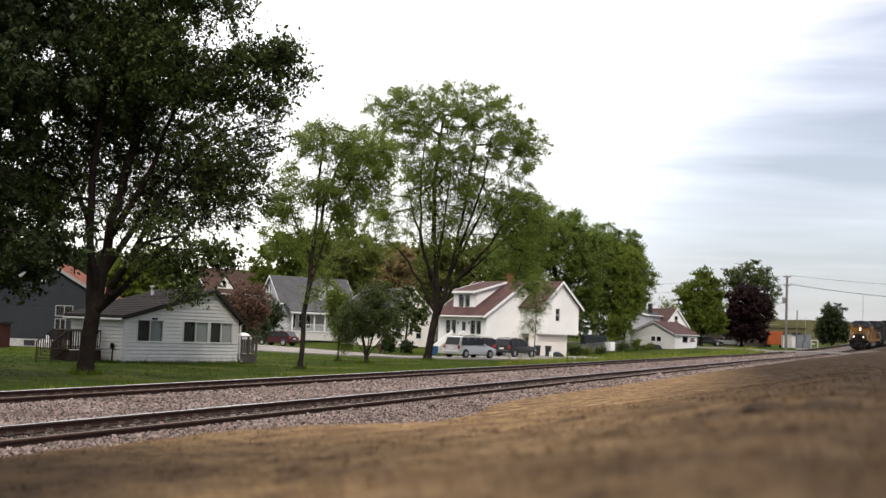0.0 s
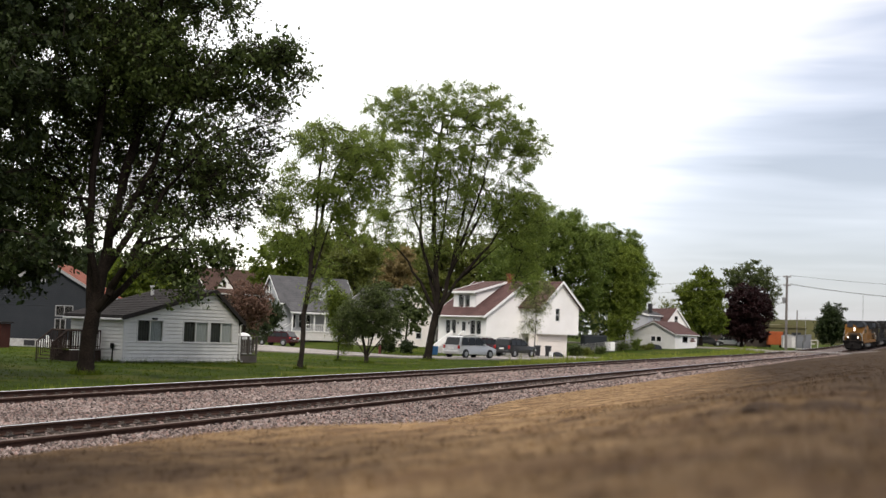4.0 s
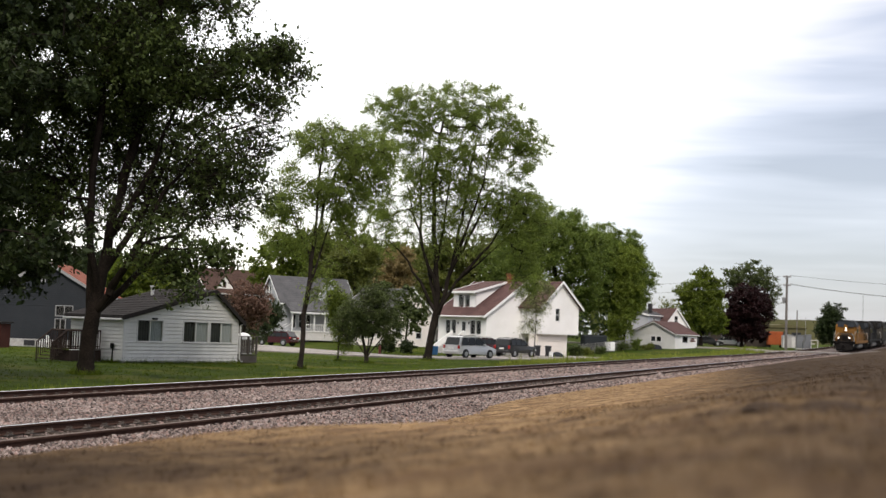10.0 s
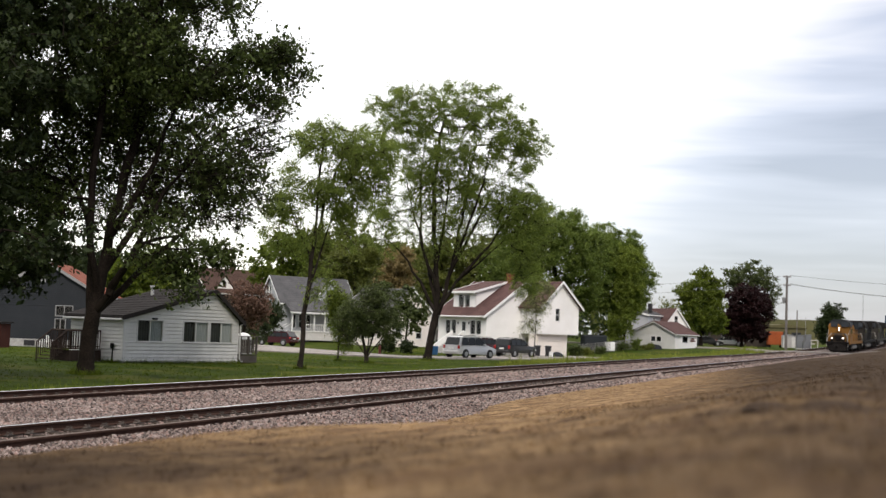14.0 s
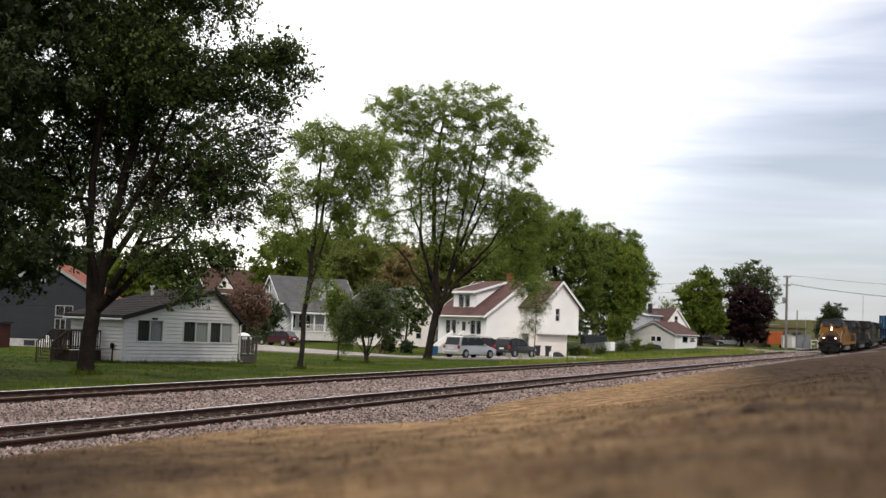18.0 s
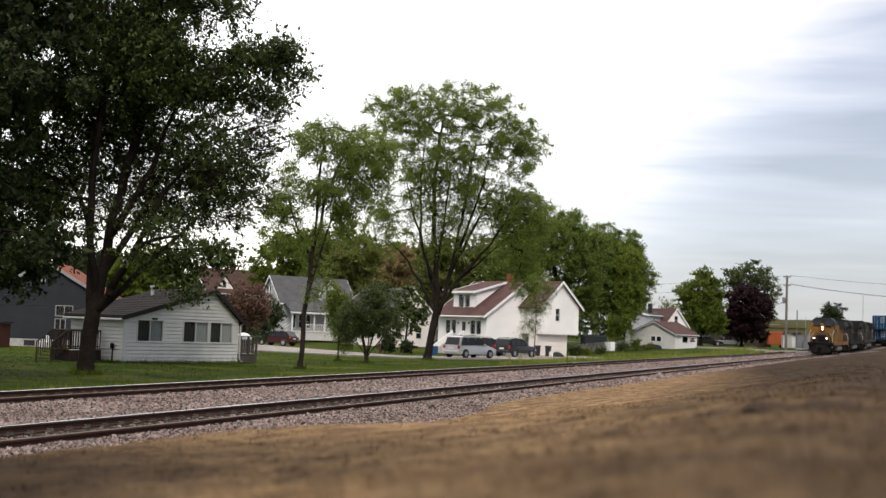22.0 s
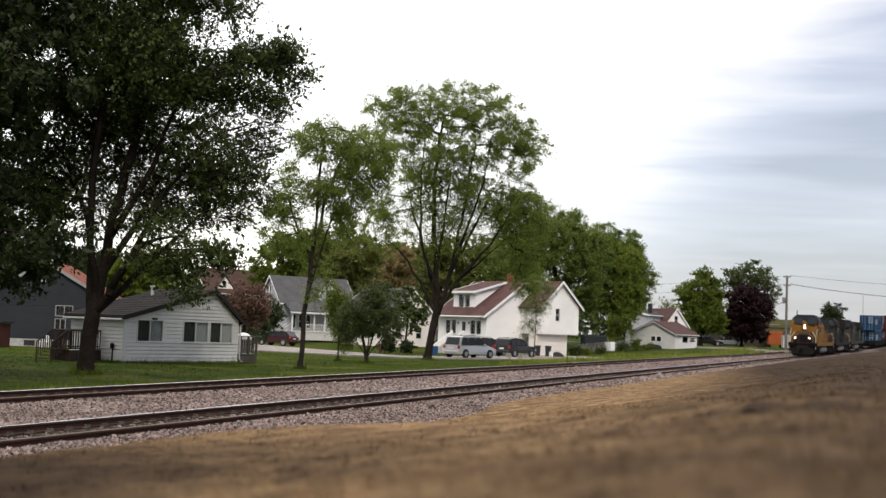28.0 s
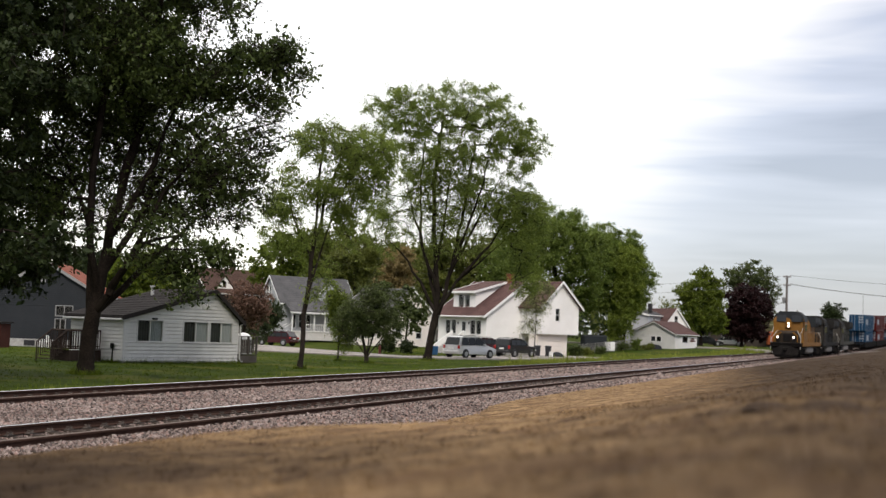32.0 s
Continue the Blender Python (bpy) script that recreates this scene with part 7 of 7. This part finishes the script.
def build_decks():
    # side deck of the cottage, with steps down to the lawn
    d = thing("deck", pose(-37.9, 59.9, 0.0, 0, 0, 73.7), "dark brown wooden side deck with railings and steps", "deck")
    for i in range(11):
        part("plank", Geo().box(-2.1, 1.6 + 0.145 * i, 0.66, -0.05, 1.73 + 0.145 * i, 0.70, 0.005), M_WOOD, d)
    part("skirt", Geo().box(-2.1, 1.6, 0.05, -2.05, 3.2, 0.62).box(-2.05, 1.6, 0.05, -0.05, 1.65, 0.62), M_WOOD, d)
    railing(d, (-2.05, 1.65, 0), (-0.1, 1.65, 0), 0.7, 0.95, 0.16, M_WOOD)
    railing(d, (-2.05, 1.65, 0), (-2.05, 3.2, 0), 0.7, 0.95, 0.16, M_WOOD)
    for i in range(4):
        part("step", Geo().box(-2.1 - 0.22 * (4 - i), 1.9, 0.12 + 0.16 * i, -2.1 - 0.22 * (3 - i), 3.2, 0.17 + 0.16 * i, 0.005), M_WOOD, d)
    for y in (1.9, 3.18):
        part("stair_rail", Geo().tube([(-3.0, y, 1.0), (-2.1, y, 1.65)], 0.045, 4).tube([(-3.0, y, 0), (-3.0, y, 1.05)], 0.045, 4), M_WOOD, d)
        for i in range(6):
            x = -2.88 + 0.14 * i
            part("baluster", Geo().box(x - 0.02, y - 0.02, 0.2 + 0.09 * i, x + 0.02, y + 0.02, 1.08 + 0.1 * i), M_WOOD, d)
    # small deck on the other side
    d = thing("deck", pose(-37.9, 59.9, 0.0, 0, 0, 73.7) @ Matrix.Translation((0.15, -0.52, 0)), "grey weathered wooden stoop with a boarded railing", "deck")
    for i in range(10):
        part("plank", Geo().box(8.85, 0.6 + 0.19 * i, 0.50, 10.3, 0.77 + 0.19 * i, 0.54, 0.005), M_GWOOD, d)
    part("skirt", Geo().box(8.85, 0.6, 0.05, 10.3, 0.65, 0.46).box(10.25, 0.65, 0.05, 10.3, 2.5, 0.46), M_GWOOD, d)
    for x in (8.9, 9.55, 10.25):
        part("post", Geo().box(x - 0.05, 0.58, 0.54, x + 0.05, 0.68, 1.55), M_GWOOD, d)
    for i in range(8):
        x = 8.98 + 0.16 * i
        if i not in (3, 7):
            part("board", Geo().box(x, 0.6, 0.6, x + 0.11, 0.62, 1.4), M_GWOOD, d)
    part("handrail", Geo().box(8.8, 0.55, 1.55, 10.35, 0.72, 1.60, 0.01), M_GWOOD, d)
    part("handrail", Geo().box(10.2, 0.72, 1.55, 10.34, 2.5, 1.60, 0.01), M_GWOOD, d)
    # white cover on the stoop
    g = Geo()
    rings = []
    for z, k in ((0.54, 1.0), (1.3, 0.98), (1.55, 0.92), (1.72, 0.55), (1.78, 0.1)):
        rings.append([(9.75 + 0.6 * k * math.cos(i * math.pi / 6), 1.25 + 0.5 * k * math.sin(i * math.pi / 6), z + 0.02 * math.sin(i * 2.1)) for i in range(12)])
    g.loft(rings)
    m = pose(-37.9, 59.9, 0.0, 0, 0, 73.7) @ Matrix.Translation((0.15, -0.52, 0))
    tagged(part("covered_grill", g, M_TRIM, smooth=True, m=m), "white fabric cover over a grill on the stoop", "grill cover")
    # white garden chair by the blue house
    x, y = cam_xy(86, 97)
    c = thing("garden_chair", pose(x, y, lawn_z(y), 0, 0, -30), "white plastic garden chair on the lawn", "chair")
    part("seat", Geo().box(-0.27, -0.25, 0.38, 0.27, 0.25, 0.43, 0.02), M_TRIM, c)
    g = Geo()
    g.prism([(-0.27, 0.42), (0.27, 0.42), (0.29, 0.75), (0.2, 0.93), (-0.2, 0.93), (-0.29, 0.75)], 0.22, 0.27, "y")
    part("backrest", g, M_TRIM, c)
    for sx in (-0.24, 0.24):
        part("arm", Geo().box(sx - 0.03, -0.25, 0.6, sx + 0.03, 0.25, 0.64, 0.01), M_TRIM, c)
        for sy in (-0.22, 0.22):
            part("leg", Geo().tube([(sx, sy, 0.62), (sx * 1.05, sy * 1.1, 0)], 0.025, 5), M_TRIM, c)
    # red-brown board shed at the lawn's edge
    x, y = cam_xy(-14, 92)
    sh = thing("board_shed", pose(x, y, lawn_z(y), 0, 0, 12), "red-brown board shed at the edge of the lawn", "shed")
    for i in range(8):
        part("board", Geo().box(-0.9 + 0.23 * i, 0, 0, -0.9 + 0.23 * i + 0.21, 0.03, 1.75, 0.004), M_REDFENCE, sh)
    part("back", Geo().box(-0.9, 0.03, 0, 0.94, 1.6, 1.7), M_REDFENCE, sh)
    part("roof", Geo().box(-1.05, -0.2, 1.76, 1.1, 1.8, 1.84, 0.01), M_SHING, sh)


build_decks()


def build_yard():
    # wheeled bins, bucket and heap by the garage
    for px, d, w, lab in ((957.5, 136, 0.58, "black wheeled rubbish bin"), (976, 136.5, 0.6, "black wheeled rubbish bin with a closed lid")):
        x, y = cam_xy(px, d)
        b = thing("wheeled_bin", pose(x, y, 0.09, 0, 0, 20), lab, "rubbish bin", group="bins by the garage")
        g = Geo()
        g.loft([[(sx * w * k / 2, sy * w * k / 2, z) for sx, sy in ((-1, -1), (1, -1), (1, 1), (-1, 1))] for z, k in ((0.05, 0.78), (1.0, 1.0))])
        part("tub", g, M_BLACK, b)
        part("lid", Geo().prism([(-w / 2 - 0.03, 1.0), (w / 2 + 0.03, 1.0), (w / 2, 1.09), (-w / 2 + 0.1, 1.13)], -w / 2 - 0.03, w / 2 + 0.03, "x"), M_BLACK, b)
        for sx in (-0.24, 0.24):
            part("wheel", Geo().wheel(sx, w / 2 - 0.05, 0.1, 0.1, 0.05, 12, "x"), M_TYRE, b)
    x, y = cam_xy(981.5, 134.5)
    b = thing("bucket", pose(x, y, 0.09), "white plastic bucket on the lane", "bucket")
    g = Geo()
    g.loft([[(r * math.cos(i * math.pi / 7), r * math.sin(i * math.pi / 7), z) for i in range(14)] for z, r in ((0, 0.19), (0.5, 0.22), (0.52, 0.235), (0.55, 0.235))])
    part("pail", g, M_TRIM, b)
    x, y = cam_xy(992, 136.5)
    b = thing("tarpaulin_heap", pose(x, y, 0.09), "grey tarpaulin thrown over a low heap", "heap")
    g = Geo()
    rings = []
    for z, k in ((0.0, 1.0), (0.25, 0.85), (0.42, 0.5), (0.5, 0.1)):
        rings.append([((0.75 + 0.08 * math.sin(i * 3.3)) * k * math.cos(i * math.pi / 8), 0.55 * k * math.sin(i * math.pi / 8), z + 0.05 * math.sin(i * 1.7) * k) for i in range(16)])
    g.loft(rings)
    part("tarpaulin", g, M_LGREY, b)
    x, y = cam_xy(776, 126)
    b = thing("recycling_bin", pose(x, y, 0.02, 0, 0, 15), "blue plastic recycling bin by the lane", "rubbish bin")
    part("tub", Geo().loft([[(sx * 0.33 * k, sy * 0.33 * k, z) for sx, sy in ((-1, -1), (1, -1), (1, 1), (-1, 1))] for z, k in ((0.0, 0.8), (0.78, 1.0), (0.82, 1.06), (0.85, 1.06))]), M_BIN, b)
    # wire fence behind the white house
    f = thing("wire_fence", Matrix.Identity(4), "grey chain-link fence along the back yard", "fence")
    pts = [cam_xy(px, d) for px, d in ((1030, 150), (1045, 154), (1060, 158), (1075, 162), (1092, 166), (1108, 170), (1122, 174))]
    for i, (x, y) in enumerate(pts):
        z = lawn_z(y)
        part("fence_post", Geo().tube([(x, y, z), (x, y, z + 1.3)], 0.04, 6).wheel(x, y, z + 1.32, 0.05, 0.04, 8, "z"), M_FENCE, f)
    for (xa, ya), (xb, yb) in zip(pts, pts[1:]):
        za, zb = lawn_z(ya), lawn_z(yb)
        part("top_rail", Geo().tube([(xa, ya, za + 1.25), (xb, yb, zb + 1.25)], 0.025, 5), M_FENCE, f)
        g = Geo()
        n = 18
        for i in range(n):
            for k in (0, 1):
                t0, t1 = i / n, min(1.0, (i + 5) / n)
                if k:
                    t0, t1 = t1, t0
                g.tube([(xa + (xb - xa) * t0, ya + (yb - ya) * t0, za + (zb - za) * t0 + 0.04), (xa + (xb - xa) * t1, ya + (yb - ya) * t1, za + (zb - za) * t1 + 1.22)], 0.009, 3, caps=False)
        part("wire_mesh", g, M_FENCE, f)["kind"] = "stuff"
    # grey cabin trailer and white panel behind the fence
    x, y = cam_xy(1056, 168)
    b = thing("utility_trailer", pose(x, y, lawn_z(y), 0, 0, 30), "grey box trailer standing behind the wire fence", "trailer")
    part("box", Geo().box(-1.5, -0.9, 0.5, 1.5, 0.9, 1.75, 0.05), M_LGREY, b)
    part("lid", Geo().prism([(-0.95, 1.75), (0, 1.95), (0.95, 1.75)], -1.55, 1.55, "x"), M_LGREY, b)
    for sy in (-0.95, 0.95):
        part("wheel", Geo().wheel(0, sy, 0.33, 0.33, 0.18, 16), M_TYRE, b)
    part("drawbar", Geo().tube([(1.5, 0, 0.5), (2.5, 0, 0.4)], 0.05, 5), M_UNDER, b)
    x, y = cam_xy(1085, 165)
    b = thing("white_tank", pose(x, y, lawn_z(y), 0, 0, 30), "white upright box tank behind the wire fence", "tank")
    part("tank", Geo().box(-0.55, -0.4, 0.06, 0.55, 0.4, 1.2, 0.06), M_TRIM, b)
    for sx in (-0.45, 0.45):
        part("foot", Geo().box(sx - 0.05, -0.35, 0, sx + 0.05, 0.35, 0.08), M_UNDER, b)
    # propane-like low grey box on the lawn by the garage
    x, y = cam_xy(1163, 176)
    b = thing("tarpaulin_heap", pose(x, y, lawn_z(y)), "blue-grey tarpaulin over a low stack on the lawn", "heap")
    part("tarpaulin", Geo().loft([[(1.1 * k * math.cos(i * math.pi / 6), 0.6 * k * math.sin(i * math.pi / 6), z) for i in range(12)] for z, k in ((0, 1.0), (0.4, 0.9), (0.6, 0.6), (0.66, 0.15))]), M_LGREY, b)
    # red hydrant and posts near the lane
    x, y = cam_xy(679, 120)
    b = thing("fire_hydrant", pose(x, y, lawn_z(y)), "faded red fire hydrant by the lane", "hydrant")
    part("barrel", Geo().tube([(0, 0, 0), (0, 0, 0.1), (0, 0, 0.12), (0, 0, 0.6), (0, 0, 0.75), (0, 0, 0.82)], [0.17, 0.17, 0.11, 0.12, 0.1, 0.02], 12), M_HYD, b, smooth=True)
    part("outlet", Geo().wheel(0, 0, 0.5, 0.07, 0.42, 10), M_HYD, b)


build_yard()


def wire(name, a, b, sag, r, label):
    a, b = Vector(a), Vector(b)
    n = 24
    pts = [a + (b - a) * (i / n) - Vector((0, 0, sag * 4 * (i / n) * (1 - i / n))) for i in range(n + 1)]
    tagged(part(name, Geo().tube(pts, r, 4), M_WIRE), label, "cable", group="overhead wires")


def build_poles():
    x, y = cam_xy(1395.5, 200)
    z = lawn_z(y) - 0.1
    H = 11.4
    p = thing("utility_pole", pose(x, y, z), "weathered wooden utility pole with crossarms and a transformer", "utility pole")
    part("pole", Geo().tube([(0, 0, 0), (0, 0, H)], [0.22, 0.15], 10), M_POLE, p, smooth=True)
    for zz, w in ((H - 0.25, 0.62), (H - 1.55, 0.62)):
        part("crossarm", Geo().box(-w, -0.06, zz, w, 0.06, zz + 0.13, 0.01), M_POLE, p)
        for sx in (-0.9, -0.45, 0.45, 0.9):
            part("insulator", Geo().tube([(sx * w, 0, zz + 0.13), (sx * w, 0, zz + 0.2), (sx * w, 0, zz + 0.3)], [0.03, 0.06, 0.03], 6), M_CONC, p)
        part("brace", Geo().tube([(-w * 0.6, -0.05, zz), (0, -0.08, zz - 0.6)], 0.02, 4).tube([(w * 0.6, -0.05, zz), (0, -0.08, zz - 0.6)], 0.02, 4), M_STEEL, p)
    tr = part("transformer", Geo().tube([(-0.42, 0, H - 4.3), (-0.42, 0, H - 4.25), (-0.42, 0, H - 3.4), (-0.42, 0, H - 3.3)], [0.2, 0.24, 0.24, 0.12], 12), M_STEEL, p, "grey transformer drum", smooth=True)
    part("bushing", Geo().tube([(-0.42, 0, H - 3.3), (-0.42, 0, H - 3.05)], 0.03, 5), M_CONC, tr)
    part("riser", Geo().tube([(0.16, -0.05, 0), (0.14, -0.05, H - 3.0)], 0.03, 5), M_STEEL, p)
    # wires to the next pole, out of view to the right, and back along the street
    for dz, tx, d in ((0.05, 1, 0), (-1.25, 1, 0), (-1.35, 1, 0.8)):
        wire("power_line", (x + 0.4, y, z + H + dz), (x + 46, y + 30 - d * 4, z + H + dz + (0.7 if dz > 0 else -0.1)), 1.0 if dz > 0 else 1.4, 0.022, "black overhead power line sagging between poles")
    wire("power_line", (x - 0.9, y, z + H - 0.1), (x - 60, y - 8, z + H - 2.4), 1.3, 0.02, "black overhead power line sagging between poles")
    wire("power_line", (x - 0.9, y, z + H - 1.4), (x - 60, y - 8, z + H - 3.8), 1.3, 0.02, "black overhead power line sagging between poles")
    for px, d, h, r, lab, nm in ((1414.5, 222, 6.6, 0.11, "short weathered wooden pole beside the crossing", "wooden_pole"), (1430, 260, 6.0, 0.05, "thin grey metal pole beyond the crossing", "metal_pole"), (1531, 230, 9.8, 0.055, "thin grey metal lamp pole behind the train", "metal_pole")):
        xx, yy = cam_xy(px, d)
        q = thing(nm, pose(xx, yy, lawn_z(yy) - 0.1), lab, "pole")
        part("pole", Geo().tube([(0, 0, 0), (0, 0, h)], [r, r * 0.75], 8), M_POLE if r > 0.1 else M_STEEL, q)
        part("cap", Geo().tube([(0, 0, h), (0, 0, h + 0.06)], [r, r * 0.4], 8), M_STEEL, q)


build_poles()


def build_crossing():
    """Orange car body, shed, grey cabinets and the far ridge behind the crossing."""
    x, y = cam_xy(1376, 228)
    b = thing("orange_wagon_body", pose(x, y, lawn_z(y), 0, 0, 12), "orange steel storage body beside the crossing", "container")
    part("shell", Geo().box(-1.25, -1.3, 0.45, 1.2, 1.2, 2.75, 0.05), M_ORANGE, b)
    for i in range(5):
        part("rib", Geo().box(-1.2 + 0.55 * i, -1.36, 0.5, -1.1 + 0.55 * i, -1.3, 2.7), M_ORANGE, b)
    part("door_gap", Geo().box(-0.1, -1.345, 0.6, -0.02, -1.3, 2.6), M_UNDER, b)
    for sx in (-1.0, 0.9):
        part("skid", Geo().box(sx, -1.2, 0, sx + 0.2, 1.1, 0.47), M_UNDER, b)
    x, y = cam_xy(1400, 214)
    b = thing("white_shed", pose(x, y, lawn_z(y), 0, 0, 14), "small white metal equipment shed beside the track", "shed")
    part("body", Geo().box(-1.0, -0.8, 0.1, 1.0, 0.8, 2.05, 0.03), M_CTRIM, b)
    part("roof", Geo().prism([(-1.1, 2.05), (1.1, 2.05), (0, 2.3)], -0.9, 0.9, "y"), M_STEEL, b)
    part("door", Geo().box(-0.4, -0.83, 0.15, 0.4, -0.8, 1.9, 0.01), M_CONC, b)
    for px, d, w, h, lab in ((1420, 216, 1.1, 2.2, "grey railway signal cabinet"), (1434, 217, 1.0, 2.3, "grey railway signal cabinet with a cap roof"), (1428, 213, 0.5, 1.2, "small dark grey relay box")):
        x, y = cam_xy(px, d)
        b = thing("signal_cabinet", pose(x, y, lawn_z(y), 0, 0, 14), lab, "cabinet", group="signal cabinets")
        part("body", Geo().box(-w / 2, -0.5, 0.1, w / 2, 0.5, h, 0.03), M_CAB, b)
        part("cap", Geo().box(-w / 2 - 0.06, -0.56, h, w / 2 + 0.06, 0.56, h + 0.1, 0.03), M_CAB, b)
        part("door", Geo().box(-w / 2 + 0.06, -0.53, 0.2, w / 2 - 0.06, -0.5, h - 0.12, 0.01), M_CAB, b)
        part("plinth", Geo().box(-w / 2, -0.5, -0.1, w / 2, 0.5, 0.1), M_CONC, b)
    x, y = cam_xy(1446, 216)
    b = thing("white_gate", pose(x, y, lawn_z(y), 0, 0, 14), "white tubular gate frame beside the cabinets", "gate")
    for sx in (-0.55, 0.55):
        part("post", Geo().box(sx - 0.05, -0.05, 0, sx + 0.05, 0.05, 1.55, 0.02), M_CTRIM, b)
    part("top_bar", Geo().box(-0.46, -0.04, 1.40, 0.46, 0.04, 1.52, 0.02), M_CTRIM, b)
    part("mid_bar", Geo().box(-0.46, -0.04, 0.8, 0.1, 0.04, 0.95, 0.02), M_CTRIM, b)
    # low flat-roofed hall further back
    x, y = cam_xy(1392, 330)
    b = thing("warehouse", pose(x, y, lawn_z(y), 0, 0, 14), "low olive metal warehouse in the distance", "warehouse")
    part("hall", Geo().box(-5.5, 0, 0, 5.5, 12, 4.3, 0.05), M_OLIVEB, b)
    part("roof", Geo().prism([(-5.8, 4.3), (5.8, 4.3), (5.8, 4.6), (0, 5.3), (-5.8, 4.6)], -0.3, 12.3, "y"), M_OLIVEB, b)
    for i in range(3):
        part("bay_door", Geo().box(-4.5 + 3.2 * i, -0.05, 0.1, -2.2 + 3.2 * i, 0.0, 3.2), M_LGREY, b)
    # long scrub-covered ridge on the skyline
    g = Geo()
    rings = []
    for i in range(90):
        t = i / 89
        px = 1100 + 900 * t
        d = 520
        xx, yy = cam_xy(px, d)
        h = 11.6 + 0.5 * noise.noise(Vector((t * 9, 0.2, 0))) + 0.25 * noise.noise(Vector((t * 40, 1.2, 0))) - 0.4 * max(0, 0.2 - t) * 20
        dx, dy = -math.sin(radians(18.66)), math.cos(radians(18.66))
        rings.append([(xx + dx * k, yy + dy * k, z) for k, z in ((-40, 1.0), (-18, h * 0.62 + 1), (-6, h * 0.96 + 0.3), (0, h + 0.6), (30, h * 0.7), (60, 1.0))])
    g.loft(rings, caps=False, closed=False)
    tagged(part("ridge", g, M_RIDGE, smooth=True), "long yellow-green scrub-covered embankment on the skyline", "embankment", kind="structure")


M_CAB = mat("grey_cabinet_paint", (0.17, 0.18, 0.19), (0.13, 0.14, 0.15), 0.6, scale=1, fine=14, bump=0.05)
build_crossing()


def build_clods():
    """Dark bare clods in the dry grass."""
    for i, (x, y, w, d, h) in enumerate(((-0.16, 5.2, 0.11, 0.26, 0.03), (-0.46, 5.95, 0.10, 0.30, 0.028), (-7.35, 22.9, 0.10, 0.10, 0.09))):
        g = Geo()
        rings = []
        for zz, k in ((-0.05, 1.15), (0.0, 1.0), (0.6, 0.75), (0.9, 0.4), (1.0, 0.08)):
            rings.append([(w * k * (1 + 0.2 * math.sin(j * 2.3 + i)) * math.cos(j * math.pi / 9), d * k * (1 + 0.2 * math.sin(j * 1.7 + 2 * i)) * math.sin(j * math.pi / 9), zz * h + 0.01 * math.sin(j * 3.1) * k) for j in range(18)])
        g.loft(rings)
        u = x - X0 - HEADING * y
        tagged(part("earth_clod", g, M_SOIL, smooth=True, m=pose(x, y, ground_z(y, u))), "low dark clod of bare soil in the dry grass", "clod", group="clods")


M_SOIL = mat("dark_bare_soil", (0.028, 0.019, 0.013), (0.055, 0.037, 0.025), 0.95, scale=4, fine=25, bump=0.8, spec=0.05)
build_clods()


motions()
